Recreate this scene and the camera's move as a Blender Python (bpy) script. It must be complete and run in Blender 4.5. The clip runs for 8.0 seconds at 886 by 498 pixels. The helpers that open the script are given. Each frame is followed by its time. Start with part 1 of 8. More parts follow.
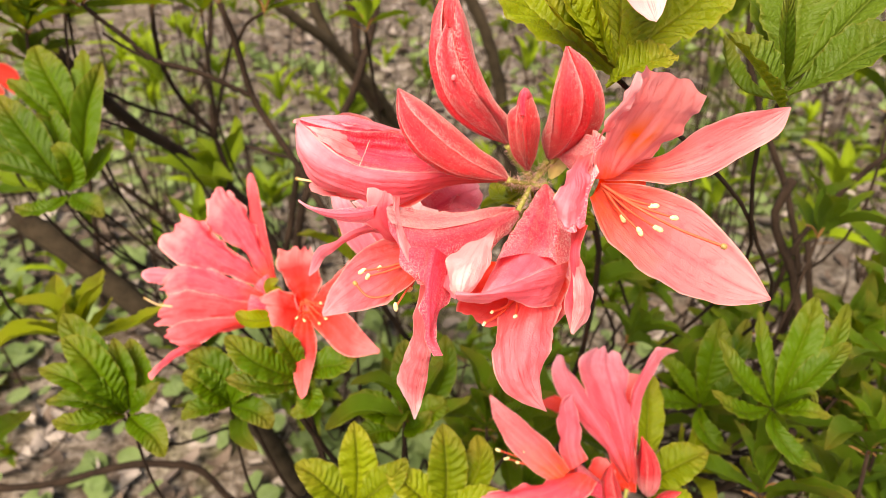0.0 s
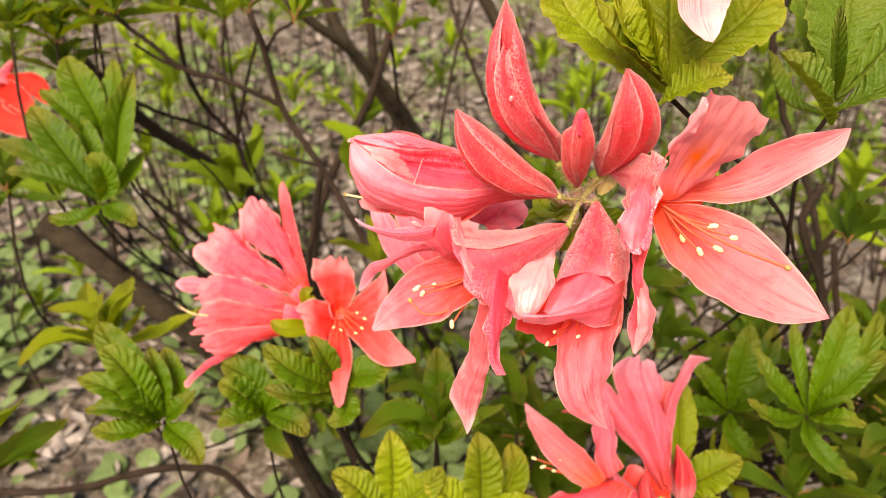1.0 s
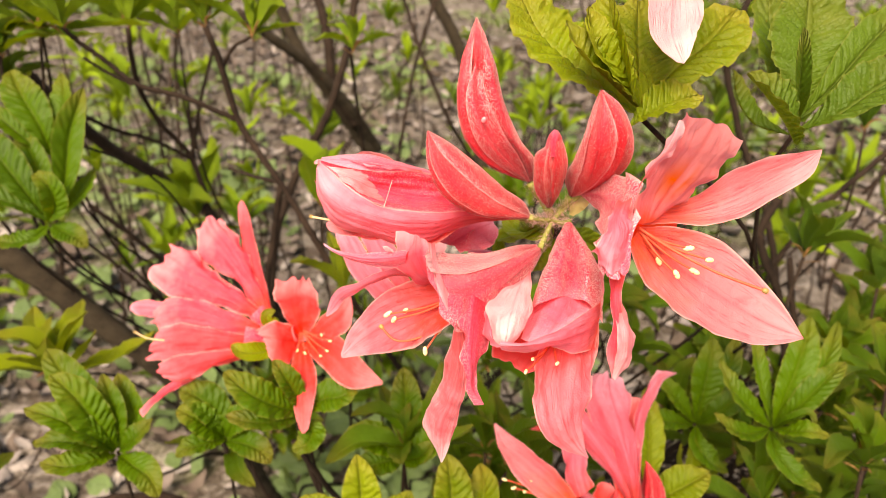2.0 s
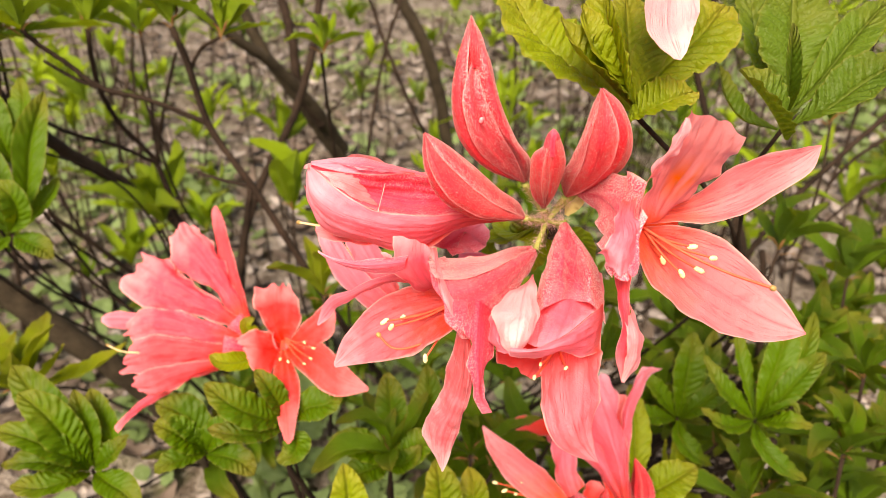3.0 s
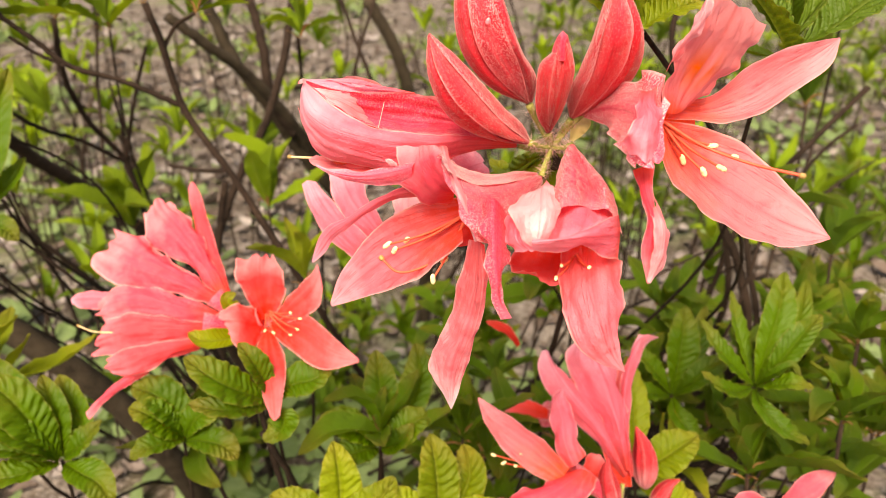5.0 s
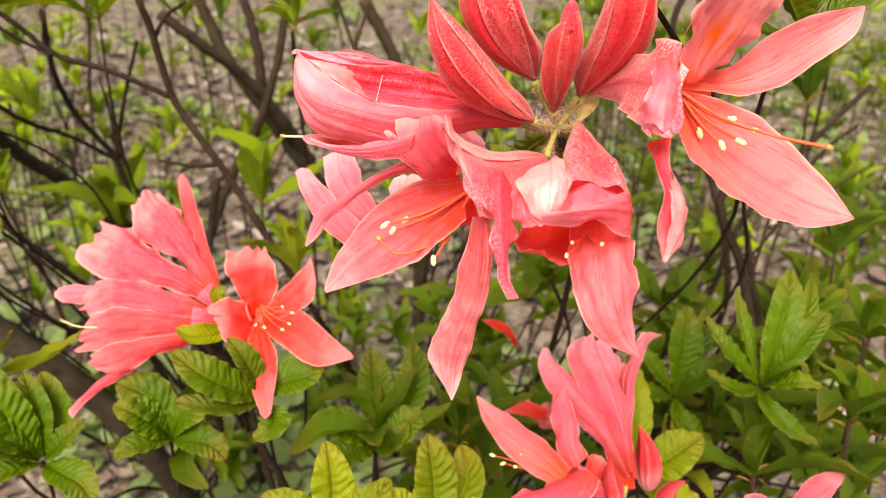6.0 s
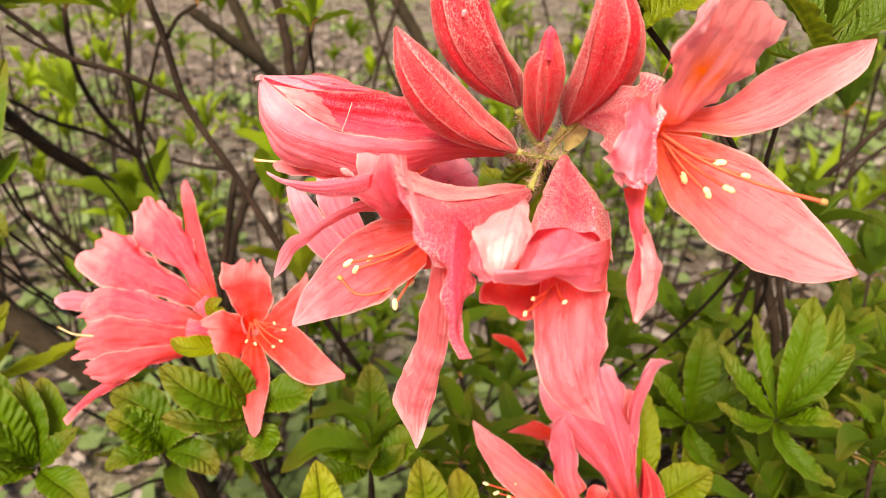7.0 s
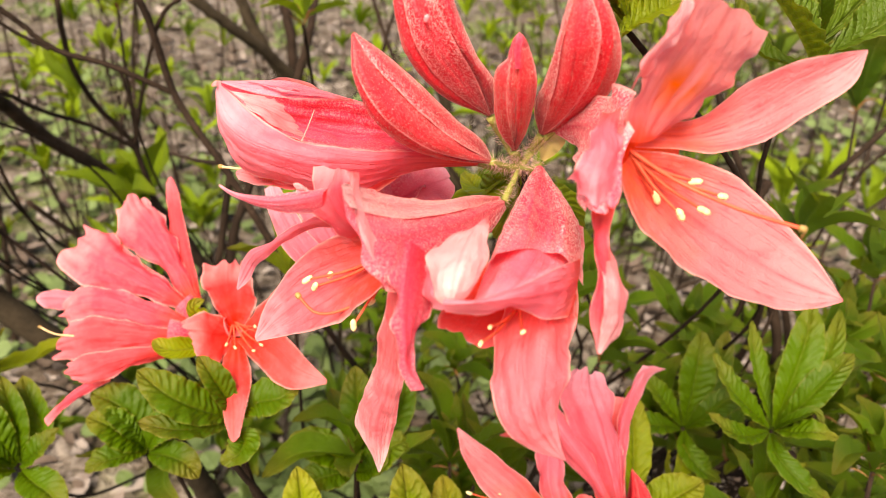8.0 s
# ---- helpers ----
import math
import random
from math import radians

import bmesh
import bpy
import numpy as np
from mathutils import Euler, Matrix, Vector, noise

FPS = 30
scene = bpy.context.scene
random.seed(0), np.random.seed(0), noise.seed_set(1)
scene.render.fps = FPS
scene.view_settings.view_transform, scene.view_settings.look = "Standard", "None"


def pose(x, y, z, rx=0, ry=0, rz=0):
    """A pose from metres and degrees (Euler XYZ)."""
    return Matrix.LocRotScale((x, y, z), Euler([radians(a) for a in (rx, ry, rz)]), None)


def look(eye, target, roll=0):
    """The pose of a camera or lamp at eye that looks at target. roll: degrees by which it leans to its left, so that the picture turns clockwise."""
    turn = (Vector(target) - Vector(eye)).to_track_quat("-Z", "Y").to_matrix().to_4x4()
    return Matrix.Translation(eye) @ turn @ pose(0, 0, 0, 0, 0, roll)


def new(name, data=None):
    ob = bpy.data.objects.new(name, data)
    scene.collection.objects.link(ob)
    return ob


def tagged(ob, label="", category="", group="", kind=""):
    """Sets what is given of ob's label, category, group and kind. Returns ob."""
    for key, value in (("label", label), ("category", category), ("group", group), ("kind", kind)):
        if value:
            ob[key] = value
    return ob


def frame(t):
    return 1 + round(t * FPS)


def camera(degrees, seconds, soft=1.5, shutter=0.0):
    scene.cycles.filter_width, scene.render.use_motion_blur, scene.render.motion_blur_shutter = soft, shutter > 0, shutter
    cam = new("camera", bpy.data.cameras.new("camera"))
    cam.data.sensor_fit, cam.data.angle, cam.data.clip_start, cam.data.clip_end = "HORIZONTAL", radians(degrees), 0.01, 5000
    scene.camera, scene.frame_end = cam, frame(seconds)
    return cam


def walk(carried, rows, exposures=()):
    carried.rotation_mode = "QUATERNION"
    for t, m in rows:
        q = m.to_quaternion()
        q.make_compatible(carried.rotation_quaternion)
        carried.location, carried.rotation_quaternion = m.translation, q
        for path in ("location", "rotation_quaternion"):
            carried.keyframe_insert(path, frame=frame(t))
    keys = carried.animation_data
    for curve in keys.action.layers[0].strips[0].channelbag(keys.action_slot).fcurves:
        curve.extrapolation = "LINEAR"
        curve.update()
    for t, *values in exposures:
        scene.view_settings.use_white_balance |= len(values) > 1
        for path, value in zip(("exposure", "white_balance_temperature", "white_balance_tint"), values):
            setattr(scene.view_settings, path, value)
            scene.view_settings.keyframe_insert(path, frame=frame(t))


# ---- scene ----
cam = camera(65.2, 8.0, soft=0.5)
EYE, TILT = 0.80, -32.0
ROWS = [
    (0.0, 0.0000, 0.0000, 0.0000, -0.00, 0.00, 0.00),
    (0.5, -0.0080, -0.0012, -0.0005, 0.38, -0.60, 0.17),
    (1.0, -0.0146, -0.0025, 0.0059, 0.49, -0.16, 0.21),
    (1.5, -0.0167, -0.0001, 0.0083, -0.89, 0.73, 0.42),
    (3.0, -0.0278, 0.0089, 0.0116, -5.95, 0.55, 2.42),
    (3.5, -0.0327, 0.0112, 0.0102, -6.49, 0.48, 3.01),
    (4.0, -0.0317, 0.0173, -0.0017, -7.67, 2.23, 3.39),
    (4.5, -0.0340, 0.0175, -0.0122, -7.77, 3.08, 3.58),
    (5.8, -0.0417, 0.0316, -0.0247, -9.53, 2.42, 4.05),
    (6.0, -0.0386, 0.0336, -0.0247, -8.97, 3.52, 3.57),
    (6.5, -0.0301, 0.0410, -0.0203, -8.42, 2.58, 3.06),
    (7.0, -0.0190, 0.0415, -0.0125, -5.85, 2.88, 1.85),
    (7.5, -0.0071, 0.0461, -0.0055, -5.18, 2.62, 1.30),
    (8.0, -0.0071, 0.0483, -0.0054, -4.94, 1.81, 1.23),
]
walk(cam, [(t, pose(0, 0, EYE, TILT, 0, 0) @ pose(x, y, z, 90 + pitch, roll, yaw)) for t, x, y, z, yaw, pitch, roll in ROWS], [(0.0, 1.03, 9200, 13), (8.0, 1.03, 9200, 13)])
cam.data.dof.use_dof = True
cam.data.dof.focus_distance = 0.188
cam.data.dof.aperture_fstop = 19.0

# ---- light: bright overcast sky over open woodland ----
world = bpy.data.worlds.new("sky")
scene.world = world
world.use_nodes = True
wn, wl = world.node_tree.nodes, world.node_tree.links
sky = wn.new("ShaderNodeTexSky")
sky.sky_type, sky.sun_disc = "NISHITA", False
sky.sun_elevation, sky.sun_rotation = radians(52), radians(202)
wn["Background"].inputs["Strength"].default_value = 0.108
wl.new(sky.outputs["Color"], wn["Background"].inputs["Color"])
sun = new("sun", bpy.data.lights.new("sun", "SUN"))
sun.data.energy, sun.data.angle, sun.data.color = 5.0, radians(36), (1.0, 0.96, 0.90)
sun.matrix_world = look((-0.8, -1.8, 3.5), (0, 0.2, 0.7))


# ---- materials ----
def material(name, rough=0.6, translucent=0.0, spec=0.3):
    m = bpy.data.materials.new(name)
    m.use_nodes = True
    nt = m.node_tree
    b = nt.nodes["Principled BSDF"]
    b.inputs["Roughness"].default_value = rough
    b.inputs["Specular IOR Level"].default_value = spec
    out = nt.nodes["Material Output"]
    tr = None
    if translucent > 0:
        tr = nt.nodes.new("ShaderNodeBsdfTranslucent")
        mix = nt.nodes.new("ShaderNodeMixShader")
        mix.inputs["Fac"].default_value = translucent
        nt.links.new(b.outputs[0], mix.inputs[1])
        nt.links.new(tr.outputs[0], mix.inputs[2])
        nt.links.new(mix.outputs[0], out.inputs["Surface"])
    return m, nt, b, tr


def node(nt, kind, **values):
    n = nt.nodes.new(kind)
    for k, v in values.items():
        n.inputs[k].default_value = v
    return n


def ramp(nt, fac, stops):
    r = nt.nodes.new("ShaderNodeValToRGB")
    while len(r.color_ramp.elements) < len(stops):
        r.color_ramp.elements.new(0.5)
    for e, (p, c) in zip(r.color_ramp.elements, stops):
        e.position, e.color = p, (*c, 1)
    nt.links.new(fac, r.inputs["Fac"])
    return r.outputs["Color"]


def mixed(nt, fac, a, b, how="MIX"):
    n = nt.nodes.new("ShaderNodeMix")
    n.data_type, n.blend_type = "RGBA", how
    for socket, value in ((n.inputs[0], fac), (n.inputs[6], a), (n.inputs[7], b)):
        if isinstance(value, bpy.types.NodeSocket):
            nt.links.new(value, socket)
        else:
            socket.default_value = value if isinstance(value, float) else (*value, 1)
    return n.outputs[2]


def maths(nt, how, a, b=0.0, clamp=False):
    n = nt.nodes.new("ShaderNodeMath")
    n.operation, n.use_clamp = how, clamp
    for socket, value in ((n.inputs[0], a), (n.inputs[1], b)):
        if isinstance(value, bpy.types.NodeSocket):
            nt.links.new(value, socket)
        else:
            socket.default_value = value
    return n.outputs[0]


def bump(nt, b, height, strength, distance):
    n = node(nt, "ShaderNodeBump", Strength=strength, Distance=distance)
    nt.links.new(height, n.inputs["Height"])
    nt.links.new(n.outputs["Normal"], b.inputs["Normal"])
    return n


def along_across(nt):
    """How far along the blade (0 base, 1 tip) and how far from the midrib (0 to 1)."""
    uv = nt.nodes.new("ShaderNodeUVMap")
    uv.uv_map = "UVMap"
    s = nt.nodes.new("ShaderNodeSeparateXYZ")
    nt.links.new(uv.outputs[0], s.inputs[0])
    u = s.outputs[0]
    v = maths(nt, "SUBTRACT", s.outputs[1], 0.5)
    return u, v, maths(nt, "MULTIPLY", maths(nt, "ABSOLUTE", v), 2.0), uv


def texture(nt, scale, detail=4.0, rough=0.6, stretch=None):
    n = node(nt, "ShaderNodeTexNoise", Scale=scale, Detail=detail, Roughness=rough)
    src = nt.nodes.new("ShaderNodeTexCoord").outputs["Object"]
    if stretch:
        mp = nt.nodes.new("ShaderNodeMapping")
        mp.inputs["Scale"].default_value = stretch
        nt.links.new(src, mp.inputs[0])
        src = mp.outputs[0]
    nt.links.new(src, n.inputs["Vector"])
    return n.outputs["Fac"]


def petal_material(name, base, body, tip, veins, fuzz=0.0, glow=0.42, vein=0.14, reach=0.3, blotch=False, rimmed=0.75, streaks=0.26, downy_rim=0.0):
    m, nt, b, tr = material(name, 0.5, glow, 0.25)
    u, v, side, uv = along_across(nt)
    cloud, patch = texture(nt, 95.0, 4.0), texture(nt, 330.0, 4.0)
    u2 = maths(nt, "ADD", u, maths(nt, "MULTIPLY", maths(nt, "SUBTRACT", cloud, 0.5), 0.5))
    col = ramp(nt, u2, [(0.0, base), (reach, body), (0.7, body), (1.0, tip)])
    # soft paler fields between the veins, strongest towards the rim
    field = maths(nt, "MULTIPLY", maths(nt, "SUBTRACT", patch, 0.44), 3.0, True)
    field = maths(nt, "MULTIPLY", field, maths(nt, "ADD", maths(nt, "MULTIPLY", side, 0.35), 0.08))
    col = mixed(nt, field, col, tip)
    # thin branching veins that fan out from the base
    fan = nt.nodes.new("ShaderNodeCombineXYZ")
    spreadv = maths(nt, "DIVIDE", v, maths(nt, "ADD", maths(nt, "MULTIPLY", u, 0.55), 0.45))
    nt.links.new(maths(nt, "MULTIPLY", u, 1.3), fan.inputs[0])
    nt.links.new(maths(nt, "MULTIPLY", spreadv, 6.0), fan.inputs[1])
    nt.links.new(maths(nt, "MULTIPLY", nt.nodes.new("ShaderNodeObjectInfo").outputs["Random"], 9.0), fan.inputs[2])
    wv = node(nt, "ShaderNodeTexVoronoi", Scale=1.0, Randomness=0.8)
    wv.feature = "DISTANCE_TO_EDGE"
    nt.links.new(fan.outputs[0], wv.inputs["Vector"])
    line = maths(nt, "SUBTRACT", 1.0, maths(nt, "MULTIPLY", wv.outputs["Distance"], 15.0), True)
    line = maths(nt, "MULTIPLY", line, maths(nt, "MULTIPLY", maths(nt, "SUBTRACT", patch, 0.40), 4.0, True), True)
    col = mixed(nt, maths(nt, "MULTIPLY", line, vein), col, veins)
    # long veins from the base towards the tip
    sway = maths(nt, "MULTIPLY", maths(nt, "SUBTRACT", cloud, 0.5), 1.6)
    track = maths(nt, "ABSOLUTE", maths(nt, "SUBTRACT", maths(nt, "FRACT", maths(nt, "ADD", maths(nt, "MULTIPLY", spreadv, 8.0), sway)), 0.5))
    long_vein = maths(nt, "SUBTRACT", 1.0, maths(nt, "MULTIPLY", track, 11.0), True)
    long_vein = maths(nt, "MULTIPLY", long_vein, maths(nt, "SUBTRACT", 1.15, u, True))
    long_vein = maths(nt, "MULTIPLY", long_vein, maths(nt, "MULTIPLY", maths(nt, "SUBTRACT", patch, 0.36), 5.0, True))
    col = mixed(nt, maths(nt, "MULTIPLY", long_vein, vein), col, veins)
    rib = maths(nt, "SUBTRACT", 1.0, maths(nt, "MULTIPLY", side, 12.0), True)
    col = mixed(nt, maths(nt, "MULTIPLY", rib, 0.4), col, veins)
    # long rose and pale streaks along the petal
    wash = node(nt, "ShaderNodeTexNoise", Scale=0.75, Detail=1.5, Roughness=0.5)
    nt.links.new(fan.outputs[0], wash.inputs["Vector"])
    col = mixed(nt, maths(nt, "MULTIPLY", maths(nt, "MULTIPLY", maths(nt, "SUBTRACT", 0.47, wash.outputs["Fac"]), 5.0, True), streaks), col, veins)
    col = mixed(nt, maths(nt, "MULTIPLY", maths(nt, "MULTIPLY", maths(nt, "SUBTRACT", wash.outputs["Fac"], 0.50), 2.6, True), 0.34), col, tip)
    if blotch:
        zone = maths(nt, "SUBTRACT", 1.0, maths(nt, "MULTIPLY", maths(nt, "ABSOLUTE", maths(nt, "SUBTRACT", u, 0.43)), 4.0), True)
        zone = maths(nt, "MULTIPLY", zone, maths(nt, "SUBTRACT", 1.25, maths(nt, "MULTIPLY", side, 2.0), True), True)
        streak = maths(nt, "MULTIPLY", maths(nt, "SUBTRACT", 0.34, wv.outputs["Distance"]), 4.0, True)
        col = mixed(nt, maths(nt, "MULTIPLY", zone, streak), col, (0.95, 0.16, 0.005))
    # pale rim: the petal's pale edge plus an edge highlight painted into the colour
    rim = maths(nt, "MULTIPLY", maths(nt, "SUBTRACT", side, 0.925), 14.0, True)
    col = mixed(nt, maths(nt, "MULTIPLY", rim, maths(nt, "MULTIPLY", patch, 2.0 * rimmed)), col, (0.93, 0.50, 0.48))
    fine = texture(nt, 2000.0, 2.0)
    if downy_rim:
        # the outer faces of a bud's petals are paler with down towards their rims
        pale = maths(nt, "MULTIPLY", maths(nt, "SUBTRACT", side, 0.80), 5.0, True)
        col = mixed(nt, maths(nt, "MULTIPLY", pale, maths(nt, "MULTIPLY", patch, 2.0 * downy_rim)), col, (0.90, 0.30, 0.33))
    if fuzz:
        speck = maths(nt, "MULTIPLY", maths(nt, "SUBTRACT", texture(nt, 2300.0, 2.0), 0.48), 8.0, True)
        dense = maths(nt, "ADD", maths(nt, "MULTIPLY", maths(nt, "SUBTRACT", maths(nt, "ADD", side, maths(nt, "MULTIPLY", cloud, 0.8)), 0.54), 1.6, True), 0.24)
        col = mixed(nt, maths(nt, "MULTIPLY", speck, maths(nt, "MULTIPLY", dense, fuzz)), col, (0.95, 0.62, 0.64))
        col = mixed(nt, maths(nt, "MULTIPLY", maths(nt, "MULTIPLY", maths(nt, "SUBTRACT", 0.46, fine), 8.0, True), 0.65 * fuzz), col, veins)
        b.inputs["Sheen Weight"].default_value = 0.3 * fuzz
        b.inputs["Sheen Roughness"].default_value = 0.4
        b.inputs["Sheen Tint"].default_value = (1.0, 0.72, 0.74, 1)
    nt.links.new(col, b.inputs["Base Color"])
    nt.links.new(mixed(nt, 1.0, col, (1.0, 0.72, 0.74), "MULTIPLY"), tr.inputs["Color"])
    h = maths(nt, "ADD", maths(nt, "MULTIPLY", maths(nt, "ADD", line, long_vein), -0.25), maths(nt, "MULTIPLY", fine, 0.3))
    h = maths(nt, "ADD", h, maths(nt, "MULTIPLY", cloud, 1.6))
    h = maths(nt, "ADD", h, maths(nt, "MULTIPLY", patch, 0.55))
    h = maths(nt, "ADD", h, maths(nt, "MULTIPLY", wash.outputs["Fac"], 0.25))
    bump(nt, b, h, 0.75, 0.0010)
    return m


PINKTIP = (0.92, 0.31, 0.36)
WHITE = petal_material("bleached_petal", (0.87, 0.20, 0.242), (0.91, 0.46, 0.506), (0.93, 0.58, 0.616), (0.78, 0.22, 0.264), vein=0.12, streaks=0.2)
BLOTCH = petal_material("orange_blotched_petal", (0.89, 0.14, 0.07), (0.93, 0.29, 0.31), (0.93, 0.38, 0.42), (0.82, 0.12, 0.11), vein=0.3, reach=0.12, blotch=True, glow=0.75)
PETAL = petal_material("coral_petal", (0.85, 0.071, 0.045), (0.87, 0.084, 0.139), PINKTIP, (0.62, 0.038, 0.068))
THROAT = petal_material("orange_throat", (0.83, 0.08, 0.008), (0.88, 0.14, 0.05), (0.88, 0.19, 0.13), (0.78, 0.05, 0.005))
BACK = petal_material("downy_coral_petal", (0.58, 0.025, 0.066), (0.77, 0.034, 0.105), (0.90, 0.18, 0.28), (0.40, 0.008, 0.040), 0.9, vein=0.5)
BUDFUZZ = petal_material("downy_crimson_bud", (0.34, 0.009, 0.028), (0.66, 0.017, 0.046), (0.78, 0.06, 0.09), (0.25, 0.005, 0.016), 0.55, 0.13, 0.3, rimmed=0.6, downy_rim=0.7)
# pale down, with the light from above put into its colour
DOWN_TOPLIT = petal_material("downy_petal_with_top_light", (0.62, 0.03, 0.07), (0.90, 0.34, 0.40), (0.94, 0.60, 0.64), (0.55, 0.03, 0.08), 0.6, vein=0.7, reach=0.4)
BUDRED = petal_material("crimson_bud", (0.42, 0.012, 0.030), (0.80, 0.021, 0.046), (0.86, 0.055, 0.08), (0.34, 0.006, 0.016), 0.28, 0.14, 0.3, rimmed=0.6, downy_rim=0.8)
BUDDARK = petal_material("glossy_crimson_bud", (0.58, 0.25, 0.28), (0.40, 0.012, 0.022), (0.56, 0.025, 0.035), (0.26, 0.006, 0.012), 0.1, 0.08, 0.4, reach=0.45, rimmed=0.4)
BLUSH = petal_material("blush_coral_petal", (0.86, 0.095, 0.079), (0.90, 0.176, 0.255), (0.93, 0.389, 0.498), (0.62, 0.038, 0.079), vein=0.36)
CORAL = petal_material("bright_coral_petal", (0.84, 0.055, 0.035), (0.86, 0.072, 0.098), (0.91, 0.20, 0.25), (0.66, 0.035, 0.05))
TIPPED = petal_material("coral_petal_with_pale_tip", (0.87, 0.11, 0.13), (0.90, 0.20, 0.25), (0.94, 0.62, 0.68), (0.62, 0.05, 0.09), vein=0.45, reach=0.4)
REDDENED = petal_material("coral_petal_reddening_to_its_base", (0.87, 0.06, 0.02), (0.89, 0.165, 0.22), (0.93, 0.37, 0.45), (0.62, 0.03, 0.04), vein=0.5, reach=0.55)
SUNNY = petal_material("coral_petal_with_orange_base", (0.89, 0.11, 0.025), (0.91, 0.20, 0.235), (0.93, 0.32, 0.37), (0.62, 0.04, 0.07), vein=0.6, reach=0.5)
FOLD = petal_material("deep_rose_and_recess_shade", (0.74, 0.033, 0.085), (0.81, 0.062, 0.133), (0.90, 0.190, 0.303), (0.60, 0.019, 0.073), 0.3)
# red petal whose colour is darkened to stand for shade
SHADED_RED = petal_material("red_petal_with_shade", (0.46, 0.012, 0.005), (0.58, 0.026, 0.018), (0.70, 0.07, 0.05), (0.36, 0.01, 0.008))
PALE = petal_material("pale_pink_petal", (0.86, 0.17, 0.187), (0.91, 0.39, 0.451), (0.93, 0.60, 0.660), (0.68, 0.09, 0.143), vein=0.3, glow=0.46)
ROSE = petal_material("rose_petal", (0.84, 0.085, 0.157), (0.89, 0.162, 0.261), (0.93, 0.399, 0.557), (0.66, 0.048, 0.109), 0.3)
DEEP = petal_material("deep_coral_petal", (0.84, 0.030, 0.004), (0.87, 0.075, 0.080), (0.91, 0.23, 0.26), (0.70, 0.025, 0.02), reach=0.66)


def leaf_material(name, dark, light, vein, warm=0.0, lift=0.0013, crease=0.03):
    m, nt, b, tr = material(name, 0.52, 0.30, 0.2)
    u, v, side, uv = along_across(nt)
    info = nt.nodes.new("ShaderNodeObjectInfo")
    col = mixed(nt, info.outputs["Random"], dark, light)
    blotch = texture(nt, 55.0, 5.0)
    col = mixed(nt, maths(nt, "MULTIPLY", maths(nt, "SUBTRACT", blotch, 0.42), 2.2, True), col, light)
    # sunken side veins sweep towards the tip, the leaf swells between them
    ph = maths(nt, "SUBTRACT", maths(nt, "MULTIPLY", u, 12.0), maths(nt, "MULTIPLY", side, 1.9))
    ph = maths(nt, "ADD", ph, maths(nt, "MULTIPLY", maths(nt, "SUBTRACT", blotch, 0.5), 2.6))
    tri = maths(nt, "ABSOLUTE", maths(nt, "SUBTRACT", maths(nt, "FRACT", ph), 0.5))
    line = maths(nt, "SUBTRACT", 1.0, maths(nt, "MULTIPLY", tri, 6.0), True)
    rib = maths(nt, "SUBTRACT", 1.0, maths(nt, "MULTIPLY", side, 10.0), True)
    # darker creases and lighter swells: shading of the relief painted into the colour
    col = mixed(nt, maths(nt, "MULTIPLY", line, crease), col, tuple(0.7 * c for c in dark))
    swell = maths(nt, "MULTIPLY", maths(nt, "SUBTRACT", tri, 0.25), 3.0, True)
    col = mixed(nt, maths(nt, "MULTIPLY", swell, 0.2), col, light)
    col = mixed(nt, maths(nt, "MULTIPLY", rib, 0.35), col, vein)
    net = node(nt, "ShaderNodeTexVoronoi", Scale=520.0)
    net.feature = "DISTANCE_TO_EDGE"
    nt.links.new(nt.nodes.new("ShaderNodeTexCoord").outputs["Object"], net.inputs["Vector"])
    if warm:
        edge = maths(nt, "MULTIPLY", maths(nt, "SUBTRACT", maths(nt, "ADD", u, maths(nt, "MULTIPLY", maths(nt, "SUBTRACT", blotch, 0.5), 0.8)), 0.62), 2.4, True)
        col = mixed(nt, maths(nt, "MULTIPLY", edge, warm), col, (0.34, 0.17, 0.05))
        rimw = maths(nt, "MULTIPLY", maths(nt, "SUBTRACT", side, 0.9), 8.0, True)
        col = mixed(nt, maths(nt, "MULTIPLY", rimw, warm), col, (0.36, 0.24, 0.07))
    nt.links.new(col, b.inputs["Base Color"])
    nt.links.new(mixed(nt, 0.4, col, (0.46, 0.52, 0.02)), tr.inputs["Color"])
    h = maths(nt, "ADD", maths(nt, "MULTIPLY", maths(nt, "POWER", tri, 0.9), 1.3), maths(nt, "MULTIPLY", maths(nt, "MINIMUM", net.outputs["Distance"], 0.2), 0.8))
    h = maths(nt, "SUBTRACT", maths(nt, "ADD", h, maths(nt, "MULTIPLY", blotch, 0.7)), maths(nt, "MULTIPLY", rib, 1.4))
    bump(nt, b, h, 0.65, lift)
    return m


LEAF = leaf_material("fresh_leaf", (0.0251, 0.0622, 0.0014), (0.0570, 0.1202, 0.0020), (0.1126, 0.1524, 0.0199), 0.26, 0.0006)
LEAF_NEAR = leaf_material("lime_leaf", (0.0997, 0.1426, 0.0052), (0.1827, 0.2317, 0.0087), (0.2797, 0.3059, 0.0524), 0.3, 0.0012, 0.14)
LEAF_PALE = leaf_material("pale_green_leaf", (0.0433, 0.0878, 0.0067), (0.0797, 0.1351, 0.0119), (0.1855, 0.2186, 0.0596), 0.2)
LEAF_DARK = leaf_material("green_leaf", (0.0330, 0.0844, 0.0047), (0.0695, 0.1351, 0.0067), (0.1325, 0.1855, 0.0398), 0.15)
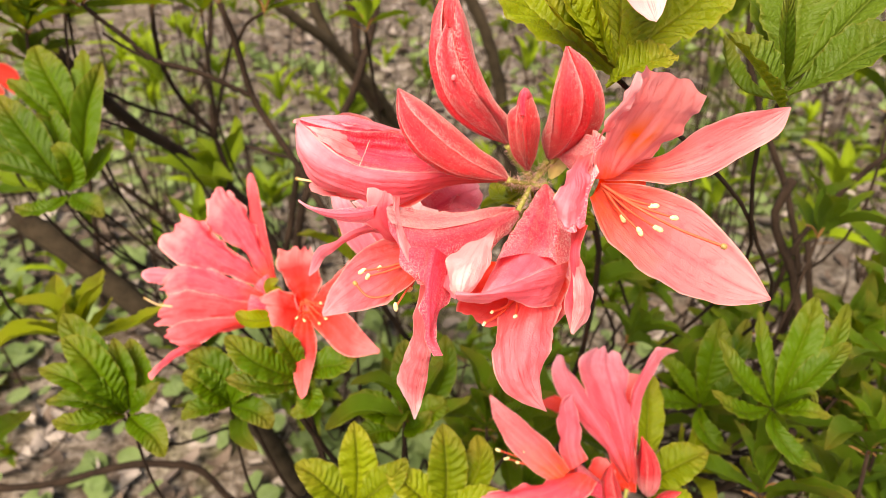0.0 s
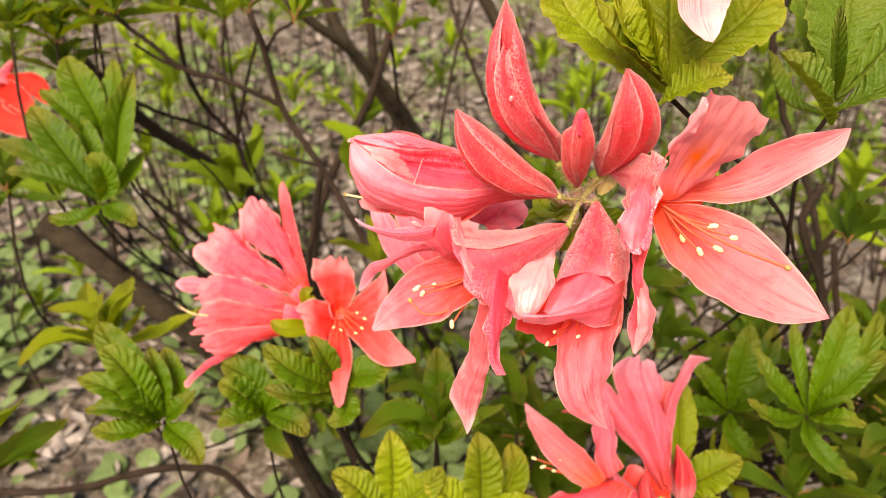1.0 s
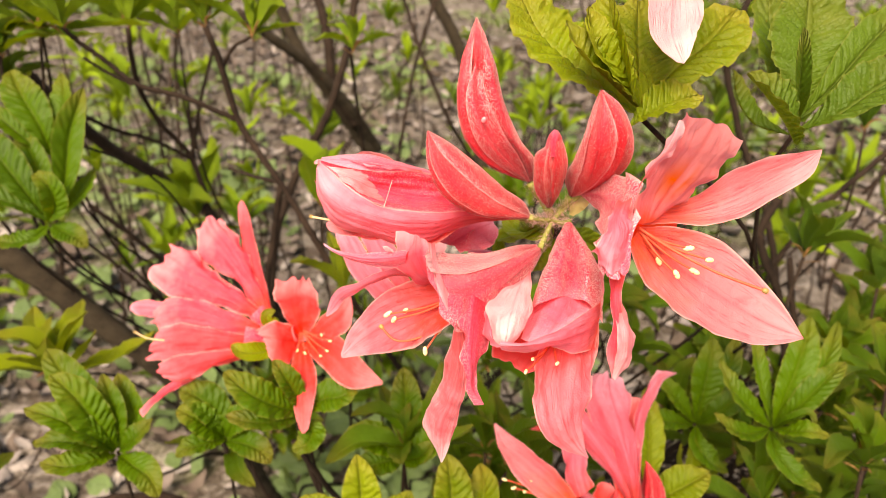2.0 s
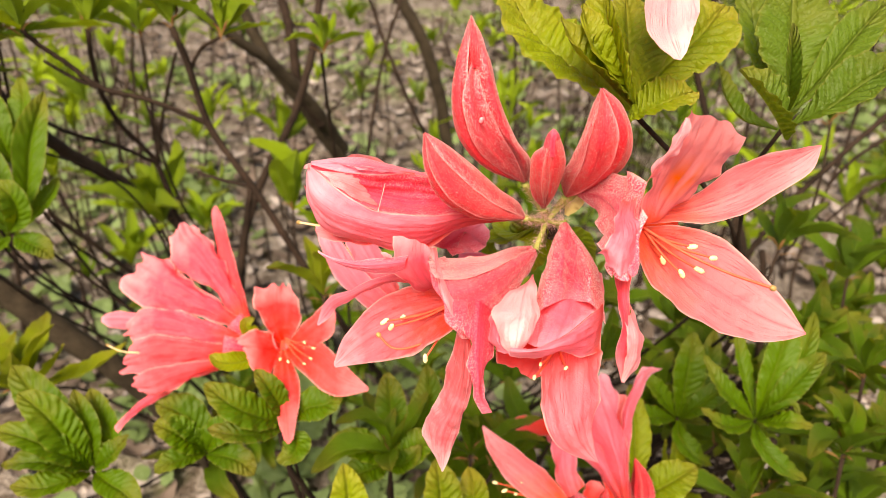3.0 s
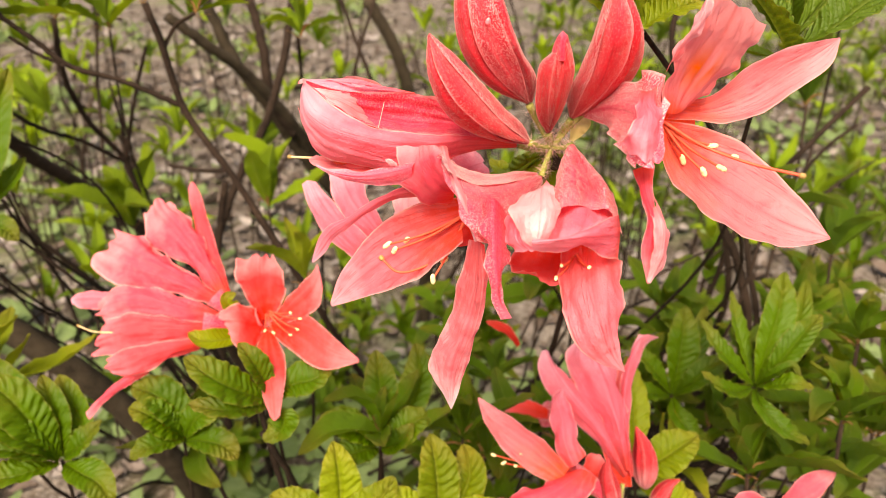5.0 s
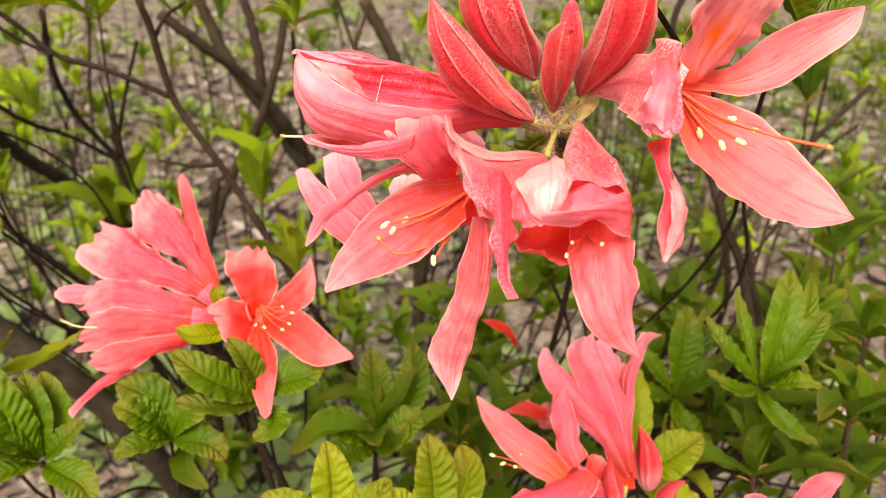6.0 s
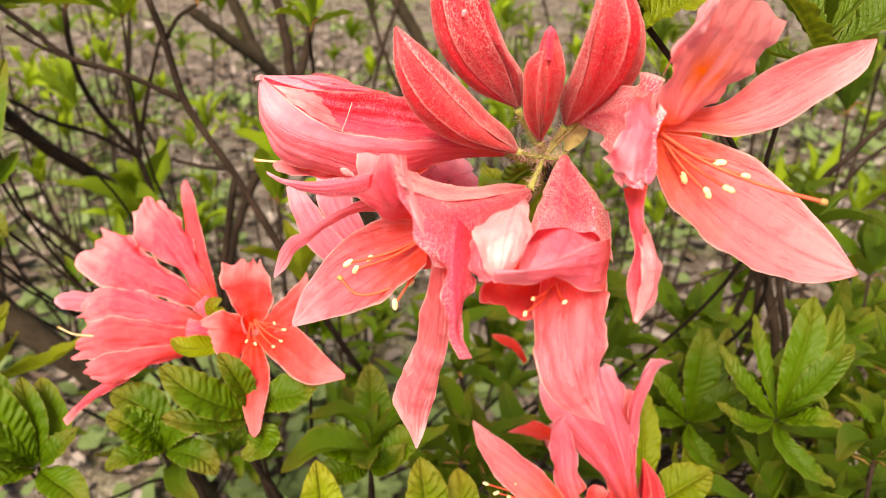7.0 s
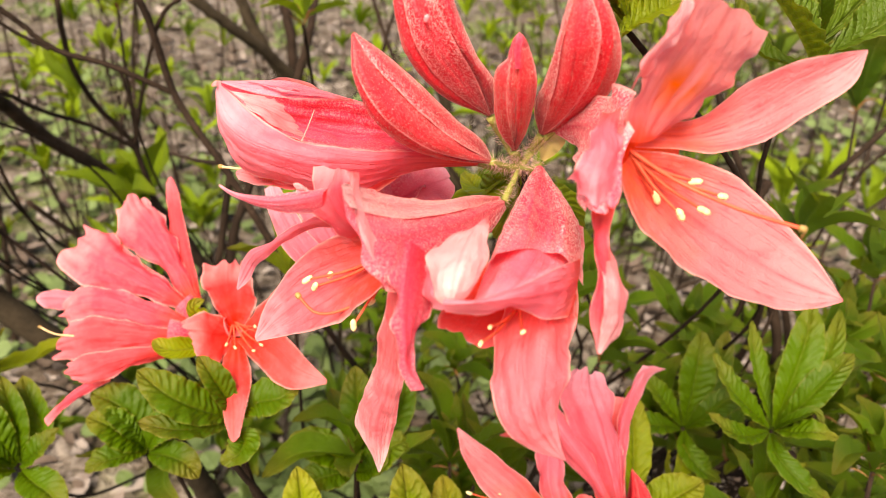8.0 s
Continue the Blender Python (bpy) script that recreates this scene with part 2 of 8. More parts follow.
# brighter copy of the leaf: sunlight on the far shoots put into the colour
LEAF_FAR = leaf_material("leaf_in_sunlit_colour", (0.0987, 0.1737, 0.0079), (0.1839, 0.2787, 0.0127), (0.2534, 0.3168, 0.0634), 0.1)
WEED = leaf_material("pale_weed_leaf", (0.1260, 0.1980, 0.0720), (0.2340, 0.3240, 0.1440), (0.3060, 0.3960, 0.2340), 0.0, 0.003)


def bark_material(name, dark, light):
    m, nt, b, tr = material(name, 0.9, 0.0, 0.12)
    big, fine = texture(nt, 60.0, 6.0), texture(nt, 500.0, 4.0)
    col = ramp(nt, maths(nt, "ADD", maths(nt, "MULTIPLY", big, 0.65), maths(nt, "MULTIPLY", fine, 0.35)), [(0.3, dark), (0.52, light), (0.72, tuple(1.5 * c for c in light))])
    nt.links.new(col, b.inputs["Base Color"])
    bump(nt, b, maths(nt, "ADD", big, fine), 0.8, 0.002)
    return m


BARK = bark_material("brown_bark", (0.008, 0.005, 0.004), (0.030, 0.019, 0.014))
BARK_GREY = bark_material("grey_mossy_bark", (0.010, 0.007, 0.005), (0.040, 0.030, 0.020))
STEM = bark_material("green_stem", (0.13, 0.13, 0.03), (0.29, 0.30, 0.09))


def plain(name, colour, rough=0.5, grain=300.0, glow=0.0, low=0.7):
    m, nt, b, tr = material(name, rough, glow)
    t = texture(nt, grain, 4.0)
    col = ramp(nt, t, [(0.3, tuple(low * c for c in colour)), (0.65, colour)])
    nt.links.new(col, b.inputs["Base Color"])
    if tr:
        nt.links.new(col, tr.inputs["Color"])
    bump(nt, b, t, 0.4, 0.0005)
    return m


FILAMENT = plain("orange_filament", (0.87, 0.13, 0.075), 0.5, 400, 0.2)
FILAMENT_PALE = plain("cream_style", (0.90, 0.62, 0.36), 0.5, 400, 0.2)
ANTHER = plain("cream_anther", (0.90, 0.76, 0.42), 0.6, 1500)
STIGMA = plain("brown_stigma", (0.35, 0.22, 0.08), 0.4, 900)
HAIR = plain("pale_hair", (0.88, 0.56, 0.52), 0.6, 400, 0.4)
BRACT = plain("rusty_bract", (0.26, 0.13, 0.045), 0.7, 500, 0.1)
SCALE = plain("papery_bud_scale", (0.62, 0.50, 0.20), 0.6, 300, 0.3)


def ground_material():
    m, nt, b, tr = material("leaf_mould", 0.95, 0, 0.1)
    a, c, e = texture(nt, 1.6, 5.0), texture(nt, 14.0, 6.0), texture(nt, 90.0, 5.0)
    s = maths(nt, "ADD", maths(nt, "MULTIPLY", c, 0.5), maths(nt, "MULTIPLY", e, 0.5))
    col = ramp(nt, s, [(0.30, (0.024, 0.018, 0.014)), (0.46, (0.092, 0.072, 0.059)), (0.62, (0.28, 0.245, 0.225)), (0.78, (0.47, 0.43, 0.405))])
    grass = ramp(nt, e, [(0.35, (0.06, 0.11, 0.02)), (0.65, (0.20, 0.28, 0.07))])
    col = mixed(nt, maths(nt, "MULTIPLY", maths(nt, "SUBTRACT", a, 0.52), 5.0, True), col, grass)
    nt.links.new(col, b.inputs["Base Color"])
    bump(nt, b, s, 0.9, 0.03)
    return m


def litter_material():
    m, nt, b, tr = material("dead_leaf", 0.75, 0.1, 0.25)
    geo = nt.nodes.new("ShaderNodeNewGeometry")
    col = ramp(nt, geo.outputs["Random Per Island"], [(0.0, (0.075, 0.055, 0.046)), (0.4, (0.135, 0.102, 0.088)), (0.7, (0.22, 0.188, 0.182)), (1.0, (0.38, 0.34, 0.33))])
    col = mixed(nt, maths(nt, "MULTIPLY", texture(nt, 60.0, 5.0), 0.45), col, (0.08, 0.055, 0.04))
    nt.links.new(col, b.inputs["Base Color"])
    nt.links.new(col, tr.inputs["Color"])
    bump(nt, b, texture(nt, 150.0), 0.6, 0.002)
    return m


SOIL, LITTER = ground_material(), litter_material()


# ---- mesh helpers ----
def mesh_of(name, verts, faces, uvs, mat):
    me = bpy.data.meshes.new(name)
    me.from_pydata([tuple(map(float, v)) for v in verts], [], faces)
    if uvs is not None:
        layer = me.uv_layers.new(name="UVMap")
        idx = np.empty(len(me.loops), dtype=np.int32)
        me.loops.foreach_get("vertex_index", idx)
        layer.data.foreach_set("uv", np.asarray(uvs, dtype=np.float32)[idx].ravel())
    me.materials.append(mat)
    me.polygons.foreach_set("use_smooth", [True] * len(me.polygons))
    me.update()
    return me


def part(name, me, parent, label=""):
    ob = new(name, me)
    ob.parent = parent
    if label:
        ob["label"] = label
    return ob


def thing(name, base, label, category, group=""):
    ob = new(name)
    ob.empty_display_size = 0.01
    ob.location = base
    return tagged(ob, label, category, group)


def unit(v):
    v = np.asarray(v, float)
    return v / max(1e-9, np.linalg.norm(v))


def curve_points(ctrl, n):
    """A smooth curve through the control points, evenly sampled by their chord length."""
    c = np.asarray(ctrl, float)
    if len(c) == 2:
        c = np.array([c[0], (c[0] + c[1]) / 2, c[1]])
    k = np.r_[0, np.cumsum(np.linalg.norm(np.diff(c, axis=0), axis=1))]
    k /= k[-1]
    tang = np.gradient(c, k, axis=0)
    out = []
    for u in np.linspace(0, 1, n):
        i = min(np.searchsorted(k, u, side="right") - 1, len(k) - 2)
        h = k[i + 1] - k[i]
        s = (u - k[i]) / h
        a, b = c[i], c[i + 1]
        out.append((2 * s**3 - 3 * s**2 + 1) * a + (s**3 - 2 * s**2 + s) * h * tang[i] + (3 * s**2 - 2 * s**3) * b + (s**3 - s**2) * h * tang[i + 1])
    return np.array(out)


def grid_faces(nu, nv, close=False):
    w = nv if not close else nv
    faces = []
    for i in range(nu - 1):
        for j in range(nv - (0 if close else 1)):
            j2 = (j + 1) % nv
            faces.append((i * w + j, i * w + j2, (i + 1) * w + j2, (i + 1) * w + j))
    return faces


def outline(u, start, peak, sharp):
    """Half-width of a blade: start at the base, 1 at the peak, 0 at the tip."""
    rise = np.clip(u / peak, 0, 1)
    rise = start + (1 - start) * np.sin(rise * np.pi / 2) ** 1.15
    fall = np.clip((u - peak) / (1 - peak), 0, 1)
    return rise * np.clip(1 - fall**sharp, 0, 1) ** 0.72


def blade(name, mat, ctrl, face, width, origin=(0, 0, 0), start=0.3, peak=0.58, sharp=2.0, cup=0.15, ruffle=0.05, waves=3.0, fold=0.0, twist=0.0, quilt=0.0, nu=26, nv=15, seed=0):
    """A petal or leaf: a sheet along the curve, turned to face, with cupped section, wavy rim, folded midrib and, on leaves, swollen fields between the veins."""
    rng = np.random.RandomState(seed)
    c = curve_points(ctrl, nu)
    tan = np.gradient(c, axis=0)
    u = np.linspace(0, 1, nu)
    half = 0.5 * width * outline(u, start, peak, sharp)
    v = np.linspace(-1, 1, nv)
    f0 = unit(face)
    p1, p2, p3 = rng.uniform(0, 6.28, 3)
    length = np.linalg.norm(np.diff(c, axis=0), axis=1).sum()
    verts, uvs = [], []
    for i in range(nu):
        t = unit(tan[i])
        n = unit(f0 - t * (f0 @ t))
        s = np.cross(t, n)
        if twist:
            a = twist * u[i]
            n, s = n * np.cos(a) + s * np.sin(a), s * np.cos(a) - n * np.sin(a)
        for x in v:
            wob = 1 + (0.012 * np.sin(70 * u[i]) if quilt else 0) + 0.05 * np.sin(9 * u[i] + p3 + (2 if x > 0 else 0)) * abs(x)
            lift = cup * x * x * width * (0.35 + 0.65 * np.sin(np.pi * min(1, u[i] * 1.05)))
            lift += ruffle * width * abs(x) ** 1.7 * np.sin(2 * np.pi * waves * u[i] + (p1 if x > 0 else p2)) * min(1, u[i] * 2.5)
            lift += ruffle * 0.35 * width * x * x * np.sin(2 * np.pi * waves * 2.7 * u[i] + p2 + x)
            lift += fold * abs(x) * half[i] * 2 - 0.012 * width * np.exp(-(x * 7) ** 2)
            if quilt:
                ph = 12.0 * u[i] - 1.9 * abs(x) + 0.35 * np.sin(5 * u[i] + p3 + x)
                lift += quilt * width * (abs(np.sin(np.pi * ph)) ** 0.7) * (1 - x**4) * min(1, abs(x) * 5) * min(1, u[i] * 6) * min(1, (1 - u[i]) * 6)
            q = c[i] + s * half[i] * x * wob * (1 - 0.25 * abs(cup) * x * x) + n * lift
            verts.append(q - np.asarray(origin))
            uvs.append((u[i], 0.5 + 0.5 * x))
    return mesh_of(name, verts, grid_faces(nu, nv), uvs, mat)


def loft(name, mat, left, right, face, bulge, origin=(0, 0, 0), ruffle=0.04, waves=3.0, hem=0.0, crumple=0.034, nu=32, nv=21, seed=0, ease=0.55):
    """A petal spanned between its two rims, which run from the base to the tip, swelling towards face; hem: wavy free end."""
    rng = np.random.RandomState(seed)
    a, b = curve_points(left, nu), curve_points(right, nu)
    f = unit(face)
    p1, p2, p3 = rng.uniform(0, 6.28, 3)
    verts, uvs = [], []
    broad = max(np.linalg.norm(a - b, axis=1))
    for i in range(nu):
        u = i / (nu - 1)
        span = b[i] - a[i]
        w = np.linalg.norm(span)
        along = unit((a[min(i + 1, nu - 1)] + b[min(i + 1, nu - 1)]) - (a[max(i - 1, 0)] + b[max(i - 1, 0)]))
        n = unit(f - unit(span) * (f @ unit(span)) * 0.7)
        for j in range(nv):
            v = j / (nv - 1)
            x = 2 * v - 1
            swell = bulge * w * (1 - abs(x) ** 2.2) * (1 if ease <= 0 else min(1, (u + 0.12) / ease) * min(1, (1.12 - u) / (ease * 0.6)))
            lift = swell + ruffle * broad * abs(x) ** 2 * np.sin(2 * np.pi * waves * u + (p1 if x > 0 else p2)) * min(1, 4 * u * (1 - u) + 0.1)
            inner = (1 - x**4) * min(1, 4 * u * (1 - u))
            lift += crumple * broad * inner * (np.sin(2 * np.pi * (1.1 * u + 0.9 * v) + p3) + 0.6 * np.sin(8.0 * x + 2.5 * np.sin(5 * u + p1) + p2))
            lift += 0.7 * crumple * broad * inner * (0.5 - abs(np.sin(4.2 * x + 1.6 * u + p3 + 0.5 * np.sin(4 * u + p2))))
            lift -= 0.02 * broad * np.exp(-((x * 6) ** 2)) * inner
            q = a[i] + span * v + n * lift
            if hem:
                end = max(0.0, (u - 0.6) / 0.4) ** 2
                q = q + n * hem * w * end * np.sin(2 * np.pi * 2.2 * v + p1) + along * hem * 0.5 * w * end * np.sin(2 * np.pi * 3.1 * v + p2)
            verts.append(q - np.asarray(origin))
            uvs.append((u, v))
    return mesh_of(name, verts, grid_faces(nu, nv), uvs, mat)


def across(points, n):
    """Evenly spaced points on a smooth curve through a few points, which may coincide."""
    p = np.asarray(points, float)
    m = len(p)
    tang = np.gradient(p, axis=0)
    out = []
    for v in np.linspace(0, m - 1, n):
        i = min(int(v), m - 2)
        s = v - i
        out.append((2 * s**3 - 3 * s**2 + 1) * p[i] + (s**3 - 2 * s**2 + s) * tang[i] + (3 * s**2 - 2 * s**3) * p[i + 1] + (s**3 - s**2) * tang[i + 1])
    return np.array(out)


def ribbed(name, mat, ribs, origin, frill=0.03, waves=3.0, hem=0.0, crumple=0.0005, nu=32, nv=21, seed=0):
    """A petal drawn over ribs that run from its base to its tip: its rims and the folds between them; frill: wavy rims, hem: wavy free end."""
    rng = np.random.RandomState(seed)
    p1, p2, p3 = rng.uniform(0, 6.28, 3)
    rows = np.array([curve_points(r, nu) for r in ribs])
    grid = np.array([across(rows[:, i], nv) for i in range(nu)])
    along, over = np.gradient(grid, axis=0), np.gradient(grid, axis=1)
    wide = np.linalg.norm(np.diff(grid, axis=1), axis=2).sum(axis=1)
    broad = wide.max()
    verts, uvs = [], []
    for i in range(nu):
        u = i / (nu - 1)
        for j in range(nv):
            v = j / (nv - 1)
            x = 2 * v - 1
            q = grid[i, j]
            n = unit(np.cross(along[i, j], over[i, j]))
            inner = min(1, 5 * u * (1.04 - u)) * (1 - 0.5 * x**6)
            lift = crumple * inner * (noise.noise(Vector(q * 160 + p1)) + 0.55 * noise.noise(Vector(q * 420 + p2)) + 0.7 * noise.noise((6.5 * x + p3, 2.2 * u, p1)))
            lift += frill * wide[i] * abs(x) ** 4 * (np.sin(2 * np.pi * waves * u + (p1 if x > 0 else p2)) + 0.25 * np.sin(2 * np.pi * 2.6 * waves * u + p3)) * min(1, 4 * u)
            end = max(0.0, (u - 0.65) / 0.35) ** 2
            if hem:
                lift += hem * broad * end * (np.sin(2 * np.pi * 1.7 * v + p1) + 0.4 * np.sin(2 * np.pi * 4.1 * v + p2)) * 0.5
                q = q + unit(along[i, j]) * hem * 0.4 * broad * end * np.sin(2 * np.pi * 2.9 * v + p3)
            verts.append(q + n * lift - np.asarray(origin))
            uvs.append((u, v))
    return mesh_of(name, verts, grid_faces(nu, nv), uvs, mat)


def down_on(me, count, length, seed, name="hairs"):
    """Fine short hairs over a mesh, joined into one."""
    rng = np.random.RandomState(seed)
    co = np.array([v.co for v in me.vertices])
    quads = np.array([p.vertices for p in me.polygons])
    normals = np.array([p.normal for p in me.polygons])
    area = np.array([p.area for p in me.polygons])
    pick = rng.choice(len(quads), count, p=area / area.sum())
    w = rng.dirichlet(np.ones(4), count)
    root = (co[quads[pick]] * w[:, :, None]).sum(axis=1)
    way = normals[pick] * rng.choice((-1, 1), (count, 1)) + 0.7 * rng.normal(size=(count, 3))
    way /= np.linalg.norm(way, axis=1)[:, None]
    half = np.cross(way, rng.normal(size=(count, 3)))
    half *= 0.000024 / np.linalg.norm(half, axis=1)[:, None]
    tip = root + way * length * rng.uniform(0.4, 1.2, (count, 1))
    verts = np.stack([root - half, root + half, tip], axis=1).reshape(-1, 3)
    return mesh_of(name, verts, [(3 * k, 3 * k + 1, 3 * k + 2) for k in range(count)], None, HAIR)


def pipe(name, mat, ctrl, radii, origin=(0, 0, 0), nu=18, nv=9, lobes=0.0, cap=True, knots=0.0, seed=0):
    """A tapered tube along the curve through the points."""
    rng = np.random.RandomState(seed)
    c = curve_points(ctrl, nu)
    tan = np.gradient(c, axis=0)
    r = np.interp(np.linspace(0, 1, nu), np.linspace(0, 1, len(radii)), radii)
    if knots:
        r = r * (1 + knots * rng.uniform(-1, 1, nu))
    ref = unit(np.cross(tan[0], (0.31, 0.52, 0.79)))
    verts, uvs = [], []
    for i in range(nu):
        t = unit(tan[i])
        ref = unit(ref - t * (ref @ t))
        s = np.cross(t, ref)
        for j in range(nv):
            a = 2 * np.pi * j / nv
            k = r[i] * (1 + lobes * np.cos(5 * a))
            verts.append(c[i] + k * (np.cos(a) * ref + np.sin(a) * s) - np.asarray(origin))
            uvs.append((i / (nu - 1), j / nv))
    faces = grid_faces(nu, nv, True)
    if cap:
        faces += [tuple(range(nv))[::-1], tuple((nu - 1) * nv + j for j in range(nv))]
    return mesh_of(name, verts, faces, uvs, mat)


def spindle_lobe(name, mat, ctrl, radius, turn, origin, spread=1.0, layer=1.0, blunt=0.8, swirl=0.3, nu=30, nv=15, ref=(0.00, -0.85, 0.53)):
    """One of the overlapping folded petals that wrap a bud."""
    c = curve_points(ctrl, nu)
    tan = np.gradient(c, axis=0)
    verts, uvs = [], []
    for i in range(nu):
        u = i / (nu - 1)
        t = unit(tan[i])
        a1 = unit(np.asarray(ref) - t * (np.asarray(ref) @ t))
        a2 = np.cross(t, a1)
        body = 0.16 * (1 - u) + max(0.0, np.sin(np.pi * u**blunt)) ** 0.9 * (1 - 0.1 * u)
        for j in range(nv):
            x = -1 + 2 * j / (nv - 1)
            ang = turn + swirl * u + x * spread
            k = radius * body * (layer + 0.14 * x + 0.09 * np.exp(-(x * 5) ** 2) - 0.12 * np.exp(-((x - 0.4) * 4) ** 2) - 0.20 * np.exp(-((x + 0.95) * 4) ** 2))
            verts.append(c[i] + k * (np.cos(ang) * a1 + np.sin(ang) * a2) - np.asarray(origin))
            uvs.append((u, j / (nv - 1)))
    return mesh_of(name, verts, grid_faces(nu, nv), uvs, mat)


def bead(name, mat, centre, way, length, width, origin=(0, 0, 0)):
    """A small two-lobed oval, as an anther."""
    centre, way = np.asarray(centre, float), unit(way)
    pts = [centre + way * length * k for k in (-0.5, -0.46, -0.3, 0.0, 0.3, 0.46, 0.5)]
    return pipe(name, mat, pts, [width * k for k in (0.2, 0.42, 0.5, 0.46, 0.5, 0.42, 0.2)], origin, 13, 8)


def hairs(name, ctrl, radius, count, length, origin, seed):
    """Short fine hairs that stand off a stalk, joined into one mesh."""
    rng = np.random.RandomState(seed)
    c = curve_points(ctrl, 20)
    tan = np.gradient(c, axis=0)
    verts, faces = [], []
    for _ in range(count):
        i = rng.randint(0, 20)
        t = unit(tan[i])
        d = unit(rng.normal(size=3))
        d = unit(d - t * (d @ t) + t * 0.25)
        a = c[i] + t * rng.uniform(-0.5, 0.5) * np.linalg.norm(tan[i]) + d * radius * 0.8
        e = a + (d + 0.2 * rng.normal(size=3)) * length * rng.uniform(0.5, 1.2)
        s = unit(np.cross(d, t)) * 0.00006
        k = len(verts)
        verts += [a - s - np.asarray(origin), a + s - np.asarray(origin), e - np.asarray(origin), a + np.cross(s, d) - np.asarray(origin)]
        faces += [(k, k + 1, k + 2), (k + 1, k + 3, k + 2), (k + 3, k, k + 2)]
    return mesh_of(name, verts, faces, None, HAIR)


# ---- the ground ----
def hill(x, y):
    return 0.02 * noise.noise((x * 0.9, y * 0.9, 0.3)) + 0.008 * noise.noise((x * 5, y * 5, 4.1))


def ground():
    xs = np.r_[np.linspace(-400, -6, 12)[:-1], np.linspace(-6, 6, 100), np.linspace(6, 400, 12)[1:]]
    ys = np.r_[np.linspace(-400, -2, 10)[:-1], np.linspace(-2, 9, 100), np.linspace(9, 600, 14)[1:]]
    verts = [(x, y, hill(x, y)) for x in xs for y in ys]
    me = mesh_of("ground", verts, grid_faces(len(xs), len(ys)), None, SOIL)
    tagged(new("ground", me), "bare woodland soil strewn with dry brown leaves", "ground", kind="structure")


ground()


def scatter(name, label, category, mat, count, seed, area, size, lift, curl, width, upright=0.0, clump=0):
    """Many small loose leaves on the ground, as one mesh."""
    rng = np.random.RandomState(seed)
    verts, faces, uvs = [], [], []
    heads = [(rng.uniform(area[0], area[1]), area[2] + (area[3] - area[2]) * rng.uniform() ** 1.4) for _ in range(max(1, clump))]
    for _ in range(count):
        if clump:
            hx, hy = heads[rng.randint(clump)]
            x, y = hx + rng.normal() * 0.06, hy + rng.normal() * 0.06
        else:
            cx, cy = (area[0] + area[1]) / 2, area[2] + 0.4 * (area[3] - area[2])
            x, y = cx + rng.normal() * (area[1] - area[0]) * 0.27, cy + rng.normal() * (area[3] - area[2]) * 0.27
        L = size * rng.uniform(0.5, 1.3)
        m = pose(x, y, hill(x, y) + lift * rng.uniform(0.1, 1), rng.normal() * (12 + upright), rng.normal() * (12 + upright), rng.uniform(0, 360))
        k = len(verts)
        cu, cv = rng.normal() * curl, rng.normal() * curl + curl * 0.6
        for i in range(5):
            u = i / 4
            w = 0.5 * L * width * max(0.04, np.sin(np.pi * (0.04 + 0.92 * u)) ** 0.8)
            for j in (-1, 0, 1):
                verts.append(m @ Vector(((u - 0.5) * L, j * w, L * (cu * (u - 0.5) ** 2 * 2 + cv * abs(j) * 0.35))))
                uvs.append((u, 0.5 + 0.5 * j))
        faces += [(k + a, k + b, k + c, k + d) for a, b, c, d in grid_faces(5, 3)]
    ob = new(name, mesh_of(name, verts, faces, uvs, mat))
    tagged(ob, label, category, kind="stuff")


scatter("leaf_litter", "dry brown and grey fallen leaves covering the soil", "leaf litter", LITTER, 14000, 11, (-3.2, 3.0, -1.2, 4.6), 0.038, 0.02, 0.45, 0.5)
scatter("leaf_litter", "dry brown and grey fallen leaves over open ground", "leaf litter", LITTER, 4000, 12, (-6, 6, -4.0, 9.0), 0.06, 0.02, 0.3, 0.5)
scatter("ground_weeds", "low pale green weeds growing through dead leaves", "weeds", WEED, 3200, 13, (-1.8, 1.8, 0.3, 2.8), 0.034, 0.06, 0.15, 0.85, 12, 170)
scatter("ground_weeds", "round pale mint-green weed leaves under the shrub", "weeds", WEED, 1000, 15, (-1.25, 0.05, 0.55, 1.7), 0.036, 0.05, 0.12, 0.95, 8, 60)
scatter("ground_weeds", "fresh green grass tufts on open ground", "weeds", LEAF_PALE, 2600, 16, (0.5, 3.2, 1.3, 4.2), 0.07, 0.07, 0.15, 0.22, 32, 150)
scatter("ground_weeds", "thin grass and weeds over open ground", "weeds", WEED, 1500, 14, (-4, 4, 1.8, 7.0), 0.06, 0.06, 0.15, 0.4, 25, 110)


# ---- branches ----
BUSH = {
    "near": thing("azalea_bush", (-0.1, 0.75, 0.0), "azalea bush of thin brown bare stems and twigs", "bush", "azalea bushes"),
    "old": thing("azalea_bush", (-0.1, 1.15, 0.0), "old azalea bush with thick grey-brown leaning trunks", "bush", "azalea bushes"),
    "young": thing("azalea_bush", (0.0, 1.8, 0.0), "sparse azalea bush of slender bare brown stems", "bush", "azalea bushes"),
}


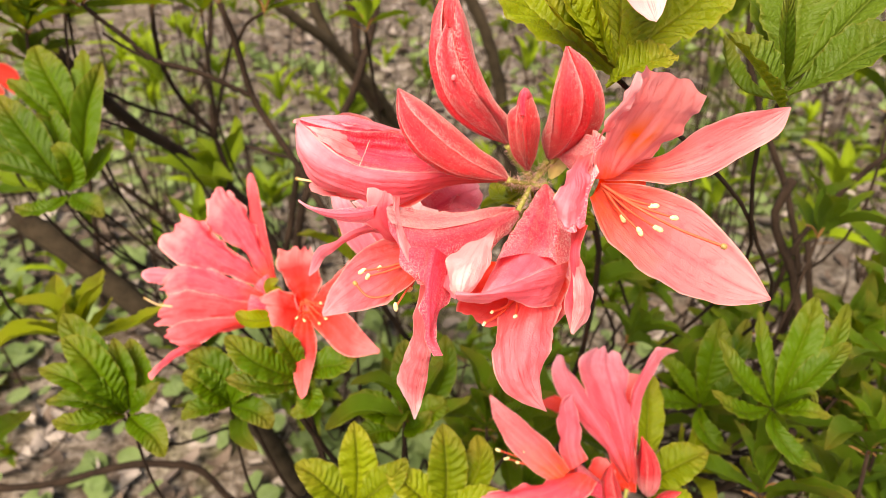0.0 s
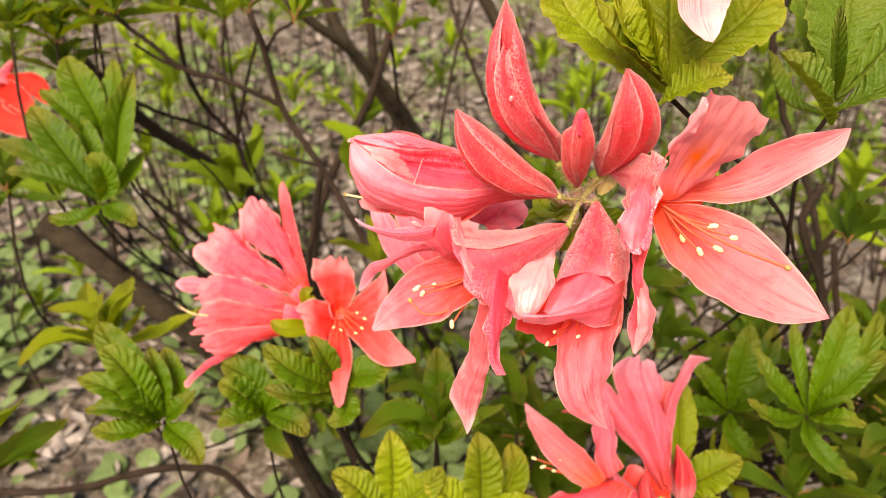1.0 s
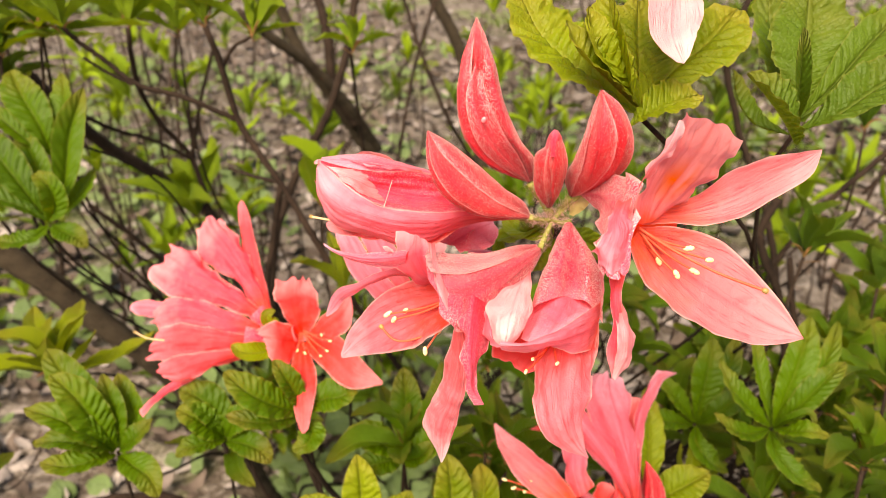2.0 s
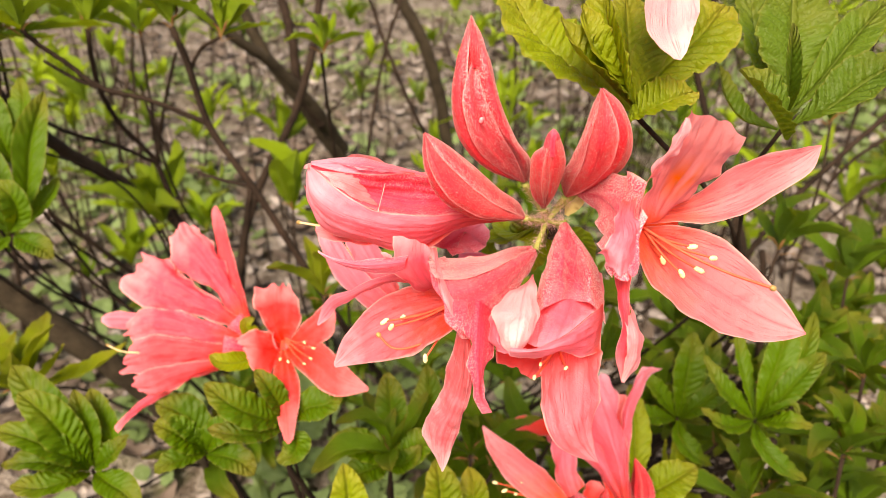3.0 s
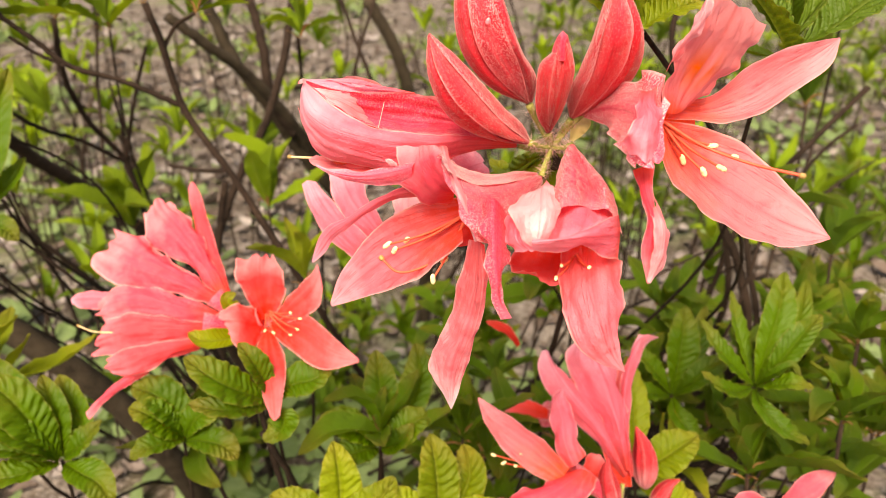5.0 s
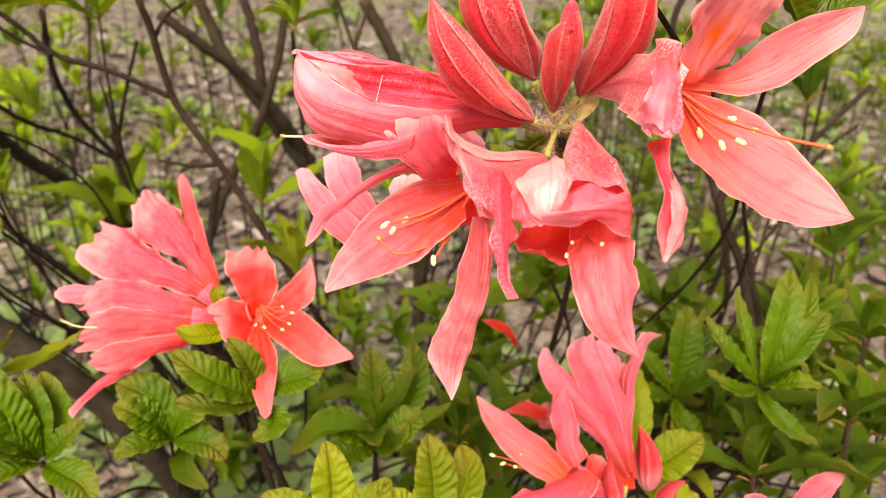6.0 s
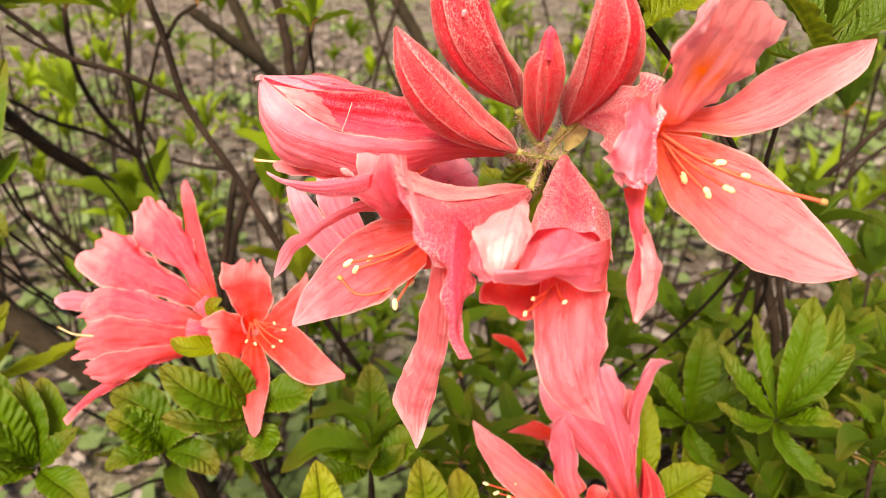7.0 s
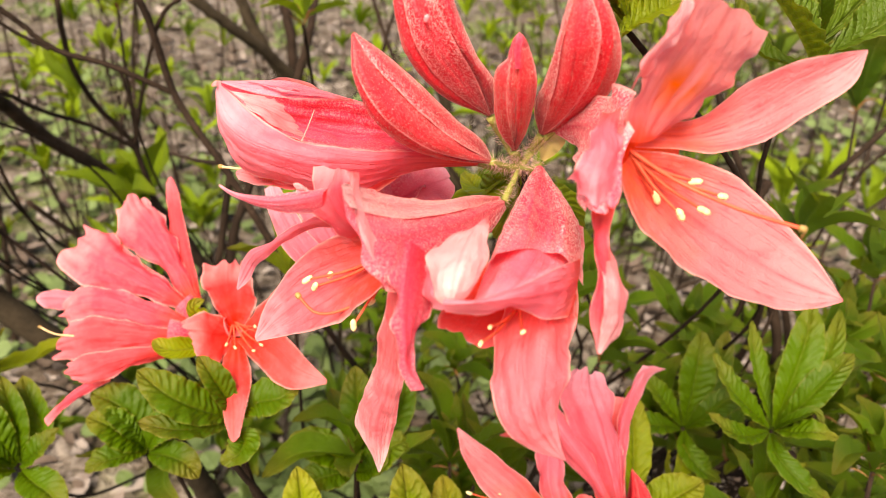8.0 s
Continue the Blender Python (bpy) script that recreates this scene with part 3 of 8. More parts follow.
def branch(points, r0, r1, label="thin brown azalea stem", mat=None, foot=None, seed=1, home="near"):
    """A woody stem through the points; foot: where on the ground it is rooted."""
    pts = [np.asarray(p, float) for p in points]
    if foot is not None:
        e = pts[-1]
        x, y = e[0] + foot[0], e[1] + foot[1]
        pts += [np.array((e[0] + foot[0] * 0.5, e[1] + foot[1] * 0.5, e[2] * 0.5)), np.array((x, y, hill(x, y) - 0.02))]
    rng = np.random.RandomState(seed)
    full = curve_points(pts, 10 * len(pts))
    full[1:-1] += rng.normal(size=(len(full) - 2, 3)) * min(r0 * 0.12, 0.0005)
    base = full[-1]
    me = pipe("stem", mat or BARK, full, [r0, (r0 + r1) / 2, r1], base, 10 * len(pts), 10, knots=0.10 if r1 < 0.004 else 0.03, seed=seed)
    bush = BUSH[home]
    ob = part("stem", me, bush, label)
    ob.location = base - np.array(bush.location)
    return ob


branch([(-0.1387, 0.4455, 0.7016), (-0.1360, 0.4486, 0.6876), (-0.1335, 0.4503, 0.6715), (-0.1286, 0.4517, 0.6398), (-0.1059, 0.4420, 0.6015), (-0.0737, 0.4282, 0.5417), (-0.0534, 0.4329, 0.4927)], 0.0022, 0.0034, foot=(0.10, 0.35), seed=2)
branch([(-0.2137, 0.4248, 0.7061), (-0.2097, 0.4308, 0.6968), (-0.1992, 0.4351, 0.6849), (-0.1870, 0.4379, 0.6704), (-0.1607, 0.4473, 0.6572), (-0.1308, 0.4539, 0.6394)], 0.0014, 0.0018, "thin brown bare side twig", seed=3)
branch([(-0.2114, 0.4358, 0.6859), (-0.2017, 0.4383, 0.6768), (-0.1864, 0.4370, 0.6690)], 0.0009, 0.0012, "thin brown bare side twig", seed=4)
branch([(-0.1351, 0.4507, 0.6721), (-0.1266, 0.4535, 0.6861), (-0.1117, 0.4423, 0.6964)], 0.0013, 0.001, "short brown side twig", seed=5)
branch([(-0.2318, 0.5683, 0.6716), (-0.2365, 0.5755, 0.6265), (-0.2343, 0.5970, 0.5854), (-0.2164, 0.6127, 0.5425), (-0.2108, 0.6111, 0.5137), (-0.2066, 0.6121, 0.4586)], 0.002, 0.0045, foot=(0.05, 0.2), seed=6)
branch([(-0.1865, 0.6294, 0.6373), (-0.2034, 0.6234, 0.5899), (-0.2164, 0.6127, 0.5425)], 0.0014, 0.002, "thin brown bare side twig", seed=7)
branch([(-0.2229, 0.6342, 0.6072), (-0.2170, 0.6253, 0.5740), (-0.2152, 0.6158, 0.5400)], 0.001, 0.0018, "thin brown bare side twig", seed=8)
branch([(-0.2536, 0.5035, 0.6245), (-0.2531, 0.5546, 0.5930), (-0.2374, 0.5875, 0.5702), (-0.2165, 0.6121, 0.5417)], 0.0016, 0.0018, "thin brown bare side twig", seed=9)
branch([(-0.3396, 0.6012, 0.6299), (-0.3346, 0.6267, 0.5951), (-0.3299, 0.6676, 0.5474), (-0.3186, 0.7099, 0.5019), (-0.3006, 0.7530, 0.4577), (-0.2810, 0.8223, 0.3799)], 0.006, 0.009, "brown azalea branch leaning over the soil", foot=(0.12, 0.1), seed=10, home="old")
branch([(-0.3709, 0.5246, 0.5072), (-0.3320, 0.5239, 0.4684), (-0.2979, 0.5218, 0.4273), (-0.2528, 0.5284, 0.3624), (-0.2253, 0.5370, 0.3006)], 0.0108, 0.0128, "thick mossy grey-brown branch", BARK_GREY, foot=(0.05, 0.08), seed=11, home="old")
branch([(-0.1869, 0.9566, 0.6324), (-0.1668, 0.9531, 0.5702), (-0.1177, 0.9560, 0.4806), (-0.0740, 0.9832, 0.3919), (-0.0309, 1.0165, 0.3132)], 0.007, 0.015, "thick grey-brown azalea trunk", BARK_GREY, foot=(0.03, 0.1), seed=12, home="old")
branch([(-0.2120, 0.8549, 0.6207), (-0.1812, 0.8709, 0.5897), (-0.1433, 0.9033, 0.5473), (-0.0982, 0.9419, 0.4769), (-0.0617, 0.9936, 0.3898)], 0.006, 0.009, "brown azalea branch joining the trunk", BARK_GREY, seed=13, home="old")
branch([(-0.0703, 0.8502, 0.6509), (-0.0887, 0.8229, 0.5695), (-0.1141, 0.8173, 0.5039), (-0.1507, 0.8133, 0.4410), (-0.1811, 0.7948, 0.3735), (-0.1950, 0.7743, 0.3030)], 0.0045, 0.007, foot=(-0.02, 0.05), seed=14, home="old")
branch([(-0.1314, 0.9563, 0.6321), (-0.1190, 0.9425, 0.5721), (-0.1141, 0.9369, 0.5066), (-0.0899, 0.9559, 0.4427)], 0.006, 0.008, "brown azalea branch joining the trunk", seed=15, home="old")
branch([(0.0190, 0.9729, 0.6209), (0.0521, 0.9716, 0.5622), (0.0772, 0.9834, 0.4868), (0.0962, 0.9916, 0.3866), (0.1099, 0.9811, 0.2943)], 0.0085, 0.012, "grey-brown azalea trunk", BARK_GREY, foot=(0.0, 0.08), seed=16, home="old")
branch([(-0.0199, 0.8466, 0.6451), (0.0029, 0.8289, 0.5791), (0.0321, 0.8301, 0.5055), (0.0659, 0.8583, 0.4374), (0.1021, 0.8781, 0.3748)], 0.002, 0.004, foot=(0.02, 0.1), seed=17, home="old")
branch([(0.0253, 0.8991, 0.6348), (-0.0005, 0.8793, 0.5654), (-0.0200, 0.8597, 0.4775), (-0.0308, 0.8670, 0.3947)], 0.002, 0.003, foot=(0, 0.1), seed=18, home="old")
branch([(-0.0570, 0.5174, 0.6656), (-0.0579, 0.5659, 0.6111), (-0.0556, 0.5969, 0.5475), (-0.0551, 0.6228, 0.4758)], 0.0013, 0.002, foot=(0, 0.1), seed=19)
branch([(-0.1582, 0.5191, 0.5740), (-0.1317, 0.4883, 0.5813), (-0.1063, 0.4426, 0.5987)], 0.0012, 0.0016, "thin brown bare side twig", seed=20)
branch([(-0.1249, 0.5488, 0.5460), (-0.1348, 0.5439, 0.5005), (-0.1450, 0.5403, 0.4570)], 0.003, 0.004, foot=(0, 0.2), seed=21)
branch([(-0.3739, 0.7187, 0.4406), (-0.3510, 0.7450, 0.3883), (-0.3256, 0.7820, 0.3153)], 0.003, 0.004, foot=(0.1, 0.1), seed=22)
branch([(-0.3720, 0.6626, 0.4450), (-0.3850, 0.6900, 0.3946), (-0.3785, 0.7114, 0.3344)], 0.0014, 0.002, foot=(0.05, 0.1), seed=23)
branch([(-0.4101, 0.3725, 0.3393), (-0.3321, 0.3800, 0.3326), (-0.2544, 0.4103, 0.3244), (-0.2215, 0.4217, 0.3049), (-0.1966, 0.4202, 0.2647)], 0.003, 0.0035, "bare brown twig low over the ground", foot=(0.05, 0.05), seed=24)
branch([(0.3433, 0.4439, 0.6424), (0.3130, 0.4444, 0.6054), (0.2891, 0.4460, 0.5703), (0.2671, 0.4446, 0.5303), (0.2627, 0.4484, 0.4797)], 0.002, 0.003, foot=(-0.05, 0.3), seed=25)
branch([(0.3884, 0.5411, 0.5336), (0.4008, 0.5351, 0.5619), (0.4162, 0.5260, 0.5850)], 0.0015, 0.0015, "thin brown bare side twig", seed=26)
branch([(0.2376, 0.5291, 0.7031), (0.2304, 0.5315, 0.6694), (0.2497, 0.5299, 0.6102), (0.2889, 0.5139, 0.5279), (0.3074, 0.4989, 0.4661)], 0.0025, 0.004, foot=(0, 0.12), seed=27)
branch([(0.2281, 0.4056, 0.5999), (0.2204, 0.4025, 0.5760), (0.2346, 0.3941, 0.5437), (0.2468, 0.3828, 0.5068)], 0.003, 0.003, foot=(0, 0.3), seed=28)
branch([(-0.0775, 0.2616, 0.5393), (-0.0720, 0.2692, 0.5136), (-0.0673, 0.2894, 0.4705)], 0.0016, 0.002, foot=(0.02, 0.3), seed=29)
branch([(0.1820, 0.2552, 0.5291), (0.1779, 0.2612, 0.5009), (0.1728, 0.2803, 0.4560)], 0.0022, 0.003, foot=(-0.03, 0.3), seed=30)

# ---- flowers ----
HUB = np.array((0.0292, 0.2043, 0.6977))


GROWN = {}


def petal(bloom, ctrl, face, width, mat, shape):
    """One petal of a flower: a pair of rims to span, or a midline with a width."""
    base, seed, downy, i = GROWN[bloom.name]
    GROWN[bloom.name] = (base, seed, downy, i + 1)
    if isinstance(ctrl, tuple):
        me = loft("petal", mat, ctrl[0], ctrl[1], face, width, base, seed=seed * 17 + i, **shape)
    else:
        me = blade("petal", mat, ctrl, face, width, base, seed=seed * 17 + i, **shape)
    pt = part("petal", me, bloom)
    if downy and mat in (BACK, ROSE):
        part("hairs", down_on(me, downy, 0.0005, seed + i), pt)
    return pt


def folded(bloom, mat, ribs, **shape):
    """One petal of a flower or bud, drawn over its ribs."""
    base, seed, downy, i = GROWN[bloom.name]
    GROWN[bloom.name] = (base, seed, downy, i + 1)
    me = ribbed("petal", mat, ribs, base, seed=seed * 17 + i, **shape)
    pt = part("petal", me, bloom)
    if downy and mat in (BACK, DOWN_TOPLIT, BUDRED, BUDFUZZ):
        part("hairs", down_on(me, downy, 0.0005, seed + i), pt)
    return pt


def flower(base, label, tube, tube_radii, stamens=(), pistil=None, pedicel=None, tube_mat=None, group="azalea flowers", seed=0, anther_len=0.0029, downy=0):
    """An azalea flower: a funnel tube, five petals, stamens with anthers, a style."""
    ob = thing("azalea_flower", base, label, "flower", group)
    if tube:
        part("tube", pipe("tube", tube_mat or BACK, tube, tube_radii, base, 20, 20, 0.05, cap=False), ob, "downy coral funnel tube")
    if pedicel:
        stalk = part("flower_stalk", pipe("flower_stalk", STEM, pedicel, [0.0009, 0.0008, 0.0011], base, 12, 8), ob, "hairy green stalk")
        part("hairs", hairs("hairs", pedicel, 0.0011, 130, 0.0027, base, seed), stalk)
    GROWN[ob.name] = (base, seed, downy, 0)
    for i, (a, e) in enumerate(stamens):
        a, e = np.asarray(a, float), np.asarray(e, float)
        way = e - a
        sag = np.array((0, 0, -0.05)) * np.linalg.norm(way)
        mid = (a + e) / 2 + sag
        fil = part("filament", pipe("filament", FILAMENT, [a, mid, e], [0.00045, 0.00034, 0.00028], base, 14, 6), ob, "orange filament")
        part("anther", bead("anther", ANTHER, e, unit(way) + 0.5 * unit(np.random.RandomState(seed * 5 + i).normal(size=3)), anther_len, anther_len * 0.5, base), fil, "cream anther")
    if pistil:
        st = part("style", pipe("style", FILAMENT if len(pistil) > 3 else FILAMENT_PALE, pistil, [0.00042, 0.00034, 0.0004], base, 20, 7), ob, "slender curved style")
        e = np.asarray(pistil[-1])
        part("stigma", bead("stigma", STIGMA, e, e - np.asarray(pistil[-2]), 0.0016, 0.0015, base), st)
    return ob


def S(**k):
    return k


# the open flower that faces the path
bloom = flower((0.0358, 0.2003, 0.7098), "open coral azalea flower with an orange-veined throat", None, None, [((0.0402, 0.1578, 0.7205), (0.0547, 0.1585, 0.7141)), ((0.0402, 0.1578, 0.7205), (0.0597, 0.1559, 0.7120)), ((0.0402, 0.1578, 0.7205), (0.0550, 0.1532, 0.7104)), ((0.0402, 0.1578, 0.7205), (0.0504, 0.1529, 0.7097)), ((0.0402, 0.1578, 0.7205), (0.0468, 0.1572, 0.7113))],
    [(0.0398, 0.1571, 0.7213), (0.0490, 0.1540, 0.7162), (0.0577, 0.1468, 0.7141), (0.0665, 0.1394, 0.7136)], [HUB, (0.0327, 0.2028, 0.7036), (0.0358, 0.1992, 0.7100)], seed=1, downy=3500)
folded(bloom, BACK, [[(0.0358, 0.2010, 0.7110), (0.0393, 0.1928, 0.7177), (0.0417, 0.1813, 0.7244), (0.0405, 0.1685, 0.7304), (0.0390, 0.1584, 0.7308), (0.0366, 0.1526, 0.7276)],
    [(0.0355, 0.1985, 0.7107), (0.0378, 0.1855, 0.7170), (0.0376, 0.1700, 0.7224), (0.0363, 0.1577, 0.7233), (0.0336, 0.1475, 0.7225), (0.0333, 0.1433, 0.7184)],
    [(0.0358, 0.1980, 0.7100), (0.0374, 0.1852, 0.7145), (0.0361, 0.1707, 0.7176), (0.0328, 0.1561, 0.7200), (0.0307, 0.1457, 0.7199), (0.0309, 0.1421, 0.7169)],
    [(0.0366, 0.1994, 0.7086), (0.0381, 0.1895, 0.7101), (0.0358, 0.1763, 0.7112), (0.0317, 0.1618, 0.7135), (0.0289, 0.1504, 0.7156), (0.0300, 0.1463, 0.7149)]], frill=0.05, waves=3.5, hem=0.1, crumple=0.0003)
folded(bloom, BLUSH, [[(0.0372, 0.1579, 0.7297), (0.0357, 0.1542, 0.7271), (0.0353, 0.1495, 0.7251), (0.0336, 0.1464, 0.7216), (0.0339, 0.1455, 0.7164)],
    [(0.0347, 0.1566, 0.7289), (0.0314, 0.1494, 0.7280), (0.0309, 0.1448, 0.7261), (0.0297, 0.1429, 0.7228), (0.0297, 0.1421, 0.7176)],
    [(0.0347, 0.1606, 0.7277), (0.0305, 0.1532, 0.7263), (0.0282, 0.1479, 0.7248), (0.0262, 0.1464, 0.7220), (0.0264, 0.1503, 0.7187)]], frill=0.05, waves=3.0, hem=0.1, crumple=0.0006)
folded(bloom, BLOTCH, [[(0.0362, 0.1518, 0.7253), (0.0378, 0.1549, 0.7326), (0.0407, 0.1571, 0.7387), (0.0444, 0.1583, 0.7434), (0.0471, 0.1609, 0.7501)],
    [(0.0397, 0.1542, 0.7241), (0.0426, 0.1578, 0.7307), (0.0461, 0.1598, 0.7356), (0.0499, 0.1613, 0.7409), (0.0538, 0.1642, 0.7473)],
    [(0.0436, 0.1568, 0.7235), (0.0493, 0.1603, 0.7284), (0.0537, 0.1621, 0.7333), (0.0571, 0.1629, 0.7392), (0.0596, 0.1646, 0.7455)],
    [(0.0484, 0.1612, 0.7241), (0.0558, 0.1639, 0.7281), (0.0610, 0.1646, 0.7332), (0.0631, 0.1640, 0.7376), (0.0643, 0.1630, 0.7419)]], frill=0.04, waves=3.0, hem=0.05, crumple=0.0006, nu=44, nv=29)
folded(bloom, PALE, [[(0.0375, 0.1560, 0.7324), (0.0394, 0.1559, 0.7393), (0.0423, 0.1559, 0.7439), (0.0442, 0.1564, 0.7499)],
    [(0.0376, 0.1545, 0.7357), (0.0394, 0.1535, 0.7411), (0.0425, 0.1535, 0.7457), (0.0442, 0.1551, 0.7506)],
    [(0.0401, 0.1560, 0.7358), (0.0423, 0.1554, 0.7402), (0.0455, 0.1557, 0.7452), (0.0457, 0.1562, 0.7499)]], frill=0.08, waves=2.5, crumple=0.0003, nu=30, nv=9)
folded(bloom, SUNNY, [[(0.0489, 0.1655, 0.7235), (0.0598, 0.1703, 0.7239), (0.0664, 0.1706, 0.7297), (0.0730, 0.1681, 0.7348), (0.0804, 0.1663, 0.7374), (0.0870, 0.1660, 0.7383)],
    [(0.0447, 0.1620, 0.7226), (0.0578, 0.1684, 0.7205), (0.0689, 0.1700, 0.7236), (0.0764, 0.1681, 0.7299), (0.0827, 0.1666, 0.7345), (0.0871, 0.1659, 0.7382)],
    [(0.0410, 0.1583, 0.7215), (0.0522, 0.1625, 0.7193), (0.0627, 0.1630, 0.7185), (0.0710, 0.1629, 0.7220), (0.0795, 0.1631, 0.7281), (0.0856, 0.1640, 0.7328), (0.0872, 0.1658, 0.7380)]], frill=0.025, waves=4.0, crumple=0.0004, nu=40, nv=23)
folded(bloom, SUNNY, [[(0.0403, 0.1572, 0.7215), (0.0551, 0.1642, 0.7169), (0.0670, 0.1644, 0.7121), (0.0753, 0.1604, 0.7054), (0.0822, 0.1541, 0.6985), (0.0863, 0.1481, 0.6923)],
    [(0.0396, 0.1570, 0.7199), (0.0538, 0.1629, 0.7116), (0.0659, 0.1611, 0.7046), (0.0752, 0.1570, 0.6989), (0.0824, 0.1517, 0.6947), (0.0865, 0.1481, 0.6922)],
    [(0.0382, 0.1555, 0.7192), (0.0478, 0.1577, 0.7085), (0.0576, 0.1542, 0.7002), (0.0686, 0.1519, 0.6940), (0.0782, 0.1492, 0.6917), (0.0865, 0.1480, 0.6920)],
    [(0.0367, 0.1539, 0.7191), (0.0398, 0.1522, 0.7113), (0.0491, 0.1500, 0.7019), (0.0612, 0.1484, 0.6944), (0.0742, 0.1473, 0.6906), (0.0815, 0.1471, 0.6909), (0.0866, 0.1478, 0.6918)]], frill=0.02, waves=5.0, crumple=0.0004, nu=48, nv=29)
folded(bloom, PETAL, [[(0.0338, 0.1566, 0.7094), (0.0316, 0.1466, 0.7081), (0.0310, 0.1399, 0.7046), (0.0300, 0.1379, 0.6974), (0.0319, 0.1369, 0.6904)],
    [(0.0346, 0.1531, 0.7116), (0.0317, 0.1437, 0.7092), (0.0317, 0.1382, 0.7058), (0.0316, 0.1371, 0.6983), (0.0322, 0.1364, 0.6896)],
    [(0.0365, 0.1511, 0.7127), (0.0337, 0.1443, 0.7087), (0.0341, 0.1403, 0.7041), (0.0345, 0.1383, 0.6971), (0.0327, 0.1363, 0.6896)]], frill=0.04, crumple=0.0003)
folded(bloom, PALE, [[(0.0314, 0.1412, 0.7069), (0.0313, 0.1368, 0.7045), (0.0317, 0.1359, 0.6984), (0.0319, 0.1363, 0.6904)],
    [(0.0331, 0.1406, 0.7072), (0.0336, 0.1363, 0.7042), (0.0345, 0.1361, 0.6974), (0.0326, 0.1359, 0.6898)],
    [(0.0334, 0.1432, 0.7087), (0.0361, 0.1405, 0.7029), (0.0371, 0.1386, 0.6962), (0.0348, 0.1371, 0.6913), (0.0328, 0.1362, 0.6894)]], frill=0.06, crumple=0.0004)
folded(bloom, THROAT, [[(0.0402, 0.1650, 0.7245), (0.0462, 0.1678, 0.7228), (0.0535, 0.1700, 0.7222)],
    [(0.0417, 0.1666, 0.7178), (0.0492, 0.1693, 0.7143), (0.0553, 0.1694, 0.7157)],
    [(0.0381, 0.1573, 0.7174), (0.0447, 0.1598, 0.7131), (0.0503, 0.1613, 0.7110)]], crumple=0.0002, nu=20, nv=13)

# the flower seen from its side
bloom = flower((0.0247, 0.1972, 0.6908), "coral azalea flower seen from its downy side", None, None, [((-0.0045, 0.1653, 0.6960), (-0.0193, 0.1751, 0.6837)), ((-0.0045, 0.1653, 0.6960), (-0.0228, 0.1736, 0.6816)), ((-0.0045, 0.1653, 0.6960), (-0.0246, 0.1751, 0.6826)), ((-0.0045, 0.1653, 0.6960), (-0.0099, 0.1684, 0.6806)), ((-0.0045, 0.1653, 0.6960), (-0.0138, 0.1628, 0.6783))],
    [(-0.0041, 0.1648, 0.6953), (-0.0142, 0.1666, 0.6807), (-0.0232, 0.1695, 0.6776), (-0.0265, 0.1717, 0.6805)], [HUB, (0.0274, 0.2025, 0.6943), (0.0245, 0.1974, 0.6911)], seed=2, downy=4500)
folded(bloom, BACK, [[(0.0254, 0.2004, 0.6905), (0.0175, 0.1959, 0.6930), (0.0075, 0.1873, 0.6960), (-0.0021, 0.1768, 0.7018), (-0.0105, 0.1633, 0.7107), (-0.0136, 0.1550, 0.7157)],
    [(0.0248, 0.1985, 0.6911), (0.0165, 0.1907, 0.6939), (0.0059, 0.1774, 0.6988), (-0.0037, 0.1658, 0.7046), (-0.0106, 0.1566, 0.7113), (-0.0141, 0.1523, 0.7151)],
    [(0.0245, 0.1968, 0.6911), (0.0158, 0.1839, 0.6942), (0.0052, 0.1673, 0.6995), (-0.0035, 0.1560, 0.7041), (-0.0092, 0.1504, 0.7083), (-0.0120, 0.1491, 0.7102)],
    [(0.0247, 0.1963, 0.6903), (0.0172, 0.1832, 0.6914), (0.0084, 0.1676, 0.6949), (-0.0000, 0.1538, 0.6993), (-0.0063, 0.1469, 0.7022), (-0.0104, 0.1451, 0.7042)],
    [(0.0252, 0.1972, 0.6891), (0.0200, 0.1877, 0.6879), (0.0130, 0.1751, 0.6889), (0.0067, 0.1619, 0.6910), (0.0008, 0.1503, 0.6939), (-0.0057, 0.1457, 0.6984)]], frill=0.035, waves=3.0, hem=0.05, crumple=0.0004, nu=44, nv=35)
# added sheet over the upper face: pale down and painted top light
folded(bloom, DOWN_TOPLIT, [[(0.0238, 0.1990, 0.6917), (0.0169, 0.1940, 0.6946), (0.0070, 0.1849, 0.6978), (-0.0026, 0.1744, 0.7036), (-0.0107, 0.1618, 0.7120), (-0.0138, 0.1538, 0.7167)],
    [(0.0231, 0.1978, 0.6916), (0.0160, 0.1904, 0.6952), (0.0059, 0.1791, 0.6995), (-0.0035, 0.1684, 0.7051), (-0.0109, 0.1575, 0.7127), (-0.0142, 0.1515, 0.7166)],
    [(0.0226, 0.1970, 0.6913), (0.0148, 0.1866, 0.6949), (0.0054, 0.1734, 0.6999), (-0.0039, 0.1615, 0.7054), (-0.0102, 0.1532, 0.7111), (-0.0129, 0.1497, 0.7139)]], frill=0.0, hem=0.03, crumple=0.0003, nu=40, nv=19)
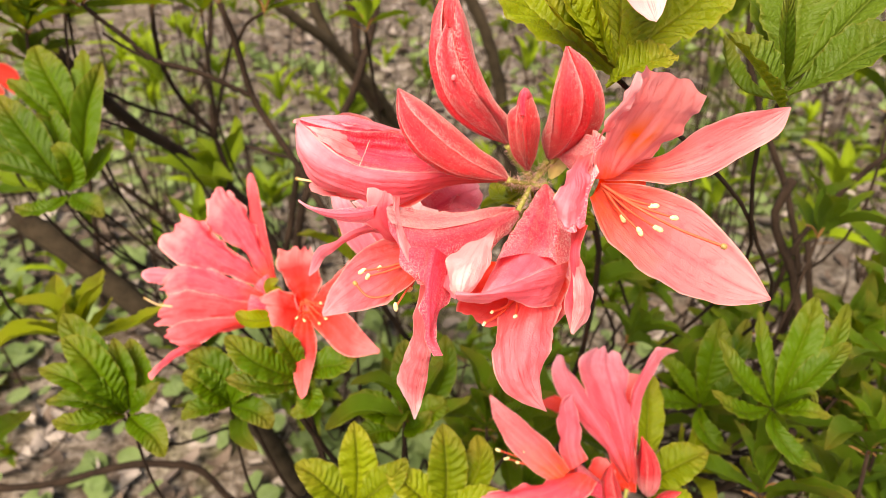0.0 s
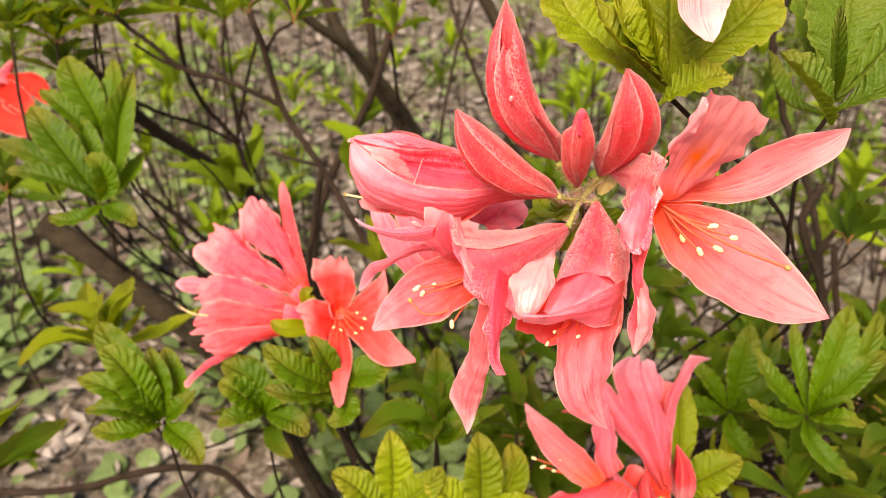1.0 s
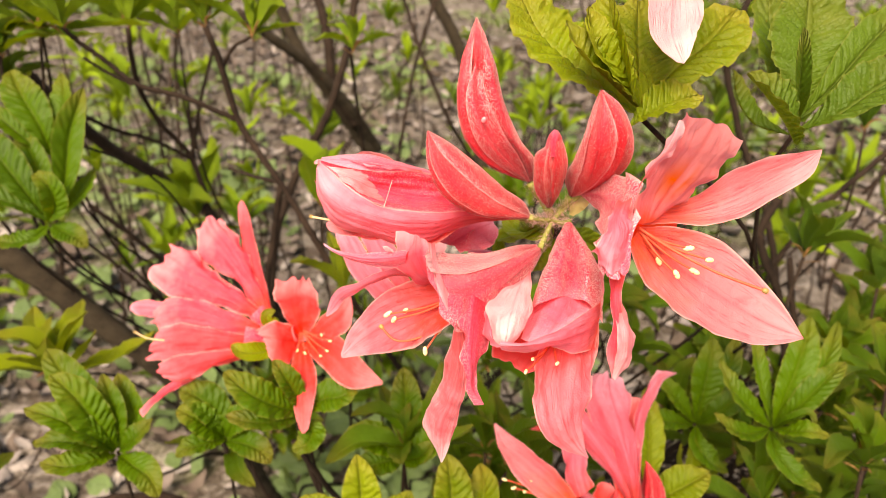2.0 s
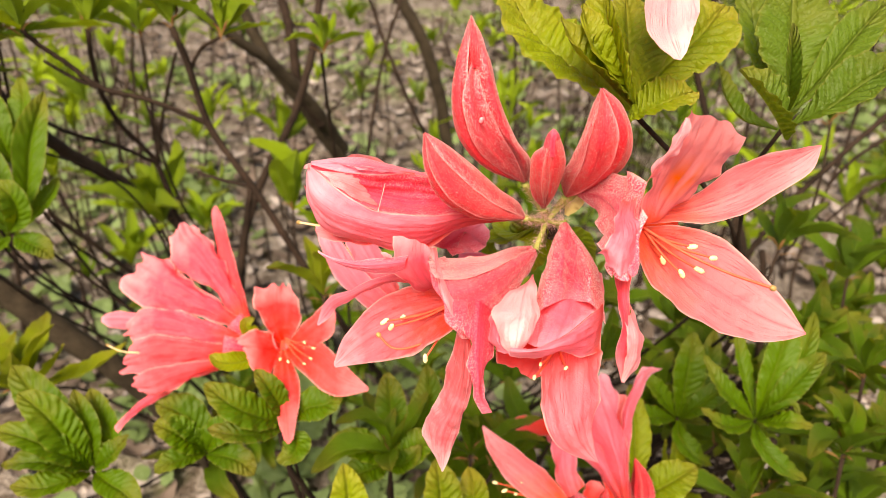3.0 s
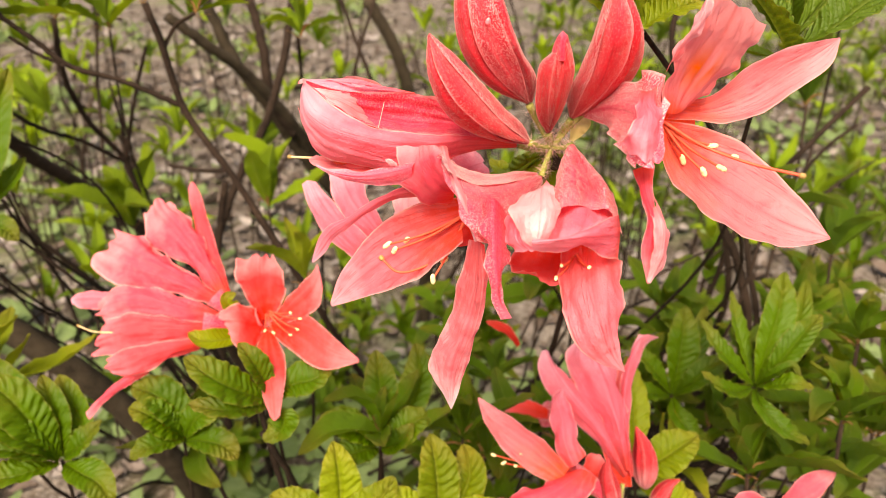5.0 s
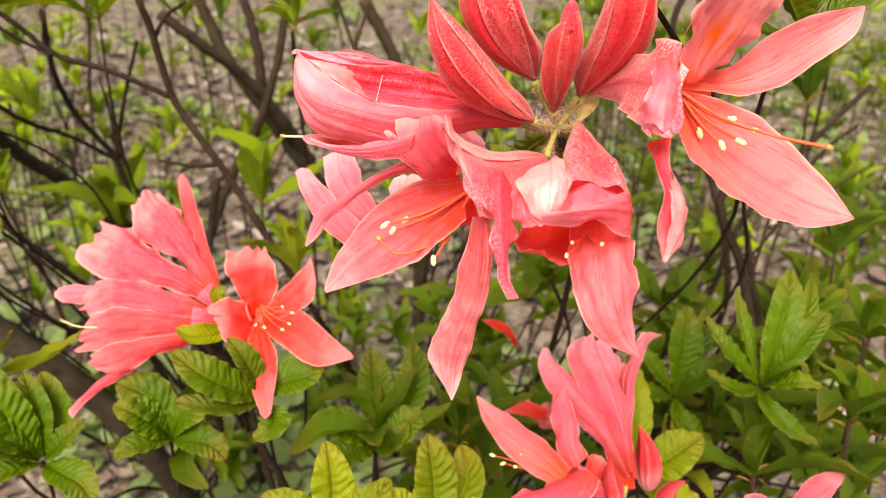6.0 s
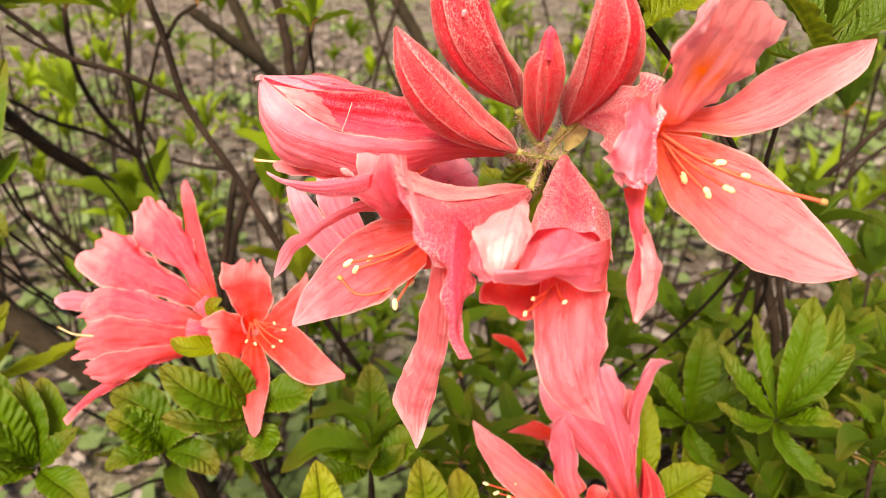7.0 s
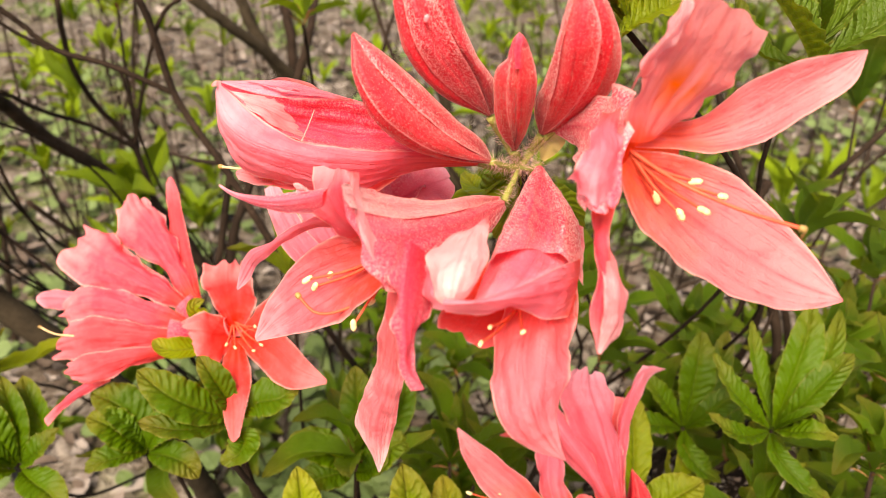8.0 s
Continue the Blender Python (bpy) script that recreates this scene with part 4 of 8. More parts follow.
folded(bloom, FOLD, [[(-0.0045, 0.1525, 0.7040), (-0.0054, 0.1446, 0.6997), (-0.0052, 0.1395, 0.6943), (-0.0045, 0.1363, 0.6882), (-0.0025, 0.1349, 0.6835)],
    [(-0.0024, 0.1493, 0.7070), (-0.0039, 0.1417, 0.7010), (-0.0039, 0.1375, 0.6941), (-0.0034, 0.1354, 0.6889), (-0.0003, 0.1348, 0.6838)],
    [(0.0009, 0.1523, 0.7029), (-0.0013, 0.1427, 0.6983), (-0.0026, 0.1385, 0.6932), (-0.0026, 0.1364, 0.6879), (-0.0001, 0.1349, 0.6840)],
    [(0.0062, 0.1616, 0.6923), (0.0017, 0.1475, 0.6933), (-0.0012, 0.1405, 0.6910), (-0.0018, 0.1371, 0.6872), (0.0001, 0.1353, 0.6837)]], frill=0.07, waves=3.0, crumple=0.0004, nu=36, nv=23)
folded(bloom, TIPPED, [[(-0.0060, 0.1565, 0.6929), (-0.0082, 0.1578, 0.6791), (-0.0106, 0.1608, 0.6641), (-0.0143, 0.1638, 0.6491), (-0.0125, 0.1617, 0.6440), (-0.0091, 0.1569, 0.6389)],
    [(-0.0052, 0.1518, 0.6950), (-0.0058, 0.1513, 0.6824), (-0.0077, 0.1536, 0.6685), (-0.0109, 0.1567, 0.6537), (-0.0091, 0.1568, 0.6388)],
    [(-0.0046, 0.1497, 0.6956), (-0.0041, 0.1487, 0.6845), (-0.0048, 0.1514, 0.6713), (-0.0077, 0.1559, 0.6530), (-0.0089, 0.1568, 0.6388)],
    [(-0.0036, 0.1502, 0.6947), (-0.0025, 0.1493, 0.6857), (-0.0028, 0.1492, 0.6778), (-0.0043, 0.1541, 0.6623), (-0.0062, 0.1569, 0.6472), (-0.0088, 0.1567, 0.6386)]], frill=0.035, waves=3.5, crumple=0.0009, nu=44, nv=23)
folded(bloom, REDDENED, [[(-0.0070, 0.1695, 0.6984), (-0.0171, 0.1770, 0.6932), (-0.0257, 0.1836, 0.6847), (-0.0330, 0.1875, 0.6740), (-0.0388, 0.1889, 0.6635), (-0.0411, 0.1878, 0.6572)],
    [(-0.0059, 0.1692, 0.6943), (-0.0155, 0.1772, 0.6861), (-0.0251, 0.1821, 0.6775), (-0.0330, 0.1862, 0.6680), (-0.0410, 0.1878, 0.6564)],
    [(-0.0061, 0.1655, 0.6922), (-0.0143, 0.1729, 0.6831), (-0.0238, 0.1783, 0.6735), (-0.0323, 0.1834, 0.6646), (-0.0408, 0.1876, 0.6561)],
    [(-0.0073, 0.1572, 0.6919), (-0.0117, 0.1617, 0.6848), (-0.0173, 0.1668, 0.6764), (-0.0250, 0.1746, 0.6682), (-0.0334, 0.1820, 0.6612), (-0.0405, 0.1874, 0.6558)]], frill=0.02, waves=4.0, crumple=0.0005, nu=44, nv=25)
folded(bloom, PETAL, [[(-0.0074, 0.1720, 0.6951), (-0.0164, 0.1685, 0.6984), (-0.0209, 0.1692, 0.7023), (-0.0218, 0.1742, 0.7071), (-0.0210, 0.1777, 0.7094)],
    [(-0.0080, 0.1678, 0.6998), (-0.0144, 0.1621, 0.7042), (-0.0175, 0.1649, 0.7082), (-0.0173, 0.1734, 0.7113)],
    [(-0.0089, 0.1611, 0.7042), (-0.0126, 0.1555, 0.7096), (-0.0149, 0.1586, 0.7124), (-0.0148, 0.1663, 0.7140)],
    [(-0.0096, 0.1558, 0.7069), (-0.0120, 0.1539, 0.7112), (-0.0131, 0.1562, 0.7139), (-0.0130, 0.1611, 0.7156)]], frill=0.03, hem=0.03, crumple=0.0004)
folded(bloom, PALE, [[(-0.0131, 0.1607, 0.7159), (-0.0125, 0.1538, 0.7129), (-0.0109, 0.1491, 0.7080), (-0.0086, 0.1476, 0.7017), (-0.0066, 0.1476, 0.6971)],
    [(-0.0124, 0.1597, 0.7163), (-0.0120, 0.1522, 0.7134), (-0.0104, 0.1477, 0.7088), (-0.0078, 0.1461, 0.7023), (-0.0060, 0.1475, 0.6971)],
    [(-0.0114, 0.1609, 0.7157), (-0.0109, 0.1545, 0.7126), (-0.0088, 0.1505, 0.7080), (-0.0061, 0.1486, 0.7011), (-0.0053, 0.1485, 0.6971)]], frill=0.03, crumple=0.0003, nu=30, nv=9)
folded(bloom, ROSE, [[(-0.0179, 0.1681, 0.7092), (-0.0244, 0.1711, 0.7068), (-0.0333, 0.1744, 0.7045), (-0.0389, 0.1768, 0.7044), (-0.0422, 0.1789, 0.7053)],
    [(-0.0189, 0.1656, 0.7088), (-0.0253, 0.1685, 0.7063), (-0.0334, 0.1730, 0.7042), (-0.0389, 0.1761, 0.7042), (-0.0422, 0.1785, 0.7051)],
    [(-0.0190, 0.1682, 0.7033), (-0.0260, 0.1707, 0.7020), (-0.0335, 0.1741, 0.7021), (-0.0387, 0.1766, 0.7032), (-0.0421, 0.1786, 0.7047)]], frill=0.03, crumple=0.0004)
folded(bloom, BLUSH, [[(-0.0169, 0.1708, 0.7023), (-0.0219, 0.1762, 0.6984), (-0.0276, 0.1811, 0.6937), (-0.0339, 0.1869, 0.6863), (-0.0404, 0.1916, 0.6810), (-0.0441, 0.1948, 0.6739), (-0.0459, 0.1959, 0.6675)],
    [(-0.0161, 0.1689, 0.7013), (-0.0226, 0.1737, 0.6980), (-0.0293, 0.1792, 0.6920), (-0.0348, 0.1843, 0.6857), (-0.0398, 0.1903, 0.6790), (-0.0436, 0.1945, 0.6715), (-0.0459, 0.1958, 0.6671)],
    [(-0.0158, 0.1698, 0.6989), (-0.0224, 0.1757, 0.6956), (-0.0298, 0.1810, 0.6892), (-0.0344, 0.1852, 0.6834), (-0.0389, 0.1903, 0.6774), (-0.0422, 0.1937, 0.6706), (-0.0457, 0.1958, 0.6666)]], frill=0.04, crumple=0.0004, nu=36)
folded(bloom, WHITE, [[(-0.0239, 0.1697, 0.7076), (-0.0249, 0.1694, 0.7089), (-0.0253, 0.1694, 0.7096)],
    [(-0.0230, 0.1692, 0.7079), (-0.0233, 0.1691, 0.7091), (-0.0242, 0.1693, 0.7098)],
    [(-0.0222, 0.1689, 0.7077), (-0.0224, 0.1694, 0.7084), (-0.0233, 0.1694, 0.7092)]], crumple=0.0002, nu=10, nv=7)
folded(bloom, DEEP, [[(-0.0101, 0.1751, 0.6934), (-0.0080, 0.1772, 0.6839), (-0.0074, 0.1645, 0.6863)],
    [(0.0003, 0.1788, 0.6922), (0.0008, 0.1795, 0.6837), (-0.0023, 0.1627, 0.6883)],
    [(0.0084, 0.1778, 0.6923), (0.0072, 0.1745, 0.6867), (0.0017, 0.1601, 0.6908)]], crumple=0.0002, nu=18, nv=13)

# the flower that hangs in the middle
bloom = flower((0.0327, 0.1966, 0.7013), "nodding coral azalea flower with folded petals", None, None, [((0.0202, 0.1511, 0.6898), (0.0180, 0.1376, 0.6942)), ((0.0194, 0.1510, 0.6895), (0.0103, 0.1373, 0.6921)), ((0.0194, 0.1510, 0.6895), (0.0124, 0.1403, 0.6935))],
    None, [HUB, (0.0314, 0.2001, 0.6990), (0.0327, 0.1965, 0.7011)], seed=3, anther_len=0.0017, downy=4500)
folded(bloom, BACK, [[(0.0319, 0.1983, 0.7000), (0.0257, 0.1868, 0.6973), (0.0198, 0.1722, 0.6971), (0.0144, 0.1576, 0.6973)],
    [(0.0315, 0.1953, 0.7018), (0.0254, 0.1804, 0.7012), (0.0187, 0.1618, 0.7022), (0.0137, 0.1494, 0.7030)],
    [(0.0324, 0.1953, 0.7020), (0.0283, 0.1805, 0.7009), (0.0229, 0.1650, 0.7016), (0.0180, 0.1531, 0.7022)],
    [(0.0329, 0.1952, 0.7018), (0.0318, 0.1819, 0.6983), (0.0294, 0.1707, 0.6978), (0.0261, 0.1611, 0.6978)],
    [(0.0335, 0.1953, 0.7012), (0.0337, 0.1789, 0.6996), (0.0318, 0.1671, 0.7001), (0.0291, 0.1565, 0.6986)],
    [(0.0348, 0.1974, 0.6991), (0.0390, 0.1855, 0.6942), (0.0387, 0.1732, 0.6914), (0.0351, 0.1596, 0.6896)]], frill=0.0, hem=0.02, crumple=0.0009, nu=44, nv=41)
folded(bloom, ROSE, [[(0.0215, 0.1779, 0.6953), (0.0155, 0.1612, 0.6956), (0.0097, 0.1440, 0.6972)],
    [(0.0229, 0.1718, 0.6972), (0.0154, 0.1522, 0.6993), (0.0103, 0.1380, 0.7010)],
    [(0.0255, 0.1702, 0.6990), (0.0182, 0.1495, 0.7002), (0.0127, 0.1373, 0.7022)],
    [(0.0312, 0.1743, 0.6973), (0.0274, 0.1613, 0.6965), (0.0182, 0.1418, 0.7011)],
    [(0.0354, 0.1766, 0.6962), (0.0330, 0.1666, 0.6947), (0.0248, 0.1498, 0.6984)],
    [(0.0408, 0.1806, 0.6923), (0.0391, 0.1723, 0.6910), (0.0332, 0.1606, 0.6947)]], frill=0.0, crumple=0.0007, nu=30, nv=31)
folded(bloom, BLUSH, [[(0.0354, 0.1635, 0.6940), (0.0253, 0.1479, 0.7011), (0.0151, 0.1370, 0.7042), (0.0080, 0.1342, 0.7039), (0.0036, 0.1366, 0.7030)],
    [(0.0343, 0.1593, 0.6927), (0.0245, 0.1436, 0.7006), (0.0137, 0.1335, 0.7050), (0.0068, 0.1321, 0.7050), (0.0030, 0.1347, 0.7036)],
    [(0.0322, 0.1539, 0.6913), (0.0230, 0.1407, 0.6985), (0.0130, 0.1333, 0.7035), (0.0066, 0.1322, 0.7041), (0.0029, 0.1343, 0.7030)],
    [(0.0290, 0.1468, 0.6905), (0.0220, 0.1400, 0.6952), (0.0142, 0.1362, 0.7008), (0.0091, 0.1352, 0.6999), (0.0035, 0.1354, 0.7009)]], frill=0.02, waves=4.5, crumple=0.0006, nu=40, nv=19)
folded(bloom, WHITE, [[(0.0133, 0.1631, 0.7021), (0.0047, 0.1530, 0.7049), (0.0014, 0.1487, 0.7049), (0.0011, 0.1434, 0.7039), (0.0026, 0.1371, 0.7017), (0.0040, 0.1360, 0.7010)],
    [(0.0134, 0.1612, 0.7047), (0.0064, 0.1476, 0.7071), (0.0039, 0.1392, 0.7072), (0.0032, 0.1356, 0.7051), (0.0040, 0.1352, 0.7017)],
    [(0.0140, 0.1616, 0.7056), (0.0094, 0.1462, 0.7083), (0.0074, 0.1387, 0.7081), (0.0058, 0.1355, 0.7054), (0.0043, 0.1351, 0.7017)],
    [(0.0148, 0.1633, 0.7047), (0.0125, 0.1497, 0.7070), (0.0114, 0.1434, 0.7060), (0.0090, 0.1379, 0.7043), (0.0050, 0.1358, 0.7011)]], frill=0.03, crumple=0.0006, nu=32, nv=21)
folded(bloom, BLUSH, [[(0.0058, 0.1563, 0.7029), (0.0013, 0.1506, 0.7003), (0.0002, 0.1467, 0.6976), (0.0021, 0.1433, 0.6961)],
    [(0.0058, 0.1517, 0.7030), (0.0027, 0.1444, 0.7021), (0.0021, 0.1409, 0.7001), (0.0036, 0.1378, 0.6991)],
    [(0.0080, 0.1490, 0.7030), (0.0057, 0.1428, 0.7019), (0.0056, 0.1385, 0.7007), (0.0060, 0.1367, 0.6998)]], frill=0.06, hem=0.05, crumple=0.0005, nu=24)
folded(bloom, DEEP, [[(0.0124, 0.1723, 0.6879), (0.0070, 0.1627, 0.6846), (0.0036, 0.1515, 0.6868), (0.0048, 0.1428, 0.6902)],
    [(0.0207, 0.1749, 0.6864), (0.0160, 0.1672, 0.6804), (0.0120, 0.1549, 0.6826), (0.0087, 0.1436, 0.6886)],
    [(0.0288, 0.1765, 0.6868), (0.0254, 0.1680, 0.6800), (0.0209, 0.1569, 0.6802), (0.0143, 0.1444, 0.6852)],
    [(0.0382, 0.1761, 0.6864), (0.0370, 0.1650, 0.6814), (0.0346, 0.1572, 0.6797), (0.0285, 0.1489, 0.6803)]], frill=0.02, hem=0.05, crumple=0.0005, nu=26, nv=21)
folded(bloom, REDDENED, [[(0.0203, 0.1626, 0.6855), (0.0151, 0.1479, 0.6854), (0.0133, 0.1405, 0.6835), (0.0130, 0.1346, 0.6825), (0.0137, 0.1298, 0.6787), (0.0201, 0.1284, 0.6739), (0.0263, 0.1285, 0.6706)],
    [(0.0244, 0.1609, 0.6875), (0.0189, 0.1450, 0.6893), (0.0170, 0.1374, 0.6879), (0.0165, 0.1316, 0.6860), (0.0177, 0.1275, 0.6816), (0.0217, 0.1278, 0.6752), (0.0265, 0.1285, 0.6705)],
    [(0.0295, 0.1603, 0.6876), (0.0239, 0.1440, 0.6906), (0.0213, 0.1355, 0.6896), (0.0204, 0.1307, 0.6873), (0.0213, 0.1281, 0.6815), (0.0240, 0.1285, 0.6750), (0.0265, 0.1285, 0.6705)],
    [(0.0364, 0.1643, 0.6840), (0.0312, 0.1490, 0.6868), (0.0289, 0.1416, 0.6858), (0.0266, 0.1355, 0.6831), (0.0246, 0.1306, 0.6786), (0.0252, 0.1291, 0.6743), (0.0267, 0.1286, 0.6705)]], frill=0.03, waves=3.5, crumple=0.0005, nu=44, nv=27)

# the half-open flower
half = flower((0.0182, 0.2042, 0.6989), "half-open coral azalea bud lying level", None, None, [], [(-0.0330, 0.2031, 0.6976), (-0.0401, 0.2106, 0.6946), (-0.0512, 0.2194, 0.6920)], [HUB, (0.0235, 0.2038, 0.6975), (0.0185, 0.2042, 0.6990)], seed=4, downy=4500)
folded(half, BLUSH, [[(0.0178, 0.2035, 0.6996), (0.0032, 0.1988, 0.7042), (-0.0115, 0.1923, 0.7077), (-0.0222, 0.1912, 0.7094), (-0.0301, 0.1937, 0.7116), (-0.0369, 0.1977, 0.7148), (-0.0410, 0.2002, 0.7180), (-0.0443, 0.2002, 0.7211)],
    [(0.0177, 0.2033, 0.6993), (0.0031, 0.1982, 0.7031), (-0.0108, 0.1907, 0.7052), (-0.0209, 0.1880, 0.7072), (-0.0299, 0.1895, 0.7087), (-0.0381, 0.1931, 0.7109), (-0.0440, 0.1977, 0.7143), (-0.0451, 0.2000, 0.7197)],
    [(0.0180, 0.2040, 0.6985), (-0.0019, 0.1988, 0.6993), (-0.0128, 0.1922, 0.6995), (-0.0229, 0.1900, 0.7015), (-0.0317, 0.1914, 0.7037), (-0.0409, 0.1955, 0.7064), (-0.0452, 0.1991, 0.7114), (-0.0456, 0.2008, 0.7179)],
    [(0.0182, 0.2047, 0.6979), (0.0058, 0.2021, 0.6985), (-0.0055, 0.1981, 0.6973), (-0.0147, 0.1933, 0.6952), (-0.0248, 0.1942, 0.6963), (-0.0331, 0.1973, 0.6977), (-0.0425, 0.2006, 0.7009), (-0.0459, 0.2018, 0.7079), (-0.0458, 0.2016, 0.7154)]], frill=0.025, waves=4.0, crumple=0.0005, nu=48, nv=27)
# recess in the deeper rose: the hollow's shade is painted by colour
folded(half, FOLD, [[(0.0178, 0.2035, 0.6996), (0.0032, 0.1988, 0.7042), (-0.0115, 0.1923, 0.7077), (-0.0222, 0.1912, 0.7094), (-0.0301, 0.1937, 0.7116), (-0.0369, 0.1977, 0.7148), (-0.0410, 0.2002, 0.7180), (-0.0443, 0.2002, 0.7211)],
    [(0.0180, 0.2044, 0.6992), (0.0061, 0.2054, 0.7040), (-0.0047, 0.2053, 0.7053), (-0.0145, 0.2037, 0.7064), (-0.0239, 0.2039, 0.7085), (-0.0326, 0.2038, 0.7123), (-0.0391, 0.2036, 0.7163), (-0.0441, 0.2020, 0.7203)],
    [(0.0180, 0.2046, 0.6996), (0.0061, 0.2058, 0.7067), (-0.0067, 0.2046, 0.7134), (-0.0146, 0.2027, 0.7163), (-0.0222, 0.2018, 0.7170), (-0.0305, 0.2019, 0.7173), (-0.0378, 0.2024, 0.7185), (-0.0439, 0.2012, 0.7210)]], frill=0.0, crumple=0.0011, nu=44, nv=25)
# added pale sheet: highlight along the lower petal's rim, put into colour
folded(half, PALE, [[(-0.0237, 0.2062, 0.7143), (-0.0304, 0.2032, 0.7165), (-0.0367, 0.2022, 0.7178), (-0.0424, 0.2015, 0.7190)],
    [(-0.0238, 0.2065, 0.7079), (-0.0307, 0.2027, 0.7118), (-0.0352, 0.2013, 0.7149), (-0.0406, 0.2009, 0.7175)],
    [(-0.0243, 0.1975, 0.7076), (-0.0299, 0.1966, 0.7107), (-0.0340, 0.1973, 0.7133), (-0.0384, 0.1988, 0.7158)]], frill=0.02, crumple=0.0005, nu=26, nv=19)
folded(half, ROSE, [[(0.0180, 0.2046, 0.6996), (0.0061, 0.2058, 0.7067), (-0.0067, 0.2046, 0.7134), (-0.0146, 0.2027, 0.7163), (-0.0222, 0.2018, 0.7170), (-0.0305, 0.2019, 0.7173), (-0.0378, 0.2024, 0.7185), (-0.0439, 0.2012, 0.7210)],
    [(0.0183, 0.2056, 0.6992), (0.0063, 0.2071, 0.7068), (-0.0099, 0.2065, 0.7140), (-0.0220, 0.2049, 0.7173), (-0.0303, 0.2051, 0.7187), (-0.0377, 0.2043, 0.7196), (-0.0439, 0.2024, 0.7210)],
    [(0.0183, 0.2057, 0.6994), (0.0067, 0.2091, 0.7064), (-0.0094, 0.2105, 0.7127), (-0.0216, 0.2117, 0.7159), (-0.0301, 0.2119, 0.7183), (-0.0386, 0.2099, 0.7190), (-0.0442, 0.2055, 0.7202)]], frill=0.0, crumple=0.0004, nu=40, nv=15)
folded(half, BLUSH, [[(-0.0136, 0.2037, 0.7162), (-0.0221, 0.2026, 0.7183), (-0.0320, 0.2030, 0.7197), (-0.0410, 0.2072, 0.7197)],
    [(-0.0137, 0.2030, 0.7161), (-0.0222, 0.2012, 0.7180), (-0.0280, 0.2005, 0.7194), (-0.0320, 0.2017, 0.7196)]], frill=0.06, crumple=0.0003, nu=24, nv=9)
folded(half, SUNNY, [[(0.0183, 0.2057, 0.6994), (0.0067, 0.2091, 0.7064), (-0.0094, 0.2105, 0.7127), (-0.0216, 0.2117, 0.7159), (-0.0301, 0.2119, 0.7183), (-0.0386, 0.2099, 0.7190), (-0.0442, 0.2055, 0.7202)],
    [(0.0185, 0.2060, 0.6982), (0.0025, 0.2152, 0.6981), (-0.0137, 0.2213, 0.6968), (-0.0324, 0.2228, 0.6990), (-0.0464, 0.2183, 0.7040)],
    [(0.0182, 0.2047, 0.6979), (0.0061, 0.2020, 0.6985), (-0.0036, 0.1989, 0.6971), (-0.0127, 0.1958, 0.6939), (-0.0229, 0.1977, 0.6947), (-0.0322, 0.2011, 0.6963), (-0.0415, 0.2039, 0.6988), (-0.0456, 0.2039, 0.7057), (-0.0463, 0.2048, 0.7128)]], crumple=0.0004, nu=36, nv=23)
folded(half, SUNNY, [[(-0.0159, 0.1985, 0.6938), (-0.0263, 0.1981, 0.6947), (-0.0366, 0.2007, 0.6948), (-0.0436, 0.2049, 0.6943)],
    [(-0.0190, 0.2033, 0.6933), (-0.0296, 0.2041, 0.6940), (-0.0383, 0.2058, 0.6950), (-0.0450, 0.2090, 0.6949)],
    [(-0.0224, 0.2064, 0.6937), (-0.0312, 0.2080, 0.6944), (-0.0383, 0.2102, 0.6945), (-0.0427, 0.2115, 0.6955)]], frill=0.04, crumple=0.0005, nu=20, nv=13)
folded(half, WHITE, [[(-0.0459, 0.2003, 0.7210), (-0.0451, 0.2001, 0.7217), (-0.0439, 0.2015, 0.7214)],
    [(-0.0460, 0.2000, 0.7204), (-0.0451, 0.1990, 0.7208), (-0.0439, 0.2007, 0.7202)]], crumple=0.0002, nu=8, nv=7)
part("anther", bead("anther", FILAMENT, (-0.0358, 0.2028, 0.6963), (0.98, -0.10, -0.17), 0.0042, 0.0018, (0.0182, 0.2042, 0.6989)), half, "orange anther under a petal")
part("fibre", pipe("fibre", HAIR, [(-0.0227, 0.1995, 0.7150), (-0.0238, 0.1959, 0.7128), (-0.0252, 0.1901, 0.7107)], [0.00011, 0.00011], (0.0182, 0.2042, 0.6989), 10, 5), half, "white plant fibre stuck to a petal")

# the rose flower behind the cluster
bloom = flower((0.0241, 0.2182, 0.6730), "rose-pink azalea flower turned away from the path", [(0.0249, 0.2172, 0.6735), (0.0169, 0.2218, 0.6695), (0.0075, 0.2265, 0.6656)], [0.002, 0.004, 0.008], [], None, [HUB, (0.0308, 0.2123, 0.6841), (0.0249, 0.2172, 0.6735)], ROSE, seed=5)
petal(bloom, [(-0.0026, 0.2166, 0.6824), (0.0061, 0.2224, 0.6842), (0.0132, 0.2282, 0.6840)], (0.00, -0.73, 0.69), 0.017, ROSE, S(start=0.6, ruffle=0.06))
petal(bloom, [(-0.0027, 0.2161, 0.6816), (-0.0016, 0.2244, 0.6835), (0.0015, 0.2322, 0.6848)], (0.00, -0.73, 0.69), 0.016, ROSE, S(start=0.6, ruffle=0.06))
